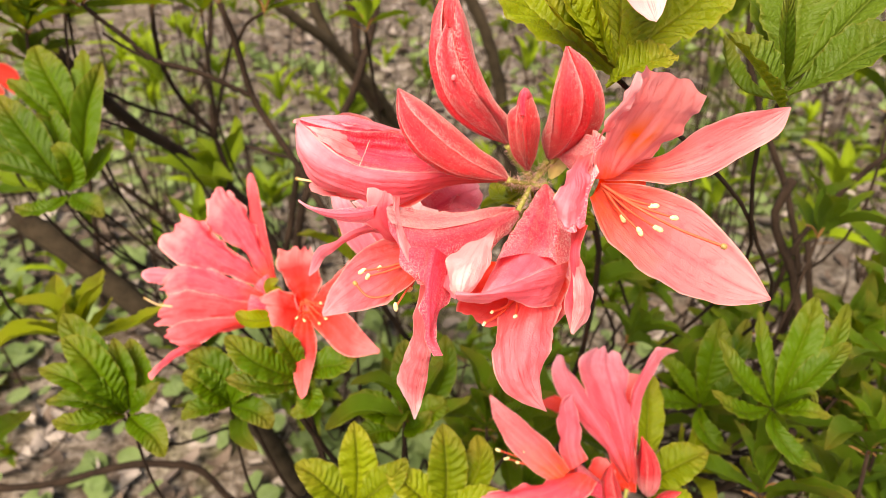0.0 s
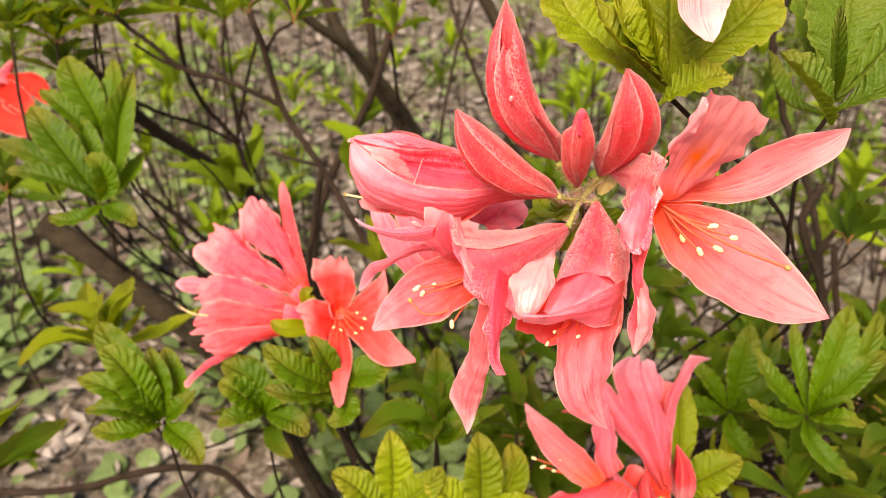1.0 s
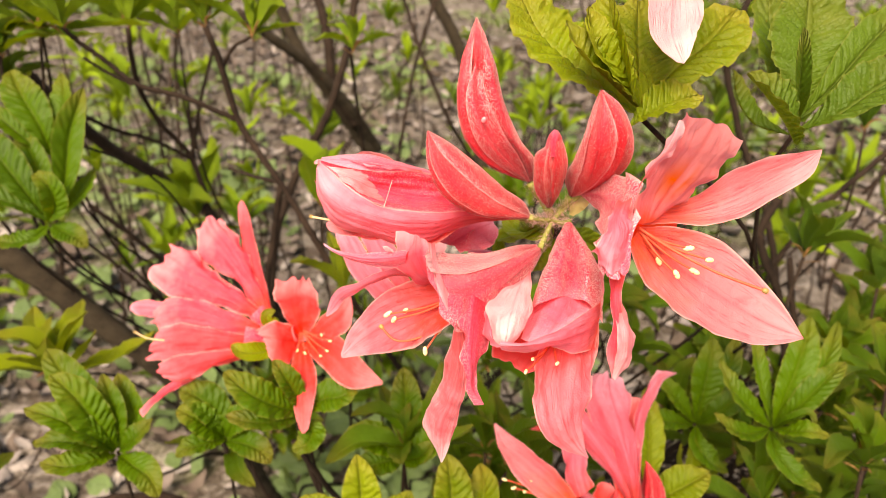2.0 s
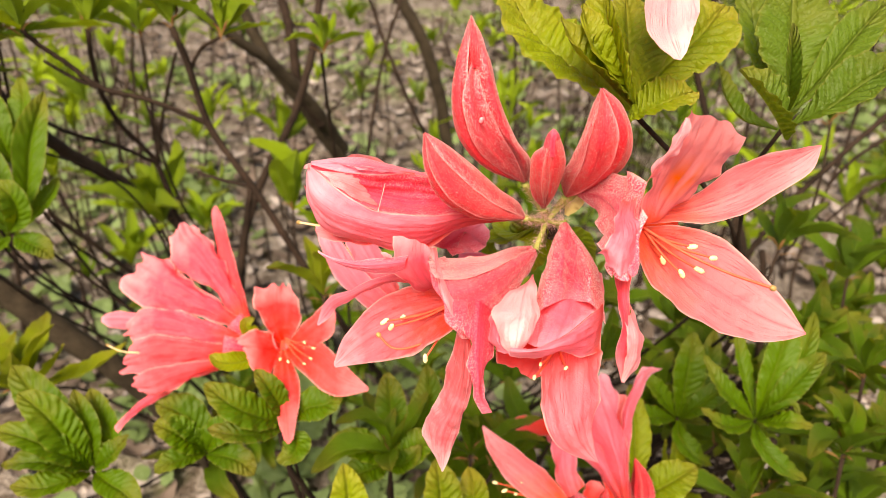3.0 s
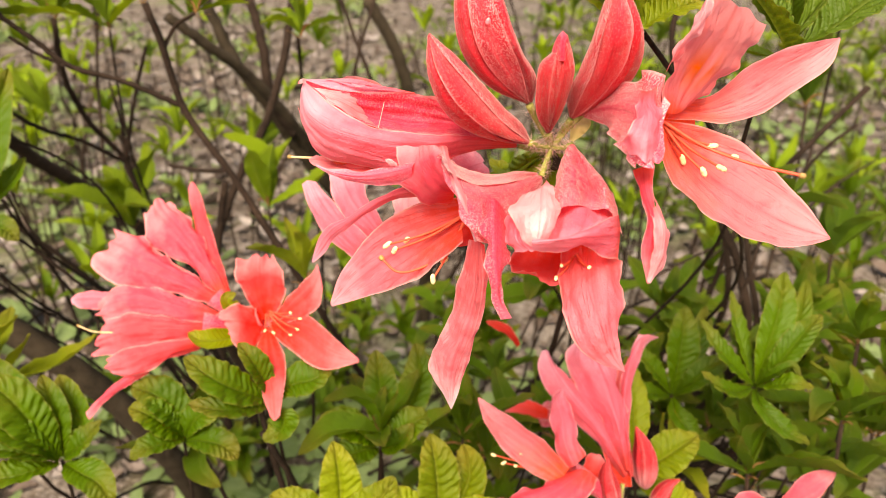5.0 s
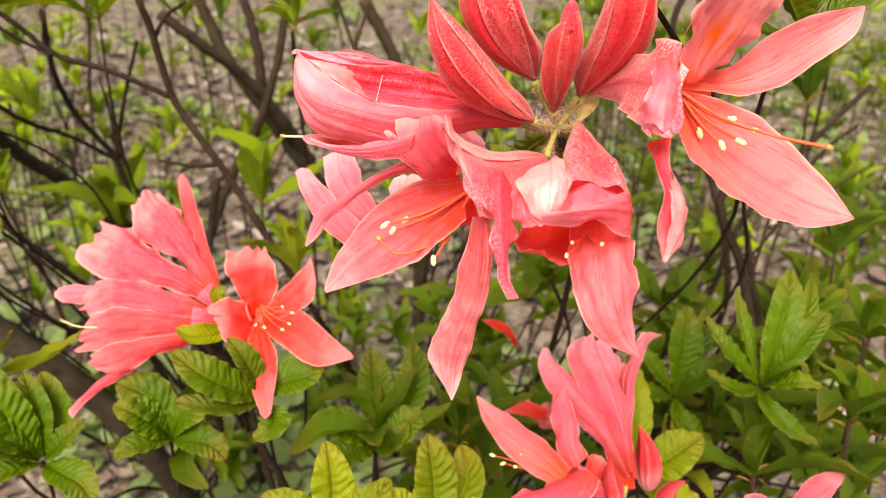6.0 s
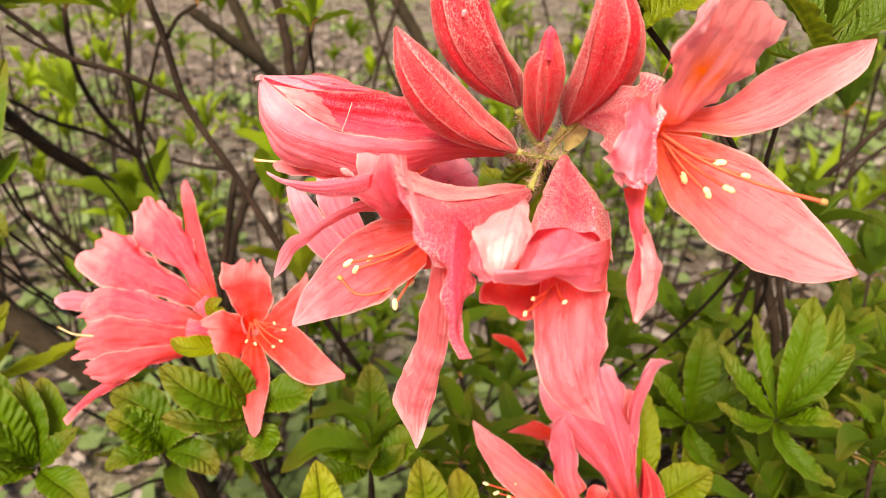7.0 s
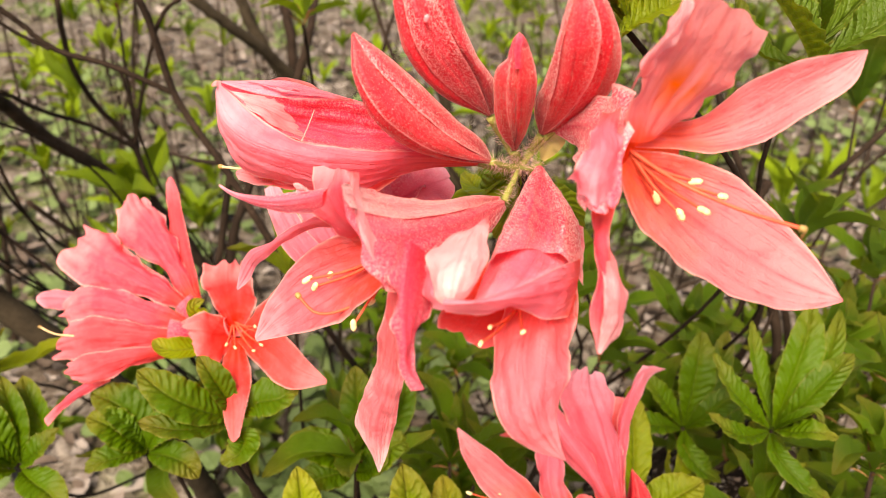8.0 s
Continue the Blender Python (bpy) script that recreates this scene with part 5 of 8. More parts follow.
folded(bloom, BLUSH, [[(-0.0164, 0.2281, 0.6404), (-0.0316, 0.2425, 0.6405), (-0.0425, 0.2579, 0.6440), (-0.0486, 0.2706, 0.6505), (-0.0510, 0.2801, 0.6565)],
    [(-0.0183, 0.2286, 0.6448), (-0.0304, 0.2411, 0.6469), (-0.0391, 0.2557, 0.6496), (-0.0451, 0.2683, 0.6537), (-0.0486, 0.2795, 0.6583)],
    [(-0.0179, 0.2331, 0.6469), (-0.0270, 0.2462, 0.6489), (-0.0347, 0.2602, 0.6509), (-0.0407, 0.2714, 0.6546), (-0.0456, 0.2806, 0.6571)]], frill=0.04, crumple=0.0006)
folded(bloom, BLUSH, [[(-0.0176, 0.2357, 0.6433), (-0.0269, 0.2484, 0.6466), (-0.0366, 0.2662, 0.6507), (-0.0398, 0.2815, 0.6565), (-0.0400, 0.2878, 0.6595)],
    [(-0.0176, 0.2358, 0.6478), (-0.0247, 0.2478, 0.6526), (-0.0311, 0.2636, 0.6563), (-0.0337, 0.2772, 0.6592), (-0.0338, 0.2868, 0.6621)],
    [(-0.0171, 0.2404, 0.6500), (-0.0212, 0.2524, 0.6538), (-0.0255, 0.2675, 0.6568), (-0.0256, 0.2787, 0.6583), (-0.0276, 0.2861, 0.6607)]], frill=0.04, crumple=0.0006)
folded(bloom, PALE, [[(-0.0112, 0.2385, 0.6506), (-0.0144, 0.2470, 0.6525), (-0.0156, 0.2558, 0.6555), (-0.0145, 0.2621, 0.6591)],
    [(-0.0075, 0.2356, 0.6530), (-0.0102, 0.2436, 0.6561), (-0.0100, 0.2521, 0.6592), (-0.0082, 0.2602, 0.6619)],
    [(-0.0030, 0.2381, 0.6527), (-0.0036, 0.2462, 0.6546), (-0.0025, 0.2541, 0.6569), (-0.0004, 0.2597, 0.6595)]], frill=0.05, hem=0.06, crumple=0.0006)

# the pale flower above, of which one petal hangs down
bloom = flower((0.0658, 0.2259, 0.7841), "pale pink azalea flower hanging above", [(0.0661, 0.2268, 0.7856), (0.0633, 0.2211, 0.7802), (0.0604, 0.2144, 0.7751)], [0.002, 0.005, 0.009], [], None, [(0.0794, 0.2530, 0.7991), (0.0727, 0.2403, 0.7920), (0.0661, 0.2268, 0.7856)], ROSE, seed=6)
petal(bloom, [(0.0589, 0.2131, 0.7768), (0.0557, 0.2021, 0.7668), (0.0550, 0.1961, 0.7591), (0.0581, 0.1926, 0.7525)], (0.00, -0.76, 0.65), 0.0155, PALE, S(start=0.6, peak=0.5, sharp=2.4, cup=0.12, ruffle=0.05))
petal(bloom, [(0.0620, 0.2161, 0.7778), (0.0665, 0.2066, 0.7777), (0.0703, 0.1996, 0.7759)], (0.00, -0.76, 0.65), 0.017, ROSE, S(start=0.6, ruffle=0.05))
petal(bloom, [(0.0572, 0.2161, 0.7779), (0.0479, 0.2066, 0.7777), (0.0401, 0.1996, 0.7760)], (0.00, -0.76, 0.65), 0.017, ROSE, S(start=0.6, ruffle=0.05))


# ---- buds on the main cluster ----
def bud(base, ctrl, radius, label, stalk=None, turn=0.0, mat=None, count=5, blunt=0.8, seed=0, group="azalea buds"):
    ob = thing("azalea_bud", base, label, "bud", group)
    for i in range(count):
        me = spindle_lobe("petal", mat or BUDRED, ctrl, radius, turn + i * 2 * np.pi / count, base, 0.95, 0.80 + 0.10 * (i % 3), blunt)
        pt = part("petal", me, ob)
        if stalk:
            part("hairs", down_on(me, 2200, 0.0005, seed + i), pt)
    part("core", pipe("core", mat or BUDRED, ctrl, [radius * k for k in (0.15, 0.6, 0.75, 0.55, 0.2, 0.02)], base, 16, 10), ob)
    if stalk:
        st = part("flower_stalk", pipe("flower_stalk", STEM, stalk, [0.0009, 0.0008, 0.0012], base, 12, 8), ob, "hairy green stalk")
        part("hairs", hairs("hairs", stalk, 0.0011, 130, 0.0027, base, seed), st)
    return ob


def closed_bud(base, label, stalk, seed):
    """A bud on its hairy stalk, to be wrapped in folded petals."""
    ob = thing("azalea_bud", base, label, "bud", "azalea buds")
    st = part("flower_stalk", pipe("flower_stalk", STEM, stalk, [0.0009, 0.0008, 0.0012], base, 12, 8), ob, "hairy green stalk")
    part("hairs", hairs("hairs", stalk, 0.0011, 150, 0.0027, base, seed), st)
    GROWN[ob.name] = (base, seed, 3000, 0)
    return ob


sprig = closed_bud((0.0203, 0.2025, 0.7121), "large pointed crimson azalea bud with downy ribs", [HUB, (0.0249, 0.2044, 0.7046), (0.0203, 0.2025, 0.7121)], 11)
folded(sprig, BUDFUZZ, [[(0.0202, 0.2036, 0.7118), (0.0079, 0.2018, 0.7178), (-0.0014, 0.2007, 0.7294), (-0.0033, 0.2014, 0.7417), (-0.0015, 0.2019, 0.7525), (0.0015, 0.2028, 0.7623)],
    [(0.0210, 0.2045, 0.7115), (0.0169, 0.2077, 0.7159), (0.0102, 0.2098, 0.7255), (0.0060, 0.2116, 0.7373), (0.0041, 0.2109, 0.7492), (0.0020, 0.2048, 0.7619)],
    [(0.0214, 0.2029, 0.7128), (0.0213, 0.1999, 0.7196), (0.0150, 0.1962, 0.7294), (0.0096, 0.1961, 0.7407), (0.0066, 0.1986, 0.7517), (0.0016, 0.2029, 0.7624)]], frill=0.0, crumple=0.00035, nu=34, nv=13)
folded(sprig, BUDFUZZ, [[(0.0203, 0.2028, 0.7125), (0.0150, 0.1983, 0.7223), (0.0068, 0.1927, 0.7344), (0.0025, 0.1931, 0.7458), (0.0022, 0.1956, 0.7555), (0.0017, 0.2022, 0.7624)],
    [(0.0207, 0.2024, 0.7129), (0.0180, 0.1964, 0.7218), (0.0112, 0.1908, 0.7333), (0.0068, 0.1913, 0.7447), (0.0043, 0.1940, 0.7544), (0.0014, 0.2015, 0.7627)],
    [(0.0214, 0.2029, 0.7128), (0.0213, 0.1999, 0.7196), (0.0150, 0.1962, 0.7294), (0.0096, 0.1961, 0.7407), (0.0066, 0.1986, 0.7517), (0.0016, 0.2029, 0.7624)]], frill=0.0, crumple=0.00035, nu=34, nv=13)
folded(sprig, BUDRED, [[(0.0202, 0.2036, 0.7118), (0.0079, 0.2018, 0.7178), (-0.0014, 0.2007, 0.7294), (-0.0033, 0.2014, 0.7417), (-0.0015, 0.2019, 0.7525), (0.0015, 0.2028, 0.7623)],
    [(0.0200, 0.2027, 0.7122), (0.0100, 0.1973, 0.7186), (-0.0004, 0.1919, 0.7307), (-0.0036, 0.1914, 0.7426), (-0.0026, 0.1952, 0.7528), (0.0014, 0.2024, 0.7625)],
    [(0.0201, 0.2026, 0.7122), (0.0121, 0.1979, 0.7201), (0.0026, 0.1924, 0.7350), (-0.0003, 0.1917, 0.7478), (0.0000, 0.1938, 0.7560), (0.0016, 0.2017, 0.7625)]], frill=0.0, crumple=0.00035, nu=34, nv=13)
folded(sprig, BUDFUZZ, [[(0.0200, 0.2022, 0.7124), (0.0110, 0.1966, 0.7196), (0.0007, 0.1897, 0.7331), (-0.0020, 0.1892, 0.7441), (0.0017, 0.1969, 0.7537)],
    [(0.0199, 0.2019, 0.7126), (0.0119, 0.1947, 0.7215), (0.0026, 0.1871, 0.7350), (-0.0006, 0.1878, 0.7460), (0.0015, 0.1959, 0.7540)],
    [(0.0201, 0.2020, 0.7127), (0.0137, 0.1957, 0.7226), (0.0058, 0.1894, 0.7347), (0.0017, 0.1900, 0.7453), (0.0021, 0.1972, 0.7533)],
    [(0.0203, 0.2022, 0.7128), (0.0152, 0.1950, 0.7237), (0.0081, 0.1880, 0.7358), (0.0034, 0.1883, 0.7458), (0.0022, 0.1969, 0.7537)]], frill=0.0, crumple=0.00035, nu=34, nv=13)
folded(sprig, BUDRED, [[(-0.0006, 0.1954, 0.7497), (-0.0010, 0.1987, 0.7570), (0.0015, 0.2028, 0.7623)],
    [(0.0016, 0.1935, 0.7510), (0.0013, 0.1948, 0.7579), (0.0013, 0.2013, 0.7628)],
    [(0.0056, 0.1942, 0.7492), (0.0044, 0.1966, 0.7567), (0.0018, 0.2028, 0.7623)]], frill=0.0, crumple=0.00035, nu=34, nv=13)
part("flake", bead("flake", PALE, (0.0029, 0.1866, 0.7390), (0.2, -0.3, 0.9), 0.0018, 0.0013, (0.0203, 0.2025, 0.7121)), sprig, "tiny pale flake stuck to the bud")
sprig = closed_bud((0.0207, 0.2004, 0.7010), "plump crimson azalea bud with downy ribs", [HUB, (0.0251, 0.2031, 0.6986), (0.0207, 0.2004, 0.7010)], 12)
folded(sprig, BUDRED, [[(0.0211, 0.2012, 0.7014), (0.0200, 0.2012, 0.7040), (0.0114, 0.1973, 0.7131), (0.0017, 0.1931, 0.7235), (-0.0069, 0.1899, 0.7317), (-0.0123, 0.1863, 0.7362)],
    [(0.0211, 0.2017, 0.7003), (0.0171, 0.2012, 0.7016), (0.0071, 0.1997, 0.7064), (-0.0015, 0.1986, 0.7125), (-0.0079, 0.1968, 0.7235), (-0.0120, 0.1889, 0.7348)],
    [(0.0207, 0.2006, 0.7003), (0.0128, 0.1956, 0.7030), (0.0016, 0.1905, 0.7077), (-0.0067, 0.1885, 0.7141), (-0.0110, 0.1878, 0.7216), (-0.0127, 0.1873, 0.7302), (-0.0124, 0.1862, 0.7360)]], frill=0.0, crumple=0.00035, nu=34, nv=13)
folded(sprig, BUDFUZZ, [[(0.0211, 0.2012, 0.7014), (0.0200, 0.2012, 0.7040), (0.0114, 0.1973, 0.7131), (0.0017, 0.1931, 0.7235), (-0.0069, 0.1899, 0.7317), (-0.0123, 0.1863, 0.7362)],
    [(0.0209, 0.2006, 0.7013), (0.0189, 0.1996, 0.7041), (0.0096, 0.1932, 0.7138), (-0.0002, 0.1861, 0.7251), (-0.0078, 0.1842, 0.7329), (-0.0122, 0.1853, 0.7365)],
    [(0.0208, 0.2005, 0.7012), (0.0180, 0.1982, 0.7035), (0.0072, 0.1886, 0.7135), (-0.0020, 0.1820, 0.7239), (-0.0088, 0.1812, 0.7316), (-0.0123, 0.1849, 0.7364)]], frill=0.0, crumple=0.00035, nu=34, nv=13)
folded(sprig, BUDRED, [[(0.0207, 0.2007, 0.7005), (0.0118, 0.1942, 0.7044), (0.0014, 0.1835, 0.7135), (-0.0047, 0.1802, 0.7203), (-0.0097, 0.1809, 0.7280), (-0.0122, 0.1860, 0.7358)],
    [(0.0205, 0.2003, 0.7007), (0.0116, 0.1932, 0.7046), (-0.0017, 0.1837, 0.7131), (-0.0091, 0.1809, 0.7205), (-0.0124, 0.1807, 0.7290), (-0.0126, 0.1851, 0.7362)],
    [(0.0207, 0.2006, 0.7003), (0.0128, 0.1956, 0.7030), (0.0016, 0.1905, 0.7077), (-0.0067, 0.1885, 0.7141), (-0.0110, 0.1878, 0.7216), (-0.0127, 0.1873, 0.7302), (-0.0124, 0.1862, 0.7360)]], frill=0.0, crumple=0.00035, nu=34, nv=13)
folded(sprig, BUDRED, [[(0.0209, 0.2009, 0.7010), (0.0188, 0.1996, 0.7031), (0.0092, 0.1925, 0.7126), (-0.0002, 0.1861, 0.7232), (-0.0077, 0.1848, 0.7310), (-0.0120, 0.1861, 0.7359)],
    [(0.0207, 0.2003, 0.7011), (0.0157, 0.1958, 0.7040), (0.0042, 0.1833, 0.7138), (-0.0045, 0.1767, 0.7232), (-0.0103, 0.1775, 0.7311), (-0.0123, 0.1846, 0.7363)],
    [(0.0205, 0.2003, 0.7007), (0.0112, 0.1916, 0.7057), (-0.0005, 0.1799, 0.7150), (-0.0071, 0.1768, 0.7219), (-0.0114, 0.1777, 0.7291), (-0.0125, 0.1847, 0.7361)]], frill=0.0, crumple=0.00035, nu=34, nv=13)
sprig = closed_bud((0.0272, 0.2029, 0.7026), "small upright crimson azalea bud with a knobbed tip", [HUB, (0.0286, 0.2038, 0.7005), (0.0272, 0.2029, 0.7026)], 13)
folded(sprig, BUDRED, [[(0.0270, 0.2035, 0.7025), (0.0221, 0.1996, 0.7096), (0.0195, 0.1943, 0.7196), (0.0191, 0.1899, 0.7278), (0.0211, 0.1870, 0.7312), (0.0219, 0.1851, 0.7360)],
    [(0.0275, 0.2038, 0.7023), (0.0268, 0.2024, 0.7074), (0.0269, 0.2014, 0.7155), (0.0260, 0.1979, 0.7231), (0.0256, 0.1938, 0.7278), (0.0230, 0.1869, 0.7353)],
    [(0.0277, 0.2034, 0.7025), (0.0288, 0.1992, 0.7085), (0.0288, 0.1931, 0.7178), (0.0276, 0.1878, 0.7263), (0.0253, 0.1861, 0.7326), (0.0228, 0.1851, 0.7361)]], frill=0.0, crumple=0.00035, nu=34, nv=13)
folded(sprig, BUDRED, [[(0.0270, 0.2035, 0.7025), (0.0221, 0.1996, 0.7096), (0.0195, 0.1943, 0.7196), (0.0191, 0.1899, 0.7278), (0.0211, 0.1870, 0.7312), (0.0219, 0.1851, 0.7360)],
    [(0.0270, 0.2030, 0.7028), (0.0232, 0.1974, 0.7110), (0.0199, 0.1898, 0.7211), (0.0192, 0.1858, 0.7288), (0.0211, 0.1844, 0.7318), (0.0218, 0.1842, 0.7364)],
    [(0.0272, 0.2028, 0.7029), (0.0250, 0.1958, 0.7108), (0.0223, 0.1872, 0.7213), (0.0210, 0.1835, 0.7284), (0.0218, 0.1828, 0.7323), (0.0220, 0.1838, 0.7365)]], frill=0.0, crumple=0.00035, nu=34, nv=13)
folded(sprig, BUDRED, [[(0.0274, 0.2030, 0.7028), (0.0257, 0.1969, 0.7102), (0.0232, 0.1886, 0.7198), (0.0219, 0.1852, 0.7265), (0.0224, 0.1843, 0.7310), (0.0222, 0.1841, 0.7364)],
    [(0.0273, 0.2028, 0.7029), (0.0265, 0.1958, 0.7101), (0.0246, 0.1871, 0.7195), (0.0234, 0.1827, 0.7267), (0.0228, 0.1818, 0.7328), (0.0221, 0.1834, 0.7368)],
    [(0.0277, 0.2034, 0.7025), (0.0288, 0.1992, 0.7085), (0.0288, 0.1931, 0.7178), (0.0276, 0.1878, 0.7263), (0.0253, 0.1861, 0.7326), (0.0228, 0.1851, 0.7361)]], frill=0.0, crumple=0.00035, nu=34, nv=13)
folded(sprig, BUDRED, [[(0.0259, 0.1997, 0.7068), (0.0212, 0.1878, 0.7211), (0.0205, 0.1841, 0.7292), (0.0217, 0.1847, 0.7353)],
    [(0.0261, 0.1995, 0.7064), (0.0222, 0.1859, 0.7219), (0.0207, 0.1822, 0.7300), (0.0218, 0.1839, 0.7360)],
    [(0.0264, 0.1999, 0.7062), (0.0236, 0.1869, 0.7210), (0.0223, 0.1834, 0.7294), (0.0225, 0.1842, 0.7355)]], frill=0.0, crumple=0.00035, nu=34, nv=13)
folded(sprig, FOLD, [[(0.0208, 0.1878, 0.7286), (0.0210, 0.1874, 0.7327), (0.0216, 0.1872, 0.7345), (0.0224, 0.1863, 0.7361)],
    [(0.0210, 0.1831, 0.7296), (0.0210, 0.1832, 0.7337), (0.0213, 0.1834, 0.7359), (0.0223, 0.1850, 0.7368)],
    [(0.0232, 0.1823, 0.7298), (0.0228, 0.1825, 0.7339), (0.0228, 0.1832, 0.7359), (0.0227, 0.1853, 0.7365)],
    [(0.0266, 0.1871, 0.7287), (0.0254, 0.1866, 0.7325), (0.0247, 0.1867, 0.7345), (0.0236, 0.1871, 0.7358)]], frill=0.0, crumple=0.0003, nu=16, nv=15)
sprig = closed_bud((0.0332, 0.2006, 0.7078), "plump upright crimson azalea bud", [HUB, (0.0312, 0.2035, 0.7025), (0.0332, 0.2006, 0.7078)], 14)
folded(sprig, BUDFUZZ, [[(0.0330, 0.2015, 0.7078), (0.0307, 0.1998, 0.7137), (0.0307, 0.1917, 0.7256), (0.0313, 0.1867, 0.7349), (0.0317, 0.1829, 0.7441), (0.0317, 0.1787, 0.7499)],
    [(0.0340, 0.2024, 0.7071), (0.0381, 0.2003, 0.7124), (0.0415, 0.1983, 0.7213), (0.0422, 0.1965, 0.7301), (0.0388, 0.1916, 0.7406), (0.0329, 0.1811, 0.7491)],
    [(0.0340, 0.2011, 0.7073), (0.0387, 0.1963, 0.7118), (0.0439, 0.1916, 0.7187), (0.0456, 0.1861, 0.7274), (0.0439, 0.1832, 0.7358), (0.0384, 0.1814, 0.7450), (0.0323, 0.1787, 0.7499)]], frill=0.0, crumple=0.00035, nu=34, nv=13)
folded(sprig, BUDFUZZ, [[(0.0330, 0.2015, 0.7078), (0.0307, 0.1998, 0.7137), (0.0307, 0.1917, 0.7256), (0.0313, 0.1867, 0.7349), (0.0317, 0.1829, 0.7441), (0.0317, 0.1787, 0.7499)],
    [(0.0330, 0.2011, 0.7080), (0.0311, 0.1961, 0.7146), (0.0299, 0.1857, 0.7271), (0.0298, 0.1804, 0.7368), (0.0307, 0.1789, 0.7452), (0.0315, 0.1782, 0.7499)],
    [(0.0332, 0.2007, 0.7081), (0.0320, 0.1927, 0.7159), (0.0302, 0.1799, 0.7293), (0.0293, 0.1754, 0.7381), (0.0306, 0.1754, 0.7452), (0.0315, 0.1778, 0.7500)]], frill=0.0, crumple=0.00035, nu=34, nv=13)
folded(sprig, BUDRED, [[(0.0336, 0.2007, 0.7078), (0.0350, 0.1934, 0.7130), (0.0366, 0.1848, 0.7214), (0.0368, 0.1805, 0.7298), (0.0352, 0.1772, 0.7384), (0.0333, 0.1770, 0.7446), (0.0322, 0.1790, 0.7495)],
    [(0.0338, 0.2007, 0.7078), (0.0360, 0.1938, 0.7128), (0.0396, 0.1871, 0.7201), (0.0407, 0.1799, 0.7297), (0.0392, 0.1762, 0.7387), (0.0357, 0.1754, 0.7454), (0.0320, 0.1779, 0.7499)],
    [(0.0340, 0.2011, 0.7073), (0.0387, 0.1963, 0.7118), (0.0439, 0.1916, 0.7187), (0.0456, 0.1861, 0.7274), (0.0439, 0.1832, 0.7358), (0.0384, 0.1814, 0.7450), (0.0323, 0.1787, 0.7499)]], frill=0.0, crumple=0.00035, nu=34, nv=13)
folded(sprig, BUDRED, [[(0.0333, 0.2015, 0.7078), (0.0320, 0.1949, 0.7146), (0.0303, 0.1834, 0.7274), (0.0294, 0.1795, 0.7362), (0.0304, 0.1787, 0.7438), (0.0319, 0.1786, 0.7498)],
    [(0.0334, 0.2005, 0.7081), (0.0338, 0.1912, 0.7158), (0.0321, 0.1762, 0.7295), (0.0309, 0.1706, 0.7393), (0.0313, 0.1718, 0.7462), (0.0315, 0.1772, 0.7502)],
    [(0.0336, 0.2005, 0.7078), (0.0347, 0.1926, 0.7134), (0.0362, 0.1830, 0.7223), (0.0370, 0.1759, 0.7320), (0.0359, 0.1730, 0.7405), (0.0335, 0.1738, 0.7461), (0.0318, 0.1776, 0.7500)]], frill=0.0, crumple=0.00035, nu=34, nv=13)
scale_thing = thing("bud_scale", (0.0369, 0.2020, 0.7052), "papery yellow-green bud scale on the stalks", "bud scale")
part("blade", blade("blade", SCALE, [(0.0346, 0.2028, 0.7003), (0.0369, 0.2020, 0.7052), (0.0400, 0.2025, 0.7068)], (0.20, -0.78, 0.60), 0.0052, (0.0369, 0.2020, 0.7052), cup=0.15), scale_thing)
branch([HUB, (0.0434, 0.2370, 0.6770), (0.0731, 0.2860, 0.6326), (0.0874, 0.3330, 0.5214)], 0.0014, 0.0026, "brown flowering shoot under the blossoms", foot=(0.0, 0.4), seed=41)

# ---- the coral cluster lower down ----
HUB2 = np.array((-0.0865, 0.3103, 0.5700))
bloom = flower((-0.0794, 0.3029, 0.5771), "open star-shaped coral azalea flower with a red throat", [HUB2, (-0.0832, 0.3062, 0.5735), (-0.0790, 0.3048, 0.5755), (-0.0755, 0.3035, 0.5775)], [0.002, 0.003, 0.005, 0.006], [((-0.0731, 0.2893, 0.5875), (-0.0723, 0.2729, 0.5894)), ((-0.0726, 0.2893, 0.5874), (-0.0686, 0.2714, 0.5889)), ((-0.0718, 0.2893, 0.5874), (-0.0612, 0.2706, 0.5876)), ((-0.0712, 0.2896, 0.5878), (-0.0582, 0.2726, 0.5890)), ((-0.0712, 0.2899, 0.5883), (-0.0568, 0.2759, 0.5924)), ((-0.0717, 0.2899, 0.5883), (-0.0608, 0.2775, 0.5949))], seed=7, anther_len=0.0019, tube_mat=DEEP)
folded(bloom, DEEP, [[(-0.0777, 0.3034, 0.5741), (-0.0838, 0.3021, 0.5918), (-0.0870, 0.3035, 0.6029), (-0.0859, 0.3062, 0.6077)],
    [(-0.0752, 0.3045, 0.5745), (-0.0757, 0.3039, 0.5906), (-0.0749, 0.3020, 0.6051), (-0.0739, 0.3042, 0.6109)],
    [(-0.0725, 0.3029, 0.5744), (-0.0643, 0.3005, 0.5915), (-0.0650, 0.3003, 0.6046), (-0.0689, 0.3050, 0.6094)]], frill=0.06, hem=0.12, crumple=0.0006)
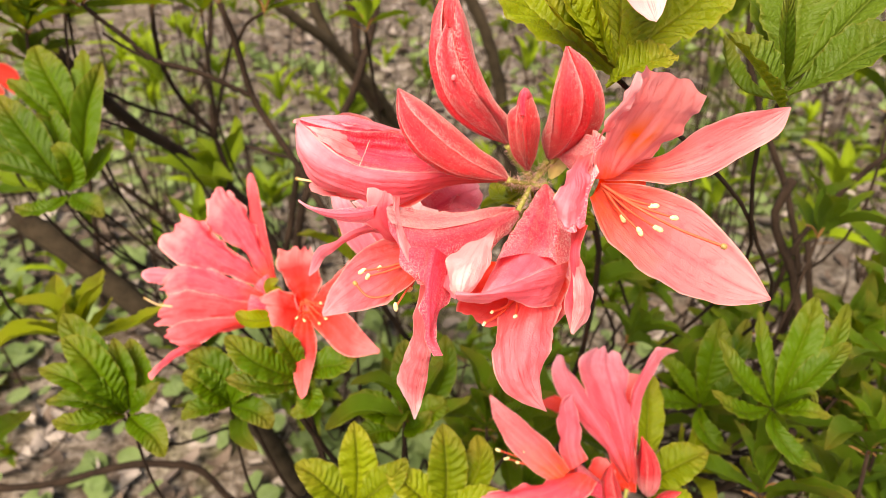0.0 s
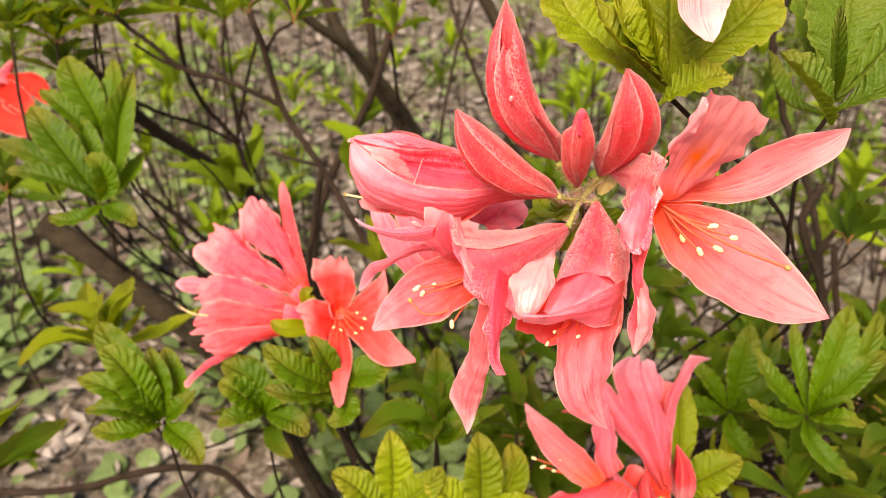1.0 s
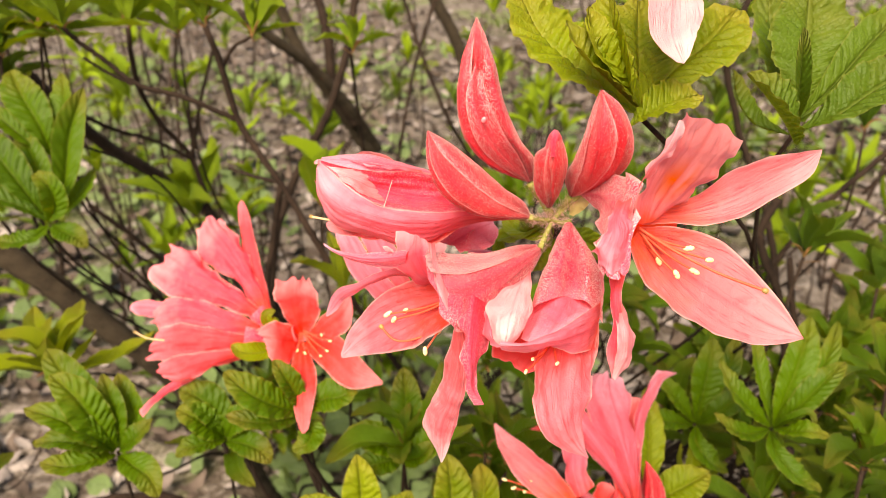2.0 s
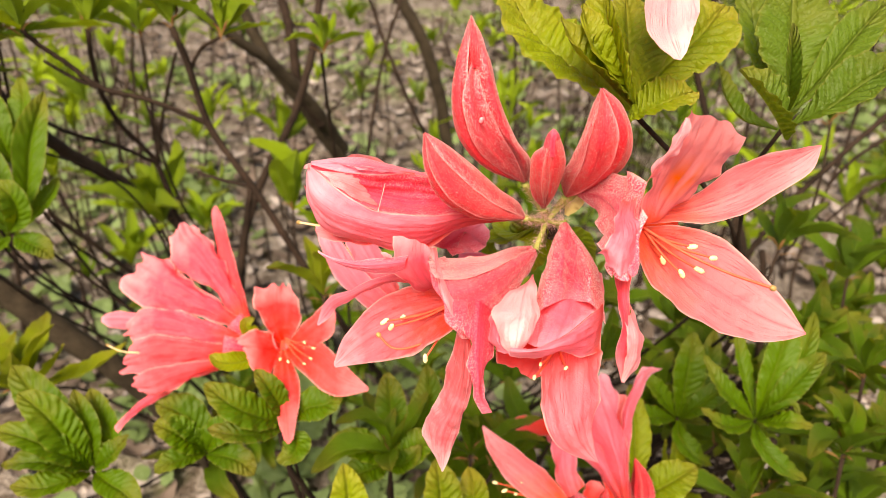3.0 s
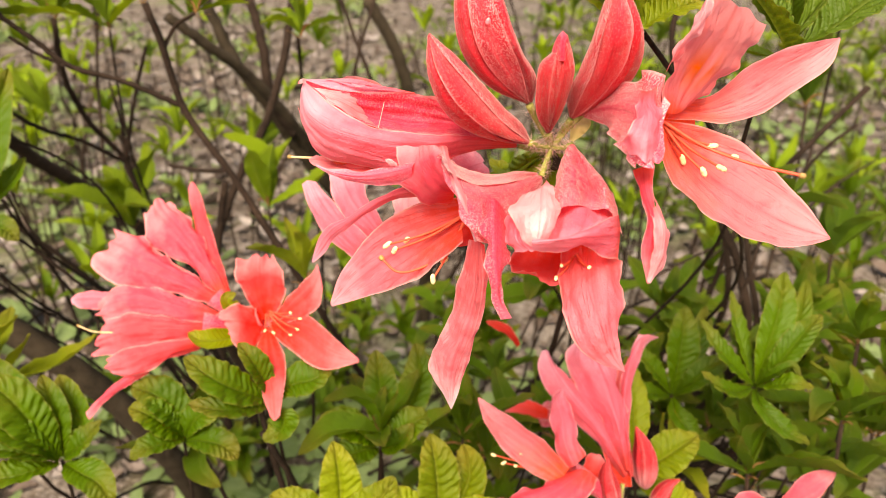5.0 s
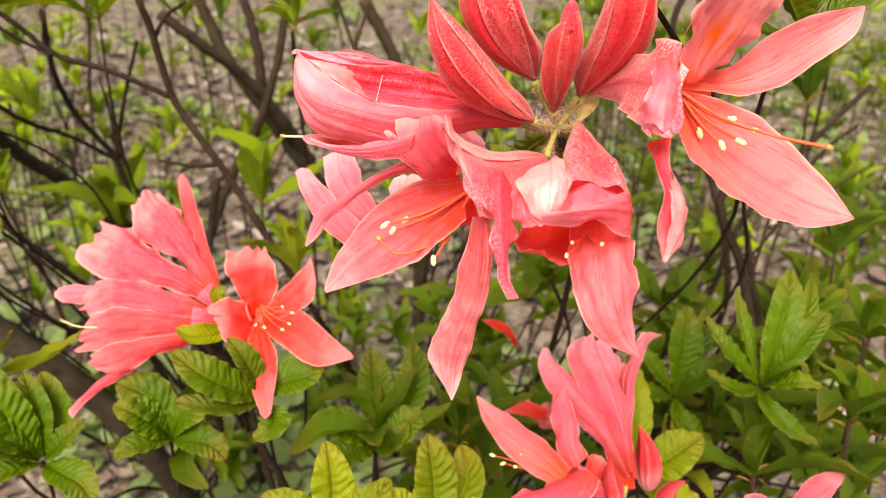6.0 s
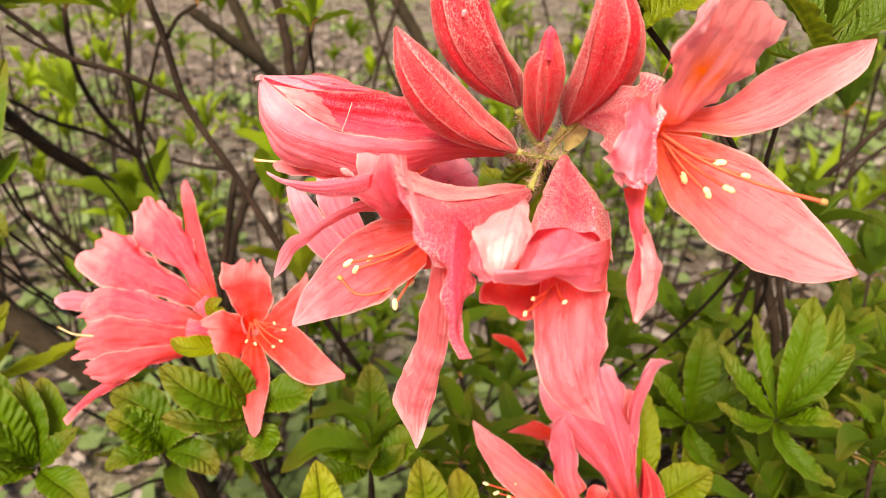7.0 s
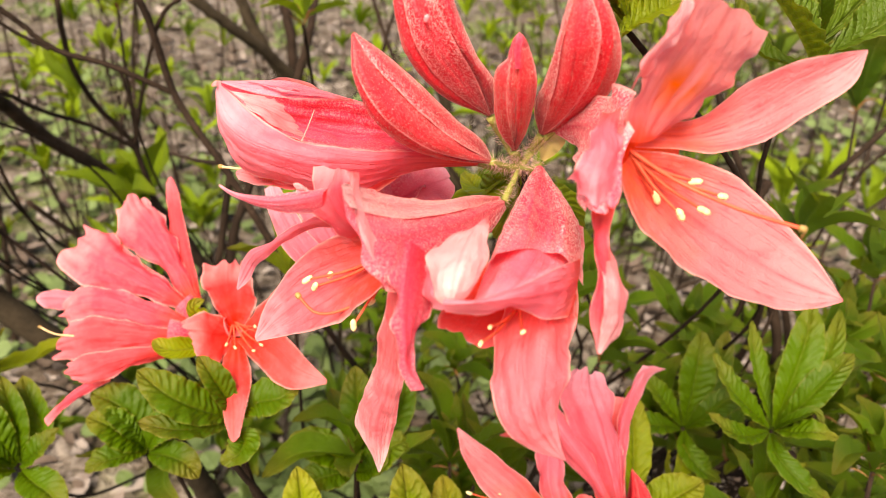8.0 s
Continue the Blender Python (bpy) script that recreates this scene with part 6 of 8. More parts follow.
folded(bloom, DEEP, [[(-0.0730, 0.3033, 0.5749), (-0.0608, 0.2993, 0.5922), (-0.0532, 0.2975, 0.6006), (-0.0480, 0.2987, 0.6075)],
    [(-0.0719, 0.3025, 0.5739), (-0.0581, 0.2947, 0.5891), (-0.0511, 0.2927, 0.5971), (-0.0471, 0.2957, 0.6048)],
    [(-0.0723, 0.3017, 0.5724), (-0.0570, 0.2898, 0.5833), (-0.0490, 0.2870, 0.5901), (-0.0458, 0.2904, 0.5983)]], frill=0.05, crumple=0.0006)
folded(bloom, DEEP, [[(-0.0727, 0.3018, 0.5745), (-0.0549, 0.2896, 0.5854), (-0.0414, 0.2744, 0.5808), (-0.0317, 0.2651, 0.5756)],
    [(-0.0728, 0.3006, 0.5725), (-0.0552, 0.2835, 0.5793), (-0.0436, 0.2710, 0.5768), (-0.0314, 0.2647, 0.5749)],
    [(-0.0745, 0.2991, 0.5717), (-0.0610, 0.2791, 0.5709), (-0.0481, 0.2670, 0.5693), (-0.0318, 0.2645, 0.5736)]], frill=0.04, crumple=0.0006)
folded(bloom, DEEP, [[(-0.0767, 0.3003, 0.5731), (-0.0798, 0.2781, 0.5651), (-0.0755, 0.2637, 0.5599), (-0.0725, 0.2550, 0.5550)],
    [(-0.0751, 0.3006, 0.5720), (-0.0721, 0.2742, 0.5680), (-0.0708, 0.2609, 0.5622), (-0.0703, 0.2529, 0.5540)],
    [(-0.0722, 0.2992, 0.5722), (-0.0650, 0.2748, 0.5668), (-0.0662, 0.2625, 0.5619), (-0.0680, 0.2546, 0.5553)]], frill=0.04, crumple=0.0006)
folded(bloom, DEEP, [[(-0.0768, 0.3034, 0.5743), (-0.0837, 0.3000, 0.5864), (-0.0913, 0.2963, 0.5884), (-0.0958, 0.2943, 0.5861)],
    [(-0.0769, 0.3025, 0.5728), (-0.0817, 0.2931, 0.5795), (-0.0859, 0.2903, 0.5836), (-0.0936, 0.2915, 0.5839)],
    [(-0.0763, 0.3008, 0.5720), (-0.0810, 0.2857, 0.5696), (-0.0849, 0.2826, 0.5712), (-0.0900, 0.2879, 0.5788)]], frill=0.06, hem=0.1, crumple=0.0006)
bloom = flower((-0.0908, 0.3088, 0.5771), "coral azalea flower turned sideways with fanned petals", [HUB2, (-0.0924, 0.3078, 0.5792), (-0.0992, 0.3114, 0.5850)], [0.0018, 0.003, 0.005], seed=8)
folded(bloom, CORAL, [[(-0.0970, 0.3173, 0.5848), (-0.1049, 0.3323, 0.5941), (-0.1112, 0.3477, 0.6063), (-0.1135, 0.3588, 0.6143), (-0.1152, 0.3663, 0.6202)],
    [(-0.0937, 0.3157, 0.5868), (-0.1018, 0.3310, 0.5984), (-0.1085, 0.3473, 0.6100), (-0.1105, 0.3575, 0.6166), (-0.1127, 0.3667, 0.6234)],
    [(-0.0917, 0.3148, 0.5837), (-0.0989, 0.3347, 0.5994), (-0.1047, 0.3510, 0.6111), (-0.1078, 0.3601, 0.6175), (-0.1108, 0.3667, 0.6219)]], frill=0.05, crumple=0.0005)
folded(bloom, PETAL, [[(-0.0974, 0.3140, 0.5793), (-0.1148, 0.3303, 0.5944), (-0.1325, 0.3410, 0.6004), (-0.1364, 0.3496, 0.6096), (-0.1351, 0.3535, 0.6143)],
    [(-0.0950, 0.3123, 0.5829), (-0.1107, 0.3288, 0.6005), (-0.1242, 0.3416, 0.6108), (-0.1296, 0.3488, 0.6156), (-0.1308, 0.3536, 0.6174)],
    [(-0.0931, 0.3130, 0.5844), (-0.1069, 0.3290, 0.6036), (-0.1166, 0.3422, 0.6135), (-0.1217, 0.3492, 0.6160), (-0.1258, 0.3557, 0.6181)],
    [(-0.0921, 0.3162, 0.5841), (-0.1027, 0.3311, 0.5984), (-0.1094, 0.3424, 0.6077), (-0.1145, 0.3488, 0.6112), (-0.1215, 0.3557, 0.6151)]], frill=0.06, waves=3.5, hem=0.16, crumple=0.0014, nv=27)
folded(bloom, CORAL, [[(-0.1002, 0.3151, 0.5805), (-0.1209, 0.3224, 0.5840), (-0.1357, 0.3305, 0.5902), (-0.1403, 0.3375, 0.5967)],
    [(-0.0963, 0.3136, 0.5828), (-0.1127, 0.3241, 0.5924), (-0.1261, 0.3332, 0.5986), (-0.1320, 0.3390, 0.6009)]], frill=0.06, crumple=0.0006, nv=11)
folded(bloom, PETAL, [[(-0.0969, 0.3124, 0.5768), (-0.1196, 0.3161, 0.5856), (-0.1394, 0.3193, 0.5884), (-0.1530, 0.3237, 0.5927), (-0.1586, 0.3291, 0.5964)],
    [(-0.0959, 0.3114, 0.5793), (-0.1171, 0.3161, 0.5919), (-0.1354, 0.3222, 0.5978), (-0.1484, 0.3309, 0.6016), (-0.1527, 0.3358, 0.6029)],
    [(-0.0945, 0.3110, 0.5809), (-0.1152, 0.3188, 0.5948), (-0.1316, 0.3283, 0.6029), (-0.1422, 0.3379, 0.6065), (-0.1490, 0.3422, 0.6063)],
    [(-0.0936, 0.3131, 0.5807), (-0.1125, 0.3232, 0.5930), (-0.1282, 0.3332, 0.6001), (-0.1351, 0.3404, 0.6045), (-0.1450, 0.3458, 0.6074)]], frill=0.06, waves=4.0, hem=0.15, crumple=0.0015, nu=36, nv=27)
bloom = flower((-0.0916, 0.3054, 0.5717), "coral azalea flower seen from behind with ruffled petals", [HUB2, (-0.0938, 0.3024, 0.5744), (-0.1046, 0.3015, 0.5767)], [0.0018, 0.003, 0.005], [], [(-0.1467, 0.3023, 0.5742), (-0.1568, 0.3047, 0.5743), (-0.1636, 0.3080, 0.5758)], None, seed=9)
folded(bloom, PETAL, [[(-0.0959, 0.3111, 0.5750), (-0.1159, 0.3141, 0.5850), (-0.1362, 0.3185, 0.5898), (-0.1498, 0.3190, 0.5876), (-0.1546, 0.3183, 0.5816)],
    [(-0.0961, 0.3072, 0.5744), (-0.1159, 0.3075, 0.5821), (-0.1368, 0.3116, 0.5860), (-0.1504, 0.3137, 0.5826), (-0.1556, 0.3152, 0.5782)],
    [(-0.0970, 0.3063, 0.5707), (-0.1170, 0.3060, 0.5735), (-0.1368, 0.3085, 0.5753), (-0.1507, 0.3089, 0.5729), (-0.1546, 0.3133, 0.5753)]], frill=0.06, waves=3.5, hem=0.15, crumple=0.0014, nu=34, nv=23)
folded(bloom, CORAL, [[(-0.0981, 0.3068, 0.5712), (-0.1202, 0.3050, 0.5789), (-0.1397, 0.3078, 0.5812), (-0.1516, 0.3094, 0.5773)],
    [(-0.0988, 0.3037, 0.5700), (-0.1209, 0.2986, 0.5761), (-0.1401, 0.3006, 0.5751), (-0.1546, 0.3025, 0.5693)],
    [(-0.1021, 0.3028, 0.5658), (-0.1232, 0.2966, 0.5685), (-0.1432, 0.2973, 0.5652), (-0.1573, 0.3000, 0.5627)]], frill=0.06, waves=3.5, hem=0.16, crumple=0.0014, nu=34, nv=23)
folded(bloom, CORAL, [[(-0.1018, 0.3029, 0.5680), (-0.1226, 0.2959, 0.5713), (-0.1422, 0.2956, 0.5685), (-0.1506, 0.2963, 0.5638)],
    [(-0.1045, 0.2998, 0.5662), (-0.1221, 0.2908, 0.5689), (-0.1391, 0.2900, 0.5639), (-0.1492, 0.2924, 0.5597)],
    [(-0.1086, 0.2991, 0.5623), (-0.1211, 0.2912, 0.5640), (-0.1344, 0.2884, 0.5584), (-0.1462, 0.2918, 0.5576)]], frill=0.06, hem=0.13, crumple=0.0012)
folded(bloom, PETAL, [[(-0.1309, 0.2947, 0.5618), (-0.1450, 0.2919, 0.5540), (-0.1557, 0.2884, 0.5460), (-0.1617, 0.2858, 0.5406)],
    [(-0.1299, 0.2916, 0.5608), (-0.1433, 0.2891, 0.5537), (-0.1543, 0.2870, 0.5460), (-0.1612, 0.2847, 0.5389)],
    [(-0.1312, 0.2915, 0.5564), (-0.1435, 0.2894, 0.5504), (-0.1530, 0.2870, 0.5444), (-0.1601, 0.2842, 0.5373)]], frill=0.04, crumple=0.0004)
folded(bloom, BLUSH, [[(-0.1457, 0.3207, 0.5835), (-0.1564, 0.3232, 0.5854), (-0.1652, 0.3240, 0.5847), (-0.1700, 0.3240, 0.5818)],
    [(-0.1453, 0.3175, 0.5822), (-0.1557, 0.3191, 0.5836), (-0.1648, 0.3211, 0.5829), (-0.1701, 0.3234, 0.5808)],
    [(-0.1461, 0.3169, 0.5772), (-0.1569, 0.3185, 0.5776), (-0.1656, 0.3201, 0.5782), (-0.1699, 0.3226, 0.5795)]], frill=0.05, crumple=0.0004, nu=18, nv=13)
leaf_bit = thing("leaf_shoot", HUB2, "small lime leaves at the base of coral flowers", "leaves", "azalea leaf shoots")
for ctrl, w in (([(-0.0886, 0.3056, 0.5683), (-0.0906, 0.3025, 0.5821), (-0.0923, 0.3037, 0.5878), (-0.0882, 0.3070, 0.5893)], 0.009), ([(-0.0861, 0.3032, 0.5682), (-0.0963, 0.2951, 0.5703), (-0.1056, 0.2939, 0.5721), (-0.1114, 0.2975, 0.5741)], 0.011)):
    part("leaf", blade("leaf", LEAF_NEAR, ctrl, (0.20, -0.55, 0.81), w, HUB2, start=0.2, sharp=1.6, fold=0.2), leaf_bit)
branch([HUB2, (-0.0848, 0.3085, 0.5578), (-0.0832, 0.2998, 0.5249), (-0.0793, 0.2986, 0.4853)], 0.0016, 0.0022, "brown flowering shoot", foot=(0.03, 0.4), seed=42)

# ---- the cluster at the foot of the view ----
HUB3 = np.array((0.0908, 0.2256, 0.5006))
bloom = flower((0.0837, 0.2323, 0.5113), "coral azalea flower opening to one side", [HUB3, (0.0768, 0.2307, 0.5143), (0.0616, 0.2317, 0.5236)], [0.002, 0.004, 0.008], [((0.0655, 0.2347, 0.5227), (0.0308, 0.2304, 0.5366)), ((0.0655, 0.2347, 0.5227), (0.0360, 0.2287, 0.5357)), ((0.0655, 0.2350, 0.5232), (0.0403, 0.2329, 0.5387)), ((0.0655, 0.2353, 0.5237), (0.0268, 0.2340, 0.5385))], seed=21)
folded(bloom, SUNNY, [[(0.0614, 0.2276, 0.5319), (0.0562, 0.2336, 0.5369), (0.0436, 0.2427, 0.5451), (0.0320, 0.2502, 0.5508), (0.0238, 0.2559, 0.5542)],
    [(0.0575, 0.2235, 0.5315), (0.0458, 0.2306, 0.5405), (0.0348, 0.2391, 0.5461), (0.0266, 0.2472, 0.5498), (0.0235, 0.2557, 0.5537)],
    [(0.0539, 0.2229, 0.5269), (0.0408, 0.2286, 0.5331), (0.0321, 0.2365, 0.5383), (0.0256, 0.2463, 0.5457), (0.0232, 0.2553, 0.5530)]], frill=0.03, crumple=0.0005)
folded(bloom, BLUSH, [[(0.0608, 0.2292, 0.5303), (0.0573, 0.2369, 0.5370), (0.0571, 0.2455, 0.5443), (0.0588, 0.2533, 0.5508), (0.0669, 0.2581, 0.5560)],
    [(0.0630, 0.2257, 0.5353), (0.0604, 0.2324, 0.5425), (0.0611, 0.2408, 0.5497), (0.0609, 0.2498, 0.5535), (0.0669, 0.2581, 0.5560)],
    [(0.0703, 0.2305, 0.5360), (0.0669, 0.2356, 0.5421), (0.0676, 0.2421, 0.5478), (0.0656, 0.2506, 0.5523), (0.0671, 0.2580, 0.5558)]], frill=0.06, crumple=0.0006)
folded(bloom, PETAL, [[(0.0601, 0.2296, 0.5266), (0.0490, 0.2241, 0.5276), (0.0331, 0.2215, 0.5259), (0.0177, 0.2194, 0.5231)],
    [(0.0659, 0.2229, 0.5353), (0.0526, 0.2169, 0.5324), (0.0372, 0.2142, 0.5286), (0.0204, 0.2149, 0.5243)],
    [(0.0748, 0.2245, 0.5263), (0.0656, 0.2145, 0.5239), (0.0546, 0.2109, 0.5199), (0.0372, 0.2112, 0.5189)]], frill=0.05, hem=0.05, crumple=0.0006)
petal(bloom, [(0.0684, 0.2278, 0.5135), (0.0598, 0.2166, 0.5087), (0.0528, 0.2096, 0.5032)], (0.00, -0.73, 0.69), 0.02, PETAL, S(start=0.5))
petal(bloom, [(0.0767, 0.2350, 0.5119), (0.0809, 0.2406, 0.5170), (0.0838, 0.2455, 0.5192)], (0.00, -0.73, 0.69), 0.014, DEEP, S(start=0.6, ruffle=0.06))
bloom = flower((0.0906, 0.2363, 0.5139), "coral azalea flower standing up, seen from its back", None, None, [], None, [HUB3, (0.0915, 0.2284, 0.5032), (0.0933, 0.2339, 0.5101)], seed=22)
folded(bloom, BLUSH, [[(0.0943, 0.2359, 0.5115), (0.0780, 0.2456, 0.5324), (0.0656, 0.2540, 0.5437), (0.0569, 0.2634, 0.5539), (0.0552, 0.2683, 0.5603), (0.0586, 0.2728, 0.5653)],
    [(0.0934, 0.2329, 0.5163), (0.0784, 0.2415, 0.5420), (0.0668, 0.2520, 0.5553), (0.0620, 0.2619, 0.5612), (0.0604, 0.2726, 0.5656)],
    [(0.0949, 0.2339, 0.5165), (0.0839, 0.2445, 0.5409), (0.0743, 0.2553, 0.5532), (0.0685, 0.2614, 0.5583), (0.0631, 0.2665, 0.5616), (0.0620, 0.2729, 0.5646)]], frill=0.04, crumple=0.0006)
folded(bloom, BLUSH, [[(0.0933, 0.2342, 0.5164), (0.0818, 0.2464, 0.5416), (0.0712, 0.2565, 0.5545), (0.0683, 0.2641, 0.5612), (0.0707, 0.2696, 0.5678), (0.0762, 0.2728, 0.5713)],
    [(0.0925, 0.2306, 0.5224), (0.0836, 0.2388, 0.5515), (0.0774, 0.2494, 0.5668), (0.0762, 0.2588, 0.5710), (0.0798, 0.2685, 0.5730)],
    [(0.0937, 0.2311, 0.5216), (0.0881, 0.2392, 0.5496), (0.0853, 0.2499, 0.5640), (0.0843, 0.2584, 0.5689), (0.0848, 0.2682, 0.5721)],
    [(0.0958, 0.2335, 0.5182), (0.0937, 0.2431, 0.5438), (0.0922, 0.2525, 0.5563), (0.0918, 0.2608, 0.5631), (0.0890, 0.2689, 0.5686)]], frill=0.05, hem=0.08, crumple=0.0008, nv=27)
folded(bloom, BLUSH, [[(0.0953, 0.2348, 0.5162), (0.0928, 0.2433, 0.5396), (0.0937, 0.2539, 0.5509), (0.0999, 0.2652, 0.5590), (0.1105, 0.2777, 0.5666)],
    [(0.0947, 0.2305, 0.5186), (0.0919, 0.2391, 0.5442), (0.0938, 0.2502, 0.5547), (0.1007, 0.2618, 0.5615), (0.1127, 0.2748, 0.5684), (0.1219, 0.2786, 0.5636)],
    [(0.0984, 0.2333, 0.5144), (0.0957, 0.2429, 0.5397), (0.0988, 0.2520, 0.5492), (0.1052, 0.2630, 0.5567), (0.1120, 0.2725, 0.5616), (0.1223, 0.2790, 0.5623)]], frill=0.04, crumple=0.0006)
petal(bloom, ([(0.0898, 0.2346, 0.5075), (0.0812, 0.2481, 0.5328), (0.0735, 0.2620, 0.5474), (0.0731, 0.2734, 0.5543)], [(0.0988, 0.2342, 0.5068), (0.0989, 0.2473, 0.5316), (0.1004, 0.2608, 0.5456), (0.1029, 0.2722, 0.5525)]), (0.00, 0.90, -0.44), 0.2, DEEP, S(crumple=0.012, ruffle=0.03))
bud((0.1033, 0.2309, 0.5146), [(0.1029, 0.2293, 0.5102), (0.1028, 0.2326, 0.5211), (0.1014, 0.2365, 0.5312), (0.0977, 0.2404, 0.5413)], 0.0056, "crimson azalea bud beside open flowers", turn=1.0, mat=BUDDARK, seed=23)
bud((0.0838, 0.2262, 0.5110), [(0.0869, 0.2246, 0.5045), (0.0833, 0.2270, 0.5160), (0.0821, 0.2299, 0.5225), (0.0833, 0.2341, 0.5292)], 0.005, "short crimson azalea bud", turn=0.3, mat=BUDDARK, seed=24)
bud((0.1054, 0.2188, 0.5085), [(0.1032, 0.2188, 0.5048), (0.1068, 0.2208, 0.5137), (0.1106, 0.2220, 0.5194), (0.1160, 0.2225, 0.5219)], 0.004, "small crimson azalea bud low down", turn=0.3, mat=BUDDARK, seed=25)
branch([HUB3, (0.0967, 0.2281, 0.4669), (0.1037, 0.2307, 0.4144)], 0.0018, 0.0022, "brown flowering shoot", foot=(0.0, 0.4), seed=43)
bloom = flower((0.1610, 0.2097, 0.4940), "coral azalea flower low beside the leaves", [(0.1608, 0.2107, 0.4768), (0.1642, 0.2128, 0.4896), (0.1659, 0.2135, 0.5001)], [0.002, 0.004, 0.008], [], None, [(0.1713, 0.2172, 0.4306), (0.1662, 0.2142, 0.4541), (0.1608, 0.2107, 0.4768)], seed=26)
petal(bloom, [(0.1659, 0.2135, 0.5001), (0.1767, 0.2156, 0.5110), (0.1948, 0.2186, 0.5196)], (0.00, -0.66, 0.75), 0.012, PETAL, S(start=0.5, sharp=1.6))
petal(bloom, [(0.1631, 0.2137, 0.5003), (0.1510, 0.2130, 0.5068), (0.1361, 0.2118, 0.5086)], (0.00, -0.66, 0.75), 0.016, PETAL, S(start=0.5))
petal(bloom, [(0.1671, 0.2121, 0.4978), (0.1752, 0.2063, 0.4961), (0.1874, 0.2016, 0.4923)], (0.00, -0.66, 0.75), 0.016, PETAL, S(start=0.5))
bloom = flower((0.0803, 0.3194, 0.4808), "coral azalea flower half hidden among leaves", [(0.0975, 0.3246, 0.4702), (0.0838, 0.3187, 0.4797)], [0.002, 0.004, 0.008], [], None, [(0.1141, 0.3308, 0.4424), (0.1057, 0.3278, 0.4565), (0.0975, 0.3246, 0.4702)], seed=27)
petal(bloom, [(0.0838, 0.3187, 0.4797), (0.0690, 0.3189, 0.4858), (0.0532, 0.3200, 0.4875)], (0.00, -0.56, 0.83), 0.012, DEEP, S(start=0.5))
petal(bloom, [(0.0696, 0.3451, 0.5134), (0.0628, 0.3490, 0.5225), (0.0497, 0.3543, 0.5278)], (0.31, -0.68, 0.67), 0.0065, SHADED_RED, S(start=0.5))
bloom = flower((-0.3649, 0.4914, 0.6240), "red azalea flower, darkened as in shade, beside green leaves", [(-0.3457, 0.5191, 0.6494), (-0.3490, 0.5074, 0.6402), (-0.3479, 0.4981, 0.6346)], [0.002, 0.005, 0.010], [], None, [(-0.3385, 0.5635, 0.6450), (-0.3449, 0.5436, 0.6509), (-0.3457, 0.5191, 0.6494)], seed=28)
petal(bloom, [(-0.3479, 0.5003, 0.6382), (-0.3290, 0.4851, 0.6327), (-0.3136, 0.4737, 0.6240)], (0.00, -0.79, 0.61), 0.02, SHADED_RED, S(start=0.5, ruffle=0.06))
petal(bloom, [(-0.3521, 0.4981, 0.6347), (-0.3415, 0.4796, 0.6240), (-0.3096, 0.4666, 0.6126)], (0.00, -0.79, 0.61), 0.02, SHADED_RED, S(start=0.5, ruffle=0.06))
petal(bloom, [(-0.3436, 0.5025, 0.6417), (-0.3195, 0.4953, 0.6397), (-0.3021, 0.4828, 0.6291)], (0.00, -0.79, 0.61), 0.016, SHADED_RED, S(start=0.5, ruffle=0.06))
petal(bloom, [(-0.3563, 0.4981, 0.6347), (-0.3704, 0.4863, 0.6346), (-0.3837, 0.4702, 0.6279)], (0.00, -0.79, 0.61), 0.024, SHADED_RED, S(start=0.5, ruffle=0.06))
petal(bloom, [(-0.3564, 0.4959, 0.6311), (-0.3622, 0.4753, 0.6171), (-0.3595, 0.4552, 0.6038)], (0.00, -0.79, 0.61), 0.024, SHADED_RED, S(start=0.5, ruffle=0.06))


# ---- leaves ----
def leaf(shoot, ctrl, face, width, fold):
    """One leaf of a shoot placed by hand."""
    base, mat, i = GROWN[shoot.name]
    GROWN[shoot.name] = (base, mat, i + 1)
    return part("leaf", blade("leaf", mat, ctrl, face, width, base, start=0.12, peak=0.56, sharp=1.85, cup=0.05, ruffle=0.04, waves=6.5, fold=fold, quilt=0.085, nu=64, nv=19, seed=i), shoot)


def leaf_shoot(base, label, stem, mat=None, group="azalea leaf shoots", seed=0, rooted=True):
    """A shoot whose leaves are placed one by one: curve, facing, width, fold."""
    ob = thing("leaf_shoot", base, label, "leaves", group)
    end = np.asarray(stem[-1], float)
    root = np.array((end[0] * 0.95, end[1] + (0.38 if end[2] > 0.55 else 0.10), -0.01))
    way = stem if not rooted else [*stem, 0.5 * (end + root) + np.array((0, 0.02, 0)), root]
    part("stem", pipe("stem", BARK, way, [0.0008, 0.001, 0.0014, 0.0018, 0.0024], base, 34, 8, knots=0.08), ob)
    GROWN[ob.name] = (base, mat or LEAF_NEAR, seed)
    return ob


shoot = leaf_shoot((0.0515, 0.2023, 0.7332), "lime-green quilted azalea leaves in a whorl", [(0.0520, 0.2036, 0.7334), (0.0558, 0.2044, 0.7233), (0.0696, 0.2126, 0.7176), (0.0962, 0.2278, 0.6928), (0.1269, 0.2543, 0.6597)], seed=100)
leaf(shoot, [(0.0523, 0.2079, 0.7326), (0.0384, 0.2137, 0.7419), (0.0255, 0.2242, 0.7511), (0.0173, 0.2398, 0.7648)], (0.25, -0.49, 0.84), 0.026, 0.10)
leaf(shoot, [(0.0521, 0.2068, 0.7347), (0.0392, 0.2021, 0.7461), (0.0308, 0.2020, 0.7534), (0.0279, 0.2087, 0.7603)], (0.41, -0.48, 0.78), 0.0125, 0.35)
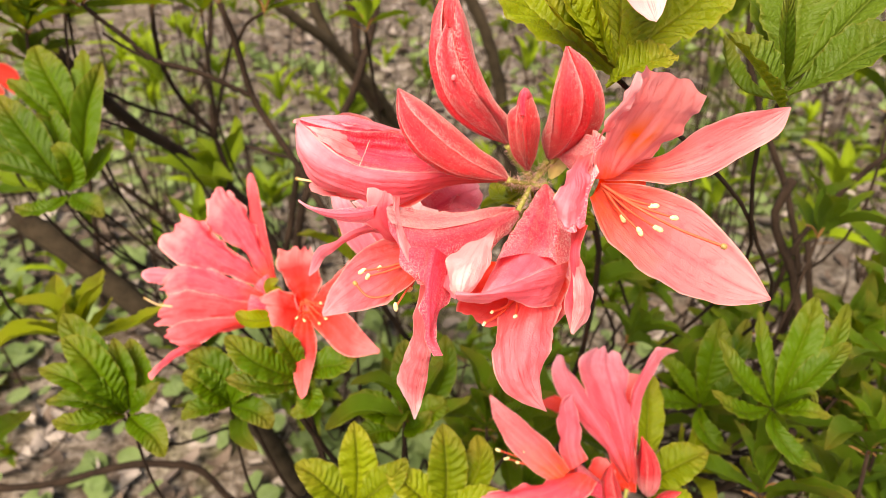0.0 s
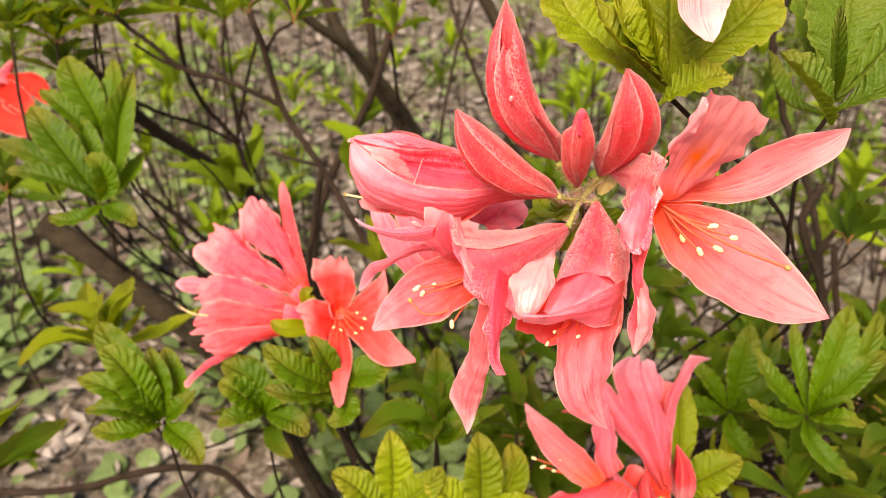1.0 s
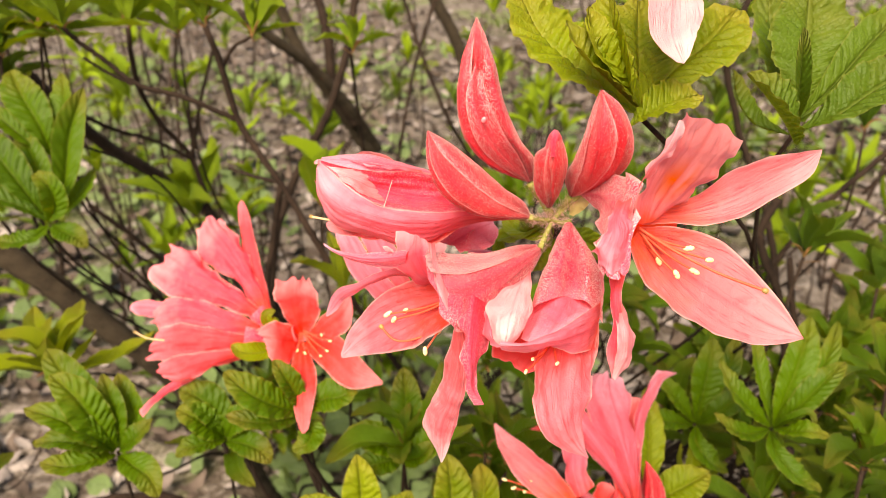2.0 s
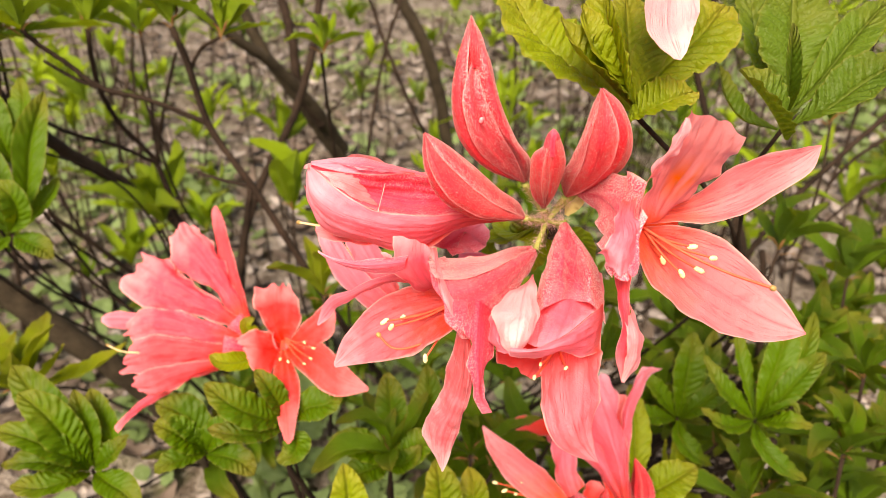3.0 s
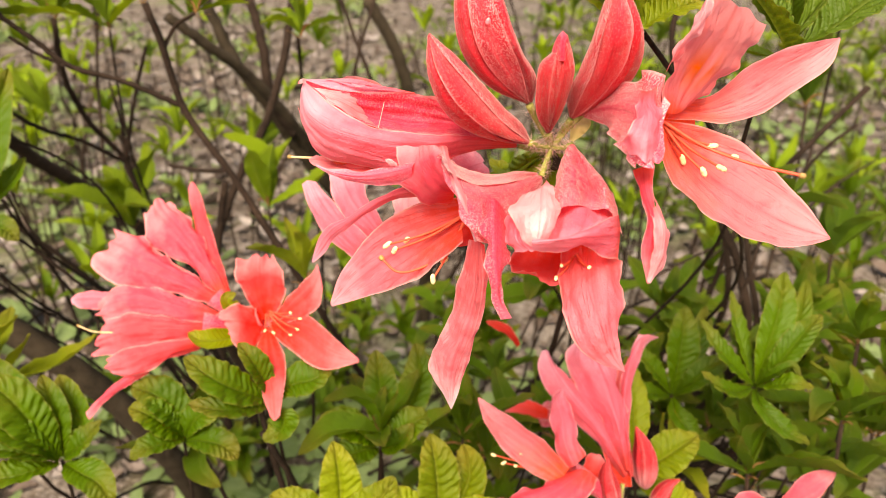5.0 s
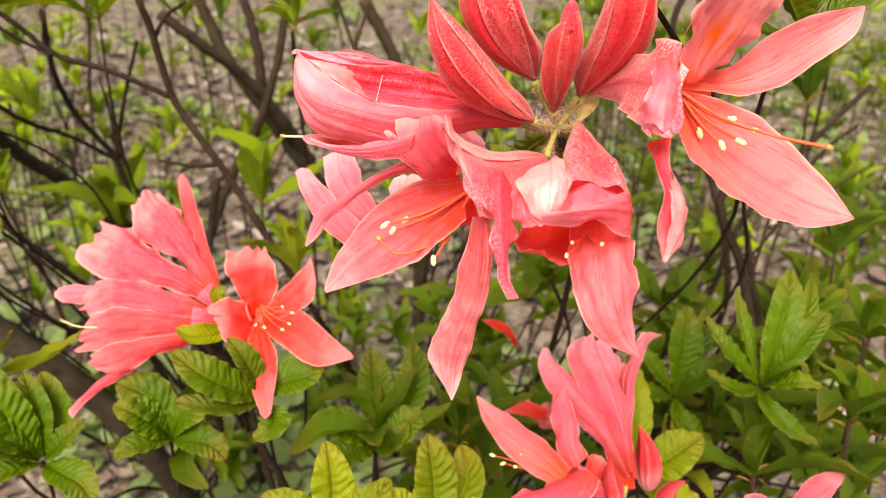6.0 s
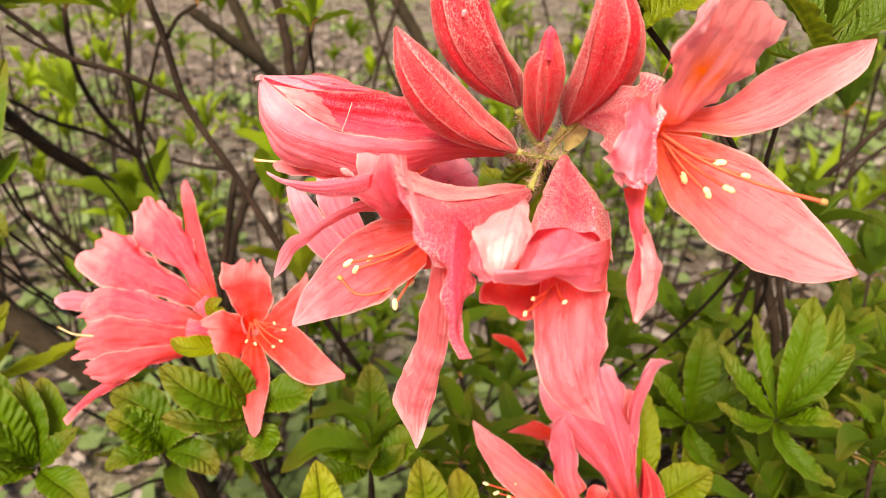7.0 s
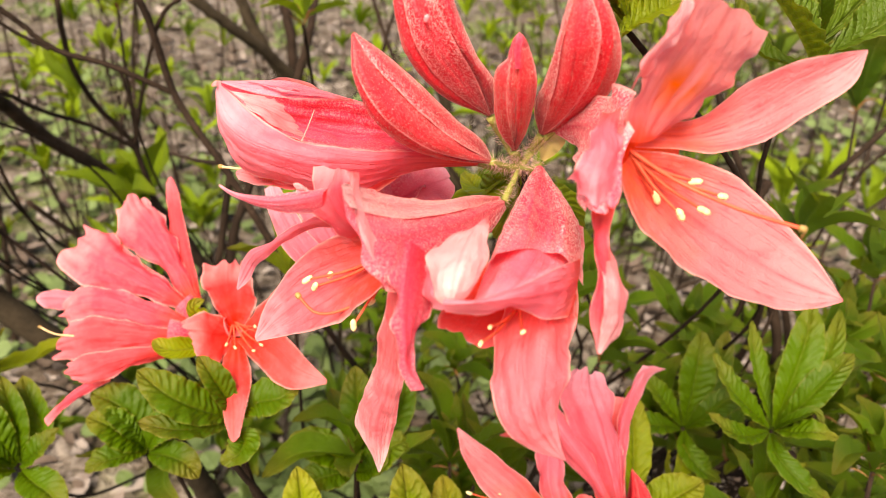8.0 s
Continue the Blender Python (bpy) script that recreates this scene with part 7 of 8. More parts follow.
leaf(shoot, [(0.0522, 0.2060, 0.7353), (0.0413, 0.2030, 0.7474), (0.0357, 0.2042, 0.7551), (0.0350, 0.2128, 0.7632)], (0.31, -0.68, 0.67), 0.011, 0.4)
leaf(shoot, [(0.0521, 0.2052, 0.7359), (0.0448, 0.2032, 0.7497), (0.0417, 0.2073, 0.7581), (0.0427, 0.2194, 0.7680)], (-0.74, -0.43, 0.52), 0.010, 0.5)
leaf(shoot, [(0.0543, 0.2101, 0.7343), (0.0678, 0.2222, 0.7423), (0.0802, 0.2299, 0.7490), (0.0918, 0.2398, 0.7573)], (-0.30, -0.52, 0.80), 0.027, 0.10)
leaf(shoot, [(0.0488, 0.2010, 0.7311), (0.0537, 0.1983, 0.7362), (0.0601, 0.1971, 0.7398), (0.0675, 0.1992, 0.7414)], (0.00, -0.29, 0.96), 0.015, 0.2)
leaf(shoot, [(0.0547, 0.2109, 0.7336), (0.0572, 0.2272, 0.7447), (0.0619, 0.2504, 0.7573)], (0.00, -0.56, 0.83), 0.024, 0.10)
shoot = leaf_shoot((0.1106, 0.2173, 0.7232), "bright green quilted azalea leaves in a whorl", [(0.1113, 0.2183, 0.7228), (0.1123, 0.2274, 0.7110), (0.1211, 0.2453, 0.6831), (0.1289, 0.2543, 0.6597), (0.1712, 0.2951, 0.5930)], LEAF_PALE, seed=120)
leaf(shoot, [(0.1121, 0.2197, 0.7252), (0.1158, 0.2307, 0.7370), (0.1191, 0.2408, 0.7476), (0.1235, 0.2554, 0.7634)], (0.00, -0.56, 0.83), 0.029, 0.12)
leaf(shoot, [(0.1099, 0.2169, 0.7282), (0.1052, 0.2139, 0.7403), (0.1042, 0.2155, 0.7487), (0.1051, 0.2200, 0.7558)], (-0.31, -0.74, 0.59), 0.0046, 0.8)
leaf(shoot, [(0.1116, 0.2186, 0.7271), (0.1207, 0.2217, 0.7358), (0.1337, 0.2303, 0.7458), (0.1542, 0.2448, 0.7577)], (-0.30, -0.52, 0.80), 0.0135, 0.22)
leaf(shoot, [(0.1105, 0.2142, 0.7239), (0.1173, 0.2108, 0.7297), (0.1281, 0.2122, 0.7376), (0.1452, 0.2178, 0.7447)], (-0.10, -0.29, 0.95), 0.0165, 0.25)
leaf(shoot, [(0.1083, 0.2120, 0.7204), (0.1002, 0.2083, 0.7296), (0.0907, 0.2073, 0.7392), (0.0850, 0.2094, 0.7445)], (0.49, -0.46, 0.74), 0.0145, 0.35)
leaf(shoot, [(0.1108, 0.2211, 0.7198), (0.1026, 0.2309, 0.7204), (0.0992, 0.2391, 0.7259), (0.0998, 0.2489, 0.7341)], (0.31, -0.68, 0.67), 0.008, 0.4)
leaf(shoot, [(0.1175, 0.2283, 0.7219), (0.1146, 0.2437, 0.7333), (0.1163, 0.2605, 0.7451), (0.1212, 0.2800, 0.7574)], (0.21, -0.62, 0.75), 0.020, 0.1)


BLADES = {}


def shared_blade(kind, mat, k):
    """A few leaf shapes of unit length, bent and folded differently, shared by all shoots."""
    key = (kind, mat.name, k)
    if key not in BLADES:
        rng = np.random.RandomState(500 + k)
        bend = (0.05, 0.16, 0.30, -0.10, 0.22)[k % 5]
        ctrl = [(0, 0, 0), (0.33, 0.02 * rng.normal(), 0.33 * bend), (0.68, 0.03 * rng.normal(), 0.2 * bend), (1, 0.05 * rng.normal(), -0.6 * bend)]
        wide = {"near": 0.31, "far": 0.25, "slim": 0.19}[kind]
        near = kind == "near"
        BLADES[key] = blade("leaf", mat, ctrl, (0, 0, 1), wide, start=0.12, peak=0.52, sharp=1.55, cup=0.10, ruffle=0.05, waves=3.0, fold=0.14 + 0.1 * (k % 3), quilt=0.045 if near else 0.0, nu=44 if near else 12, nv=13 if near else 7, seed=600 + k)
    return BLADES[key]


def whorl(base, axis, count, length, label, mat=None, kind="near", spread=(25, 75), foot=(0.0, 0.4), seed=0, stem_r=0.0013, stem=True):
    """A rosette of leaves at a shoot's end, upright in the middle and spreading outside, on a stem rooted in the ground."""
    rng = np.random.RandomState(seed)
    base = np.asarray(base, float)
    mat = mat or LEAF
    ob = thing("leaf_shoot", base, label, "leaves", "azalea leaf shoots")
    z = Vector(axis).normalized()
    frame3 = z.to_track_quat("Z", "Y").to_matrix()
    turn = rng.uniform(0, 360)
    for i in range(count):
        k = i / max(1, count - 1)
        tilt = spread[0] + (spread[1] - spread[0]) * (1 - k) + rng.normal() * 6
        yaw = turn + i * 137.5 + rng.normal() * 8
        size = length * (0.55 + 0.5 * (1 - k) ** 0.6) * rng.uniform(0.85, 1.12)
        m = frame3.to_4x4() @ pose(0, 0, 0, 0, 0, yaw) @ pose(0, 0, 0.004 * k, 0, -(90 - tilt), 0) @ pose(0, 0, 0, rng.normal() * 14, 0, 0)
        blade_ob = part("leaf", shared_blade(kind, mat, (i + seed) % 5), ob)
        blade_ob.matrix_basis = m @ Matrix.Scale(size, 4)
    if kind == "near":
        for i in range(4):
            m = frame3.to_4x4() @ pose(0, 0, -0.004 + 0.001 * i, 0, 0, turn + i * 97) @ pose(0, 0, 0, 0, -(25 + 12 * i), 0)
            scale_leaf = part("bract", shared_blade("slim", BRACT, i), ob, "rusty papery bract")
            scale_leaf.matrix_basis = m @ Matrix.Scale(rng.uniform(0.009, 0.016), 4)
    if stem:
        zz = np.array(z)
        g = np.array((base[0] + foot[0], base[1] + foot[1], 0))
        g[2] = hill(g[0], g[1]) - 0.01
        p1 = base - zz * min(0.05, base[2] * 0.3)
        p2 = 0.5 * (p1 + g) + rng.normal(size=3) * 0.012
        part("stem", pipe("stem", BARK, [base, p1, p2, g], [stem_r * 0.8, stem_r, stem_r * 1.5, stem_r * 2], base, 22, 7, knots=0.08, seed=seed), ob)
    return ob


def joined_shoots(name, label, rows):
    """Many far shoots as one leaf mesh and one stem mesh."""
    groups = {}
    stems, stem_faces = [], []
    for base, axis, count, length, mat, kind, spread, seed in rows:
        rng = np.random.RandomState(seed)
        z = Vector(axis).normalized()
        frame4 = z.to_track_quat("Z", "Y").to_matrix().to_4x4()
        turn = rng.uniform(0, 360)
        verts, faces, uvs = groups.setdefault(mat.name, (mat, [], [], []))[1:]
        for i in range(count):
            k = i / max(1, count - 1)
            tilt = spread[0] + (spread[1] - spread[0]) * (1 - k) + rng.normal() * 6
            size = length * (0.55 + 0.5 * (1 - k) ** 0.6) * rng.uniform(0.85, 1.12)
            m = Matrix.Translation(base) @ frame4 @ pose(0, 0, 0.004 * k, 0, 0, turn + i * 137.5) @ pose(0, 0, 0, 0, -(90 - tilt), 0) @ pose(0, 0, 0, rng.normal() * 14, 0, 0) @ Matrix.Scale(size, 4)
            me = shared_blade(kind, mat, (i + seed) % 5)
            n = len(verts)
            flat = [None] * len(me.vertices)
            for loop, uv in zip(me.loops, me.uv_layers[0].data):
                flat[loop.vertex_index] = tuple(uv.uv)
            verts += [m @ v.co for v in me.vertices]
            uvs += flat
            faces += [tuple(n + q for q in p.vertices) for p in me.polygons]
        g = (base[0] + rng.normal() * 0.03, base[1] + rng.normal() * 0.03)
        me = pipe("stem", BARK, [base, (0.5 * (base[0] + g[0]) + rng.normal() * 0.012, 0.5 * (base[1] + g[1]), base[2] * 0.5), (*g, hill(*g) - 0.01)], [0.0011, 0.0016, 0.0026], (0, 0, 0), 10, 6)
        n = len(stems)
        stems += [tuple(v.co) for v in me.vertices]
        stem_faces += [tuple(n + q for q in p.vertices) for p in me.polygons]
        bpy.data.meshes.remove(me)
    for mat, verts, faces, uvs in groups.values():
        tagged(new(name, mesh_of(name, verts, faces, uvs, mat)), label, "leaves", kind="stuff")
    tagged(new("far_stems", mesh_of("far_stems", stems, stem_faces, None, BARK)), "slender brown stems of far young shoots", "stems", kind="stuff")


UP = (0.00, 0.20, 0.98)
FRESH, GREEN = "fresh green azalea leaves in a whorl", "green azalea leaves in a whorl on a thin stem"
whorl((0.2431, 0.2793, 0.5488), UP, 8, 0.045, FRESH, LEAF, "near", (20, 80), seed=203)
whorl((0.2212, 0.2498, 0.5205), UP, 9, 0.045, FRESH, LEAF, "near", (20, 80), seed=204)
whorl((0.1648, 0.2381, 0.5016), UP, 7, 0.05, FRESH, LEAF, "near", (10, 70), seed=205)
whorl((0.1390, 0.2695, 0.4764), (0.41, 0.09, 0.91), 6, 0.045, FRESH, LEAF_NEAR, "near", (20, 70), seed=206)
whorl((0.2270, 0.3597, 0.5830), (0.21, 0.23, 0.95), 7, 0.045, GREEN, LEAF_DARK, "near", (10, 60), seed=207)
whorl((0.3016, 0.3816, 0.5427), UP, 8, 0.05, GREEN, LEAF_DARK, "near", (20, 70), seed=208)
whorl((0.3233, 0.4773, 0.6203), (0.10, 0.35, 0.93), 7, 0.06, FRESH, LEAF, "near", (10, 50), seed=209)
whorl((-0.0214, 0.2766, 0.5162), (0.05, 0.03, 1.00), 8, 0.045, FRESH, LEAF, "near", (20, 75), seed=212)
whorl((0.0265, 0.2990, 0.4860), (0.00, 0.14, 0.99), 6, 0.055, FRESH, LEAF, "near", (5, 60), seed=214)
whorl((-0.1177, 0.2985, 0.5040), (-0.21, -0.00, 0.98), 7, 0.045, FRESH, LEAF, "near", (25, 80), seed=216)
whorl((-0.2416, 0.3573, 0.5037), (-0.15, 0.03, 0.99), 12, 0.058, GREEN, LEAF_NEAR, "near", (20, 80), seed=218)
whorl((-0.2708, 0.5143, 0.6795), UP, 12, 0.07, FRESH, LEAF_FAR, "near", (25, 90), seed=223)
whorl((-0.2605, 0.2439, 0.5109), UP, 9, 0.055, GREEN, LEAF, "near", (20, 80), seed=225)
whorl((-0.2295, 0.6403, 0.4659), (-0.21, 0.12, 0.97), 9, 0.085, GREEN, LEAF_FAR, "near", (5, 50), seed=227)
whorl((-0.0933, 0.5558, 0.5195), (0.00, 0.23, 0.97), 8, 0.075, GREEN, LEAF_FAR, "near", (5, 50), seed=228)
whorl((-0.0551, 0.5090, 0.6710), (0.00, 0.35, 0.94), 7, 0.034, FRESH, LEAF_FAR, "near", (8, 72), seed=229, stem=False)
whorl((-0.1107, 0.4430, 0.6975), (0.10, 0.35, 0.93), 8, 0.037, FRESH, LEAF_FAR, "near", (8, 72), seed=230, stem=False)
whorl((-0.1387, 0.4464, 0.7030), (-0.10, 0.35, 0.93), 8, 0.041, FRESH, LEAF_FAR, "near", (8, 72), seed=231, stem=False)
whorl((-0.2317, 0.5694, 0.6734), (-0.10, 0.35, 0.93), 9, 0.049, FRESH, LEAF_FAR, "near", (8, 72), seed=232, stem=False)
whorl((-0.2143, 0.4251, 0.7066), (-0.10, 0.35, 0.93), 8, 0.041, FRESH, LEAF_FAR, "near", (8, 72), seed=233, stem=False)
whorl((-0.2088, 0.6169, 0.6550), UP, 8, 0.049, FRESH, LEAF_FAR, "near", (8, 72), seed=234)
whorl((-0.0582, 0.3762, 0.5529), (0.00, 0.23, 0.97), 5, 0.04, FRESH, LEAF_NEAR, "near", (5, 50), seed=236)

for place, n in (((0.2953, 0.2945, 0.4599), 9), ((0.2592, 0.2655, 0.4511), 8), ((0.3279, 0.3278, 0.4754), 9), ((0.2329, 0.2651, 0.4506), 8)):
    whorl(place, (-0.05, 0.19, 0.98), n, 0.05, "green azalea leaves on a low shaded shoot", (LEAF_DARK, LEAF)[n % 2], "near", (10, 75), seed=290 + n + int(1000 * place[0]) % 7)
branch([(0.2292, 0.4950, 0.4599), (0.2676, 0.5023, 0.4716), (0.3213, 0.5208, 0.4823)], 0.0012, 0.0014, "thin brown bare side twig", seed=31)
branch([(0.2629, 0.5200, 0.4244), (0.2993, 0.5330, 0.4452), (0.3358, 0.5516, 0.4561), (0.3674, 0.5690, 0.4651)], 0.0016, 0.0012, "thin brown bare side twig", seed=32)
branch([(0.2634, 0.4272, 0.5402), (0.2643, 0.4115, 0.5150), (0.2668, 0.3947, 0.4880)], 0.0024, 0.003, foot=(0, 0.25), seed=33)
branch([(0.4521, 0.6087, 0.4531), (0.4950, 0.6239, 0.4775), (0.5525, 0.6391, 0.5018)], 0.0016, 0.0012, "thin brown bare side twig", seed=34)
shoot = leaf_shoot((-0.2329, 0.3824, 0.6005), "bright green ribbed azalea leaves in a drooping whorl", [(-0.2322, 0.3824, 0.6005), (-0.2118, 0.3814, 0.5875), (-0.1977, 0.3846, 0.5663)], LEAF, seed=250)
leaf(shoot, [(-0.2329, 0.3819, 0.6036), (-0.2479, 0.3804, 0.6162), (-0.2646, 0.3799, 0.6230), (-0.2856, 0.3825, 0.6234)], (0.10, -0.22, 0.97), 0.017, 0.15)
leaf(shoot, [(-0.2319, 0.3803, 0.6009), (-0.2365, 0.3676, 0.5995), (-0.2454, 0.3629, 0.5995), (-0.2564, 0.3644, 0.6019)], (0.10, -0.12, 0.99), 0.016, 0.12)
leaf(shoot, [(-0.2350, 0.3847, 0.6041), (-0.2466, 0.3905, 0.6248), (-0.2598, 0.3998, 0.6396), (-0.2774, 0.4152, 0.6529)], (0.32, -0.59, 0.74), 0.022, 0.15)
leaf(shoot, [(-0.2303, 0.3793, 0.6050), (-0.2213, 0.3750, 0.6188), (-0.2227, 0.3767, 0.6292), (-0.2325, 0.3820, 0.6339)], (0.44, -0.62, 0.65), 0.014, 0.3)
leaf(shoot, [(-0.2286, 0.3846, 0.6041), (-0.2202, 0.3913, 0.6261), (-0.2177, 0.4043, 0.6468), (-0.2118, 0.4262, 0.6706)], (0.36, -0.73, 0.58), 0.017, 0.35)
leaf(shoot, [(-0.2260, 0.3864, 0.6032), (-0.2161, 0.3902, 0.6131), (-0.2098, 0.3967, 0.6197), (-0.2076, 0.4055, 0.6262)], (-0.21, -0.70, 0.69), 0.012, 0.25)
leaf(shoot, [(-0.2294, 0.3806, 0.6015), (-0.2185, 0.3712, 0.6014), (-0.2106, 0.3676, 0.5995), (-0.2048, 0.3645, 0.5945)], (-0.21, -0.29, 0.93), 0.014, 0.15)
leaf(shoot, [(-0.2377, 0.3878, 0.6017), (-0.2603, 0.3995, 0.6166), (-0.2807, 0.4080, 0.6227), (-0.3083, 0.4185, 0.6281)], (0.21, -0.43, 0.88), 0.018, 0.15)
leaf(shoot, [(-0.2334, 0.3878, 0.6016), (-0.2387, 0.3995, 0.6165), (-0.2479, 0.4147, 0.6333), (-0.2602, 0.4300, 0.6427)], (0.21, -0.70, 0.69), 0.017, 0.15)
shoot = leaf_shoot((-0.2401, 0.4230, 0.6277), "large green ribbed azalea leaves on a dark twig", [(-0.2398, 0.4228, 0.6274), (-0.2375, 0.4363, 0.6302), (-0.2293, 0.4530, 0.6191)], LEAF, seed=260)
leaf(shoot, [(-0.2405, 0.4234, 0.6284), (-0.2444, 0.4271, 0.6456), (-0.2535, 0.4358, 0.6596), (-0.2659, 0.4515, 0.6734)], (0.21, -0.62, 0.75), 0.023, 0.15)
leaf(shoot, [(-0.2415, 0.4223, 0.6284), (-0.2525, 0.4214, 0.6402), (-0.2642, 0.4253, 0.6502), (-0.2780, 0.4320, 0.6573)], (0.20, -0.32, 0.92), 0.015, 0.2)
leaf(shoot, [(-0.2403, 0.4245, 0.6283), (-0.2342, 0.4318, 0.6457), (-0.2325, 0.4416, 0.6575), (-0.2372, 0.4564, 0.6699)], (-0.21, -0.70, 0.69), 0.016, 0.2)
leaf(shoot, [(-0.2422, 0.4215, 0.6272), (-0.2490, 0.4146, 0.6294), (-0.2588, 0.4137, 0.6318), (-0.2727, 0.4195, 0.6372)], (0.10, -0.22, 0.97), 0.015, 0.15)
for place, n in (((-0.3075, 0.4696, 0.6835), 10), ((-0.2828, 0.4766, 0.6757), 9), ((-0.2626, 0.4959, 0.6879), 9), ((-0.3100, 0.4124, 0.5919), 8), ((-0.2958, 0.4948, 0.6482), 8)):
    whorl(place, (0.10, 0.19, 0.98), n, 0.042, GREEN, (LEAF_DARK, LEAF)[n % 2], "near", (20, 85), seed=270 + n + int(1000 * place[0]) % 7)
shoot = leaf_shoot((0.1691, 0.2575, 0.5422), "large whorl of fresh green ribbed azalea leaves", [(0.1697, 0.2583, 0.5415), (0.1742, 0.2571, 0.5283), (0.1805, 0.2668, 0.4909)], LEAF, seed=140)
leaf(shoot, [(0.1707, 0.2585, 0.5437), (0.1741, 0.2622, 0.5629), (0.1811, 0.2710, 0.5808), (0.1888, 0.2842, 0.5943)], (-0.15, -0.55, 0.82), 0.0169, 0.1)
leaf(shoot, [(0.1711, 0.2608, 0.5417), (0.1666, 0.2704, 0.5572), (0.1651, 0.2802, 0.5691), (0.1663, 0.2917, 0.5799)], (0.30, -0.61, 0.74), 0.0106, 0.15)
leaf(shoot, [(0.1676, 0.2574, 0.5439), (0.1547, 0.2571, 0.5567), (0.1432, 0.2600, 0.5688), (0.1375, 0.2692, 0.5797)], (0.39, -0.50, 0.77), 0.0138, 0.15)
leaf(shoot, [(0.1706, 0.2573, 0.5437), (0.1775, 0.2553, 0.5595), (0.1858, 0.2575, 0.5704), (0.2021, 0.2663, 0.5789)], (-0.30, -0.42, 0.86), 0.0131, 0.15)
leaf(shoot, [(0.1681, 0.2552, 0.5442), (0.1696, 0.2447, 0.5538), (0.1741, 0.2390, 0.5598), (0.1845, 0.2374, 0.5572)], (-0.10, -0.22, 0.97), 0.0112, 0.12)
leaf(shoot, [(0.1754, 0.2621, 0.5402), (0.1948, 0.2758, 0.5508), (0.2092, 0.2878, 0.5623), (0.2211, 0.3052, 0.5751)], (-0.40, -0.65, 0.64), 0.0112, 0.2)
leaf(shoot, [(0.1657, 0.2553, 0.5444), (0.1507, 0.2471, 0.5501), (0.1391, 0.2444, 0.5570), (0.1290, 0.2472, 0.5654)], (0.20, -0.22, 0.96), 0.0112, 0.12)
leaf(shoot, [(0.1674, 0.2540, 0.5460), (0.1716, 0.2481, 0.5591), (0.1775, 0.2461, 0.5635), (0.1795, 0.2410, 0.5592)], (-0.31, -0.14, 0.94), 0.0044, 0.5)
leaf(shoot, [(0.1671, 0.2549, 0.5436), (0.1630, 0.2410, 0.5441), (0.1694, 0.2308, 0.5390), (0.1829, 0.2261, 0.5316)], (-0.21, -0.15, 0.97), 0.0112, 0.12)
shoot = leaf_shoot((0.1555, 0.3058, 0.4969), "fresh green ribbed azalea leaves in a whorl", [(0.1556, 0.3060, 0.4971), (0.1614, 0.3071, 0.4800), (0.1765, 0.3176, 0.4402)], LEAF, seed=160)
leaf(shoot, [(0.1563, 0.3067, 0.4982), (0.1592, 0.3121, 0.5182), (0.1621, 0.3189, 0.5328), (0.1662, 0.3301, 0.5451)], (0.00, -0.60, 0.80), 0.0203, 0.12)
leaf(shoot, [(0.1543, 0.3067, 0.4983), (0.1425, 0.3078, 0.5151), (0.1340, 0.3115, 0.5248), (0.1275, 0.3159, 0.5280)], (0.30, -0.52, 0.80), 0.0133, 0.15)
leaf(shoot, [(0.1567, 0.3048, 0.4989), (0.1636, 0.3005, 0.5110), (0.1727, 0.3020, 0.5190), (0.1867, 0.3040, 0.5222)], (-0.30, -0.42, 0.86), 0.0148, 0.15)
leaf(shoot, [(0.1532, 0.3042, 0.4981), (0.1365, 0.2983, 0.5074), (0.1253, 0.2964, 0.5101), (0.1136, 0.2937, 0.5057)], (0.20, -0.22, 0.96), 0.0140, 0.15)
leaf(shoot, [(0.1552, 0.3038, 0.4974), (0.1522, 0.2910, 0.4958), (0.1568, 0.2814, 0.4918), (0.1679, 0.2777, 0.4857)], (-0.10, -0.08, 0.99), 0.0140, 0.15)
leaf(shoot, [(0.1583, 0.3096, 0.4954), (0.1745, 0.3242, 0.5074), (0.1862, 0.3375, 0.5174), (0.1956, 0.3530, 0.5270)], (-0.31, -0.68, 0.67), 0.0140, 0.2)
shoot = leaf_shoot((-0.0460, 0.2359, 0.4945), "lime-green upright azalea leaf pair", [(-0.0460, 0.2359, 0.4945), (-0.0460, 0.2363, 0.4705), (-0.0455, 0.2404, 0.4298)], seed=170)
leaf(shoot, [(-0.0460, 0.2359, 0.4945), (-0.0435, 0.2409, 0.5138), (-0.0437, 0.2453, 0.5283), (-0.0455, 0.2522, 0.5393)], (0.10, -0.65, 0.76), 0.0195, 0.12)
leaf(shoot, [(-0.0448, 0.2359, 0.4944), (-0.0330, 0.2338, 0.5099), (-0.0229, 0.2356, 0.5204), (-0.0180, 0.2406, 0.5246)], (-0.29, -0.54, 0.79), 0.018, 0.15)
leaf(shoot, [(-0.0472, 0.2340, 0.4952), (-0.0571, 0.2338, 0.5099), (-0.0661, 0.2367, 0.5184), (-0.0752, 0.2391, 0.5222)], (0.30, -0.42, 0.86), 0.019, 0.15)
shoot = leaf_shoot((0.0006, 0.2320, 0.4919), "lime-green upright azalea leaves", [(0.0006, 0.2320, 0.4919), (0.0009, 0.2316, 0.4686), (0.0010, 0.2373, 0.4250)], seed=180)
leaf(shoot, [(0.0006, 0.2320, 0.4919), (0.0022, 0.2372, 0.5115), (0.0014, 0.2429, 0.5283), (-0.0004, 0.2502, 0.5400)], (0.10, -0.65, 0.76), 0.0215, 0.12)
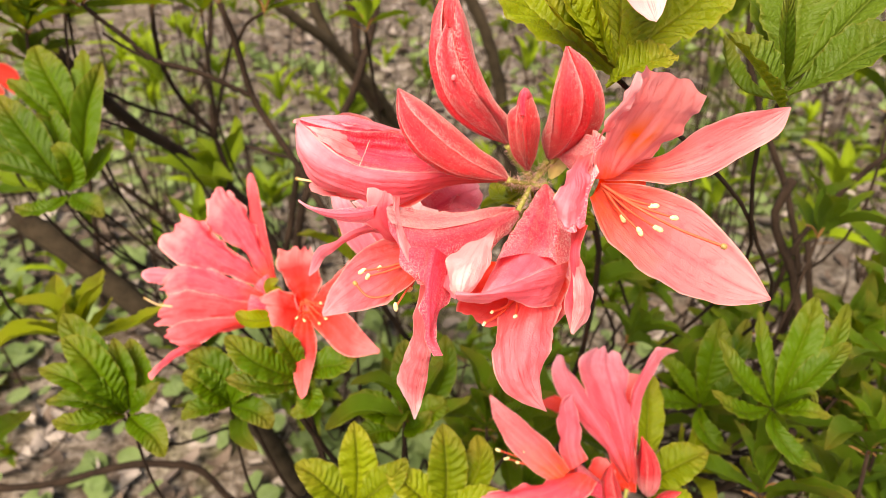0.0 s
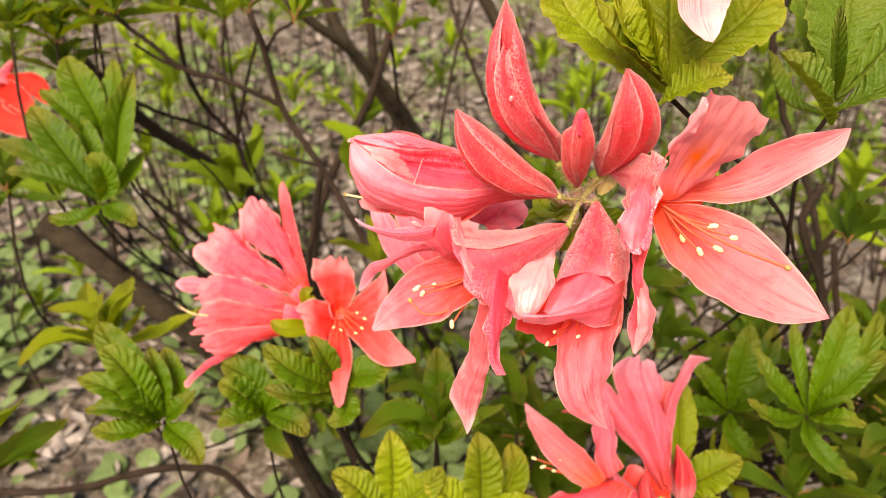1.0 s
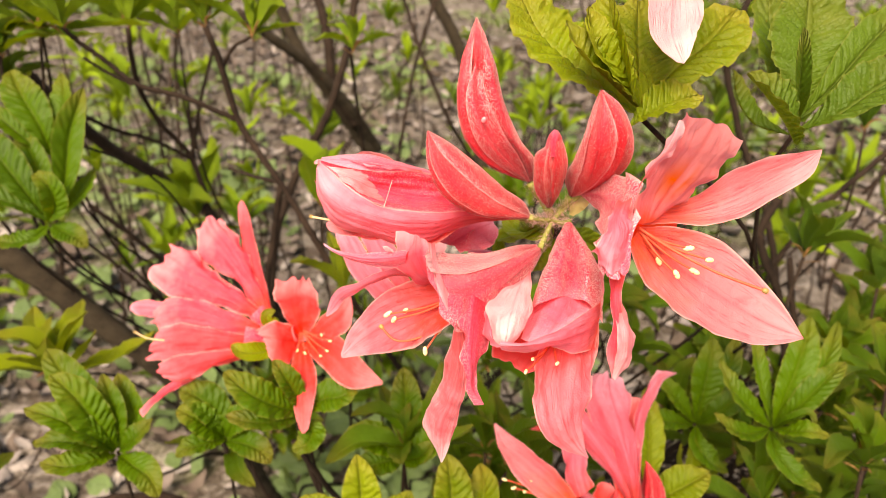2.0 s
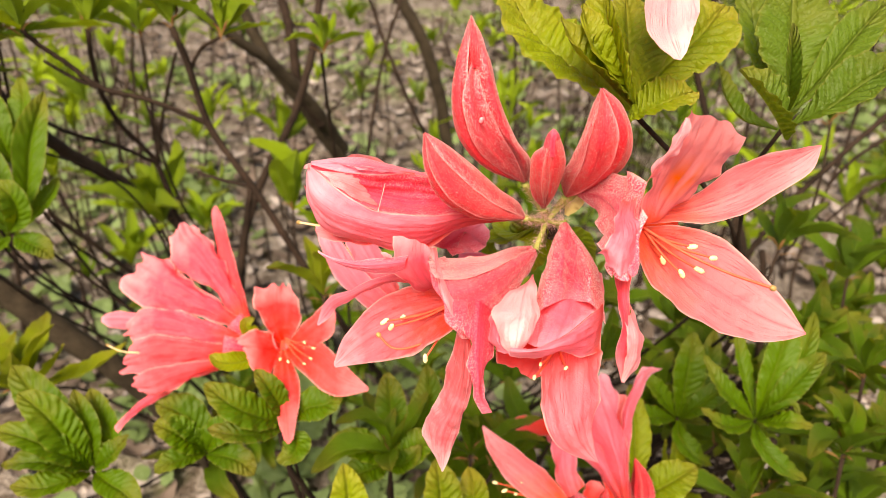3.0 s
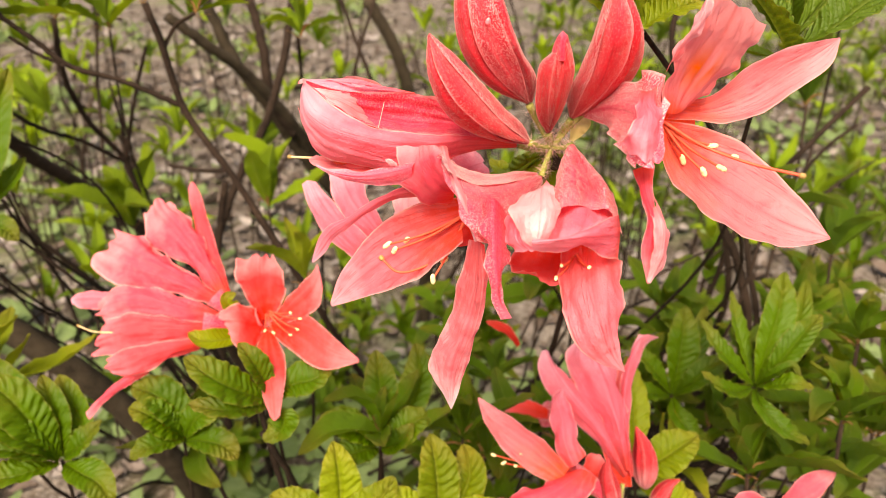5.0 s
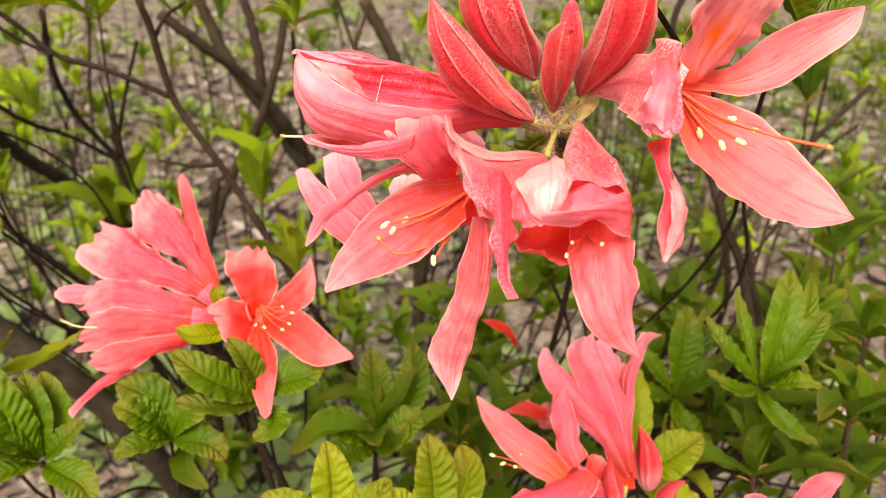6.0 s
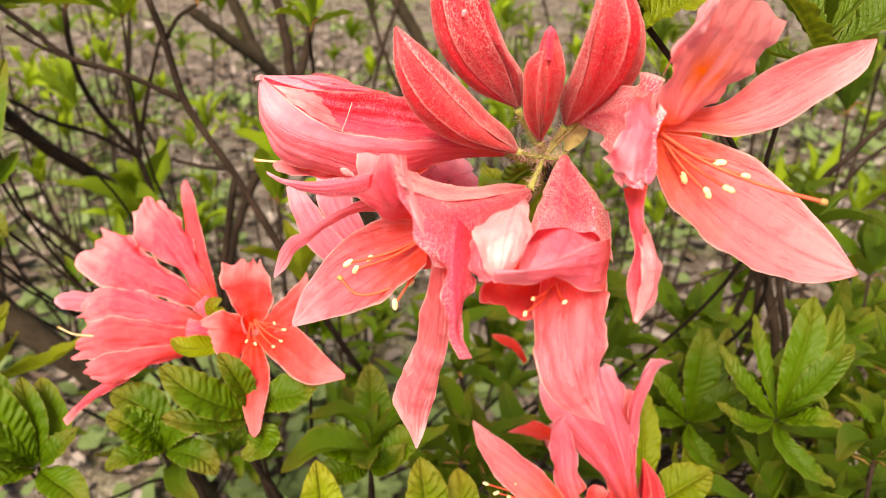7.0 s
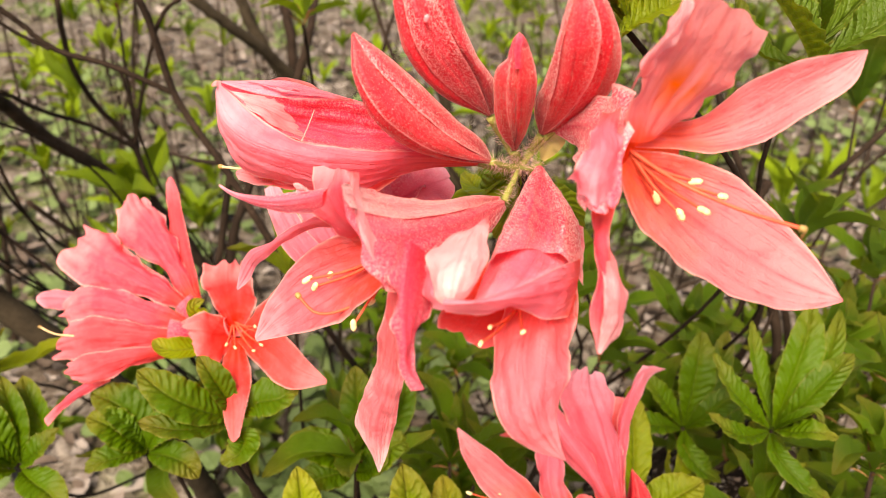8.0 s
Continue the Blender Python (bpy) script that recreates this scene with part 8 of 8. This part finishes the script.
leaf(shoot, [(0.0021, 0.2332, 0.4901), (0.0128, 0.2380, 0.5053), (0.0190, 0.2458, 0.5140), (0.0181, 0.2584, 0.5229)], (-0.30, -0.61, 0.74), 0.02, 0.15)
leaf(shoot, [(-0.0009, 0.2308, 0.4937), (-0.0111, 0.2306, 0.5085), (-0.0194, 0.2329, 0.5160), (-0.0289, 0.2373, 0.5193)], (0.30, -0.42, 0.86), 0.018, 0.15)
leaf(shoot, [(0.0021, 0.2299, 0.4924), (0.0109, 0.2261, 0.5051), (0.0230, 0.2247, 0.5104), (0.0329, 0.2235, 0.5085)], (-0.20, -0.22, 0.96), 0.019, 0.15)
shoot = leaf_shoot((-0.0221, 0.2777, 0.5085), "fresh green azalea leaves in a loose whorl", [(-0.0221, 0.2774, 0.5080), (-0.0211, 0.2774, 0.4892), (-0.0215, 0.2857, 0.4458)], LEAF, seed=190)
leaf(shoot, [(-0.0220, 0.2785, 0.5097), (-0.0200, 0.2834, 0.5252), (-0.0206, 0.2922, 0.5392), (-0.0216, 0.3039, 0.5505)], (0.00, -0.65, 0.76), 0.0185, 0.12)
leaf(shoot, [(-0.0229, 0.2778, 0.5086), (-0.0340, 0.2745, 0.5223), (-0.0443, 0.2741, 0.5292), (-0.0547, 0.2739, 0.5288)], (0.20, -0.35, 0.91), 0.018, 0.15)
leaf(shoot, [(-0.0207, 0.2762, 0.5098), (-0.0099, 0.2720, 0.5220), (-0.0030, 0.2730, 0.5274), (0.0041, 0.2757, 0.5278)], (-0.30, -0.42, 0.86), 0.019, 0.15)
leaf(shoot, [(-0.0214, 0.2741, 0.5102), (-0.0157, 0.2672, 0.5181), (-0.0104, 0.2662, 0.5240), (-0.0058, 0.2695, 0.5293)], (-0.30, -0.42, 0.86), 0.012, 0.2)
leaf(shoot, [(-0.0236, 0.2742, 0.5103), (-0.0318, 0.2666, 0.5171), (-0.0396, 0.2627, 0.5184), (-0.0476, 0.2603, 0.5146)], (0.20, -0.22, 0.96), 0.017, 0.15)
leaf(shoot, [(-0.0205, 0.2799, 0.5081), (-0.0056, 0.2888, 0.5225), (0.0013, 0.3007, 0.5339), (0.0012, 0.3146, 0.5449)], (-0.21, -0.62, 0.75), 0.018, 0.15)
shoot = leaf_shoot((-0.0739, 0.2681, 0.5497), "lime-green ribbed azalea leaves below the flowers", [(-0.0733, 0.2688, 0.5507), (-0.0719, 0.2695, 0.5331), (-0.0712, 0.2799, 0.4931)], LEAF, seed=200)
leaf(shoot, [(-0.0735, 0.2679, 0.5531), (-0.0832, 0.2610, 0.5648), (-0.0938, 0.2583, 0.5755), (-0.1066, 0.2640, 0.5846)], (0.20, -0.39, 0.90), 0.0185, 0.12)
leaf(shoot, [(-0.0733, 0.2651, 0.5524), (-0.0828, 0.2540, 0.5610), (-0.0923, 0.2483, 0.5671), (-0.1046, 0.2485, 0.5712)], (0.05, -0.15, 0.99), 0.0145, 0.12)
leaf(shoot, [(-0.0722, 0.2685, 0.5541), (-0.0755, 0.2676, 0.5678), (-0.0797, 0.2690, 0.5776), (-0.0850, 0.2746, 0.5828)], (0.41, -0.57, 0.71), 0.012, 0.2)
leaf(shoot, [(-0.0711, 0.2678, 0.5530), (-0.0621, 0.2698, 0.5600), (-0.0522, 0.2692, 0.5627), (-0.0447, 0.2738, 0.5663)], (-0.30, -0.42, 0.86), 0.018, 0.15)
leaf(shoot, [(-0.0722, 0.2644, 0.5513), (-0.0669, 0.2564, 0.5499), (-0.0689, 0.2510, 0.5488), (-0.0760, 0.2494, 0.5463)], (0.10, -0.22, 0.97), 0.014, 0.15)
shoot = leaf_shoot((-0.1188, 0.2806, 0.5226), "green ribbed azalea leaves in a drooping whorl", [(-0.1188, 0.2814, 0.5219), (-0.1204, 0.2852, 0.5016), (-0.1245, 0.2944, 0.4597)], LEAF, seed=210)
leaf(shoot, [(-0.1187, 0.2813, 0.5237), (-0.1259, 0.2784, 0.5360), (-0.1330, 0.2784, 0.5435), (-0.1400, 0.2800, 0.5461)], (0.10, -0.33, 0.94), 0.018, 0.15)
leaf(shoot, [(-0.1190, 0.2824, 0.5235), (-0.1220, 0.2846, 0.5384), (-0.1297, 0.2875, 0.5468), (-0.1405, 0.2900, 0.5507)], (0.21, -0.43, 0.88), 0.02, 0.15)
leaf(shoot, [(-0.1178, 0.2799, 0.5232), (-0.1263, 0.2701, 0.5303), (-0.1334, 0.2662, 0.5316), (-0.1394, 0.2643, 0.5285)], (0.10, -0.19, 0.98), 0.013, 0.15)
leaf(shoot, [(-0.1175, 0.2810, 0.5232), (-0.1105, 0.2806, 0.5357), (-0.1024, 0.2815, 0.5409), (-0.0989, 0.2863, 0.5448)], (-0.21, -0.53, 0.82), 0.016, 0.15)
leaf(shoot, [(-0.1173, 0.2794, 0.5225), (-0.1050, 0.2713, 0.5284), (-0.0969, 0.2666, 0.5285), (-0.0910, 0.2630, 0.5227)], (-0.20, -0.22, 0.96), 0.015, 0.15)
shoot = leaf_shoot((-0.1750, 0.2781, 0.5186), "large whorl of ribbed green azalea leaves", [(-0.1754, 0.2789, 0.5178), (-0.1759, 0.2796, 0.5020), (-0.1801, 0.2865, 0.4659)], LEAF, seed=220)
leaf(shoot, [(-0.1754, 0.2782, 0.5206), (-0.1816, 0.2783, 0.5396), (-0.1902, 0.2817, 0.5563), (-0.2021, 0.2875, 0.5657)], (0.26, -0.42, 0.87), 0.0205, 0.12)
leaf(shoot, [(-0.1753, 0.2799, 0.5196), (-0.1740, 0.2836, 0.5330), (-0.1767, 0.2891, 0.5456), (-0.1826, 0.2996, 0.5548)], (0.31, -0.68, 0.67), 0.012, 0.25)
leaf(shoot, [(-0.1755, 0.2763, 0.5212), (-0.1841, 0.2727, 0.5381), (-0.1966, 0.2726, 0.5493), (-0.2128, 0.2754, 0.5539)], (0.10, -0.22, 0.97), 0.0165, 0.15)
leaf(shoot, [(-0.1748, 0.2743, 0.5218), (-0.1823, 0.2675, 0.5337), (-0.1911, 0.2650, 0.5409), (-0.2076, 0.2646, 0.5403)], (0.05, -0.08, 1.00), 0.015, 0.15)
leaf(shoot, [(-0.1740, 0.2736, 0.5208), (-0.1792, 0.2624, 0.5293), (-0.1882, 0.2569, 0.5318), (-0.2033, 0.2581, 0.5336)], (0.10, -0.08, 0.99), 0.016, 0.15)
leaf(shoot, [(-0.1735, 0.2778, 0.5200), (-0.1641, 0.2745, 0.5297), (-0.1577, 0.2758, 0.5355), (-0.1535, 0.2807, 0.5397)], (-0.30, -0.42, 0.86), 0.013, 0.2)
leaf(shoot, [(-0.1755, 0.2813, 0.5180), (-0.1665, 0.2883, 0.5292), (-0.1722, 0.2970, 0.5393), (-0.1795, 0.3088, 0.5468)], (-0.10, -0.63, 0.77), 0.016, 0.15)
leaf(shoot, [(-0.1721, 0.2735, 0.5206), (-0.1612, 0.2635, 0.5235), (-0.1521, 0.2575, 0.5214), (-0.1473, 0.2521, 0.5128)], (-0.20, -0.08, 0.98), 0.016, 0.15)
leaf(shoot, [(-0.1776, 0.2828, 0.5166), (-0.1900, 0.2953, 0.5328), (-0.2085, 0.3098, 0.5448), (-0.2229, 0.3244, 0.5529)], (0.31, -0.68, 0.67), 0.021, 0.12)
shoot = leaf_shoot(HUB, "small green leaves at the base of the blossoms", [HUB, (0.0300, 0.2063, 0.6952), (0.0327, 0.2079, 0.6903)], LEAF_NEAR, seed=240, rooted=False)
leaf(shoot, [HUB, (0.0311, 0.2109, 0.6876), (0.0292, 0.2145, 0.6782), (0.0272, 0.2196, 0.6674)], (0.20, -0.78, 0.60), 0.009, 0.2)
leaf(shoot, [HUB, (0.0258, 0.2180, 0.6857), (0.0217, 0.2316, 0.6792), (0.0200, 0.2452, 0.6783)], (0.10, -0.79, 0.61), 0.0095, 0.2)
leaf(shoot, [HUB, (0.0224, 0.2258, 0.6793), (0.0194, 0.2377, 0.6701), (0.0176, 0.2473, 0.6570)], (0.10, -0.72, 0.68), 0.010, 0.2)
leaf(shoot, [HUB, (0.0403, 0.2167, 0.6836), (0.0507, 0.2283, 0.6739), (0.0600, 0.2376, 0.6605)], (-0.20, -0.78, 0.60), 0.009, 0.2)
shoot = leaf_shoot((0.1075, 0.2484, 0.4993), "lime-green ribbed azalea leaf beside the flowers", [(0.1075, 0.2481, 0.4989), (0.1108, 0.2478, 0.4795), (0.1240, 0.2611, 0.4253)], seed=230)
leaf(shoot, [(0.1054, 0.2450, 0.5033), (0.1124, 0.2397, 0.5156), (0.1221, 0.2398, 0.5234), (0.1339, 0.2428, 0.5280)], (-0.30, -0.42, 0.86), 0.0205, 0.12)
leaf(shoot, [(0.1071, 0.2499, 0.5017), (0.1092, 0.2615, 0.5202), (0.1108, 0.2748, 0.5340), (0.1115, 0.2885, 0.5446)], (0.10, -0.72, 0.69), 0.016, 0.15)
leaf(shoot, [(0.1079, 0.2469, 0.4970), (0.1142, 0.2368, 0.4996), (0.1233, 0.2308, 0.4975), (0.1346, 0.2295, 0.4954)], (-0.20, -0.22, 0.96), 0.019, 0.15)

# ---- the rest of the shrub: leafy shoots low down, then young shoots thinning out with distance ----
def spot(right, ahead, up):
    """A place given from the first eye: right, ahead along its view, up."""
    return np.array(pose(0, 0, EYE, TILT, 0, 0) @ Vector((right, ahead, up)))


rng = np.random.RandomState(77)
for i in range(70):
    right = i % 4 > 0
    ahead = rng.uniform(0.44, 0.9) if right else rng.uniform(0.78, 1.1)
    side = rng.uniform(0.02, 0.66) if right else rng.uniform(-0.62, 0.0)
    down = rng.uniform(0.03, 0.36)
    place = spot(side * ahead * 1.05, ahead, -down * ahead)
    if place[2] < 0.08:
        continue
    whorl(place, (rng.normal() * 0.25, -0.15 + rng.normal() * 0.2, 1), rng.randint(6, 10), rng.uniform(0.036, 0.054), "fresh green azalea leaves on a low shoot", (LEAF, LEAF, LEAF_DARK)[i % 3], "near", (8, 68), (rng.normal() * 0.04, 0.3 + rng.normal() * 0.03), 900 + i, 0.0014)
made, far_rows = 0, []
while made < 190:
    y = 0.85 + 2.6 * rng.uniform() ** 1.4
    x = rng.uniform(-0.95, 0.95) * (0.35 + 0.75 * y)
    top = rng.uniform(0.10, 0.36) if rng.uniform() < 0.65 else rng.uniform(0.3, 0.58)
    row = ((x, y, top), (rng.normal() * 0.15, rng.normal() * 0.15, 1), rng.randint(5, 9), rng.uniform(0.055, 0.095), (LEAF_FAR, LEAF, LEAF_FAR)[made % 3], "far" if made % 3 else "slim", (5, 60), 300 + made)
    if y < 1.25:
        whorl(*row[:4], "young green azalea shoot growing over dead leaves", row[4], row[5], row[6], (rng.normal() * 0.03, rng.normal() * 0.03), row[7], 0.0014)
    else:
        far_rows.append(row)
    made += 1
for i in range(34):
    y = rng.uniform(1.0, 2.4)
    x = rng.uniform(0.35, 0.8) * (0.25 + 0.72 * y) if i % 2 else rng.uniform(-0.8, -0.3) * (0.25 + 0.72 * y)
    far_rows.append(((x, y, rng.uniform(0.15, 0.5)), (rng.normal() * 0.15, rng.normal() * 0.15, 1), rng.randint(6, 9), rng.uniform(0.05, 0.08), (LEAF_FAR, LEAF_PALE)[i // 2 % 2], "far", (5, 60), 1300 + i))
for i in range(22):
    ahead = rng.uniform(0.46, 0.62)
    place = spot(rng.uniform(0.30, 0.72) * ahead, ahead, -rng.uniform(0.08, 0.36) * ahead)
    whorl(place, (rng.normal() * 0.25, -0.2 + rng.normal() * 0.2, 1), rng.randint(7, 11), rng.uniform(0.038, 0.052), "green azalea leaves on a low shaded shoot", (LEAF_DARK, LEAF)[i % 2], "near", (8, 70), (rng.normal() * 0.04, 0.3), 1500 + i, 0.0014)
for i in range(46):
    y = rng.uniform(0.95, 1.9)
    x = rng.uniform(-0.62, 0.75) * (0.3 + 0.5 * y)
    row = ((x, y, rng.uniform(0.24, 0.56)), (rng.normal() * 0.12, rng.normal() * 0.12, 1), rng.randint(5, 8), rng.uniform(0.055, 0.08), (LEAF_FAR, LEAF_PALE)[i % 2], "far", (4, 38), 1700 + i)
    if y < 1.35:
        whorl(*row[:4], "upright young azalea leaves on a bare stem", row[4], row[5], row[6], (rng.normal() * 0.03, rng.normal() * 0.03), row[7], 0.0015)
    else:
        far_rows.append(row)
joined_shoots("young_shoots", "many young green shoots growing over dead leaves", far_rows)
for i in range(26):
    y = rng.uniform(0.8, 2.6)
    x = rng.uniform(-0.8, 0.8) * (0.3 + 0.7 * y)
    h = rng.uniform(0.35, 0.75)
    branch([(x, y, h), (x + rng.normal() * 0.04, y + rng.normal() * 0.04, h * 0.6), (x + rng.normal() * 0.06, y + rng.normal() * 0.05, h * 0.25)], rng.uniform(0.0012, 0.0024), rng.uniform(0.0024, 0.0052), "bare brown slender stem", foot=(rng.normal() * 0.05, rng.normal() * 0.05), seed=700 + i, home="young")
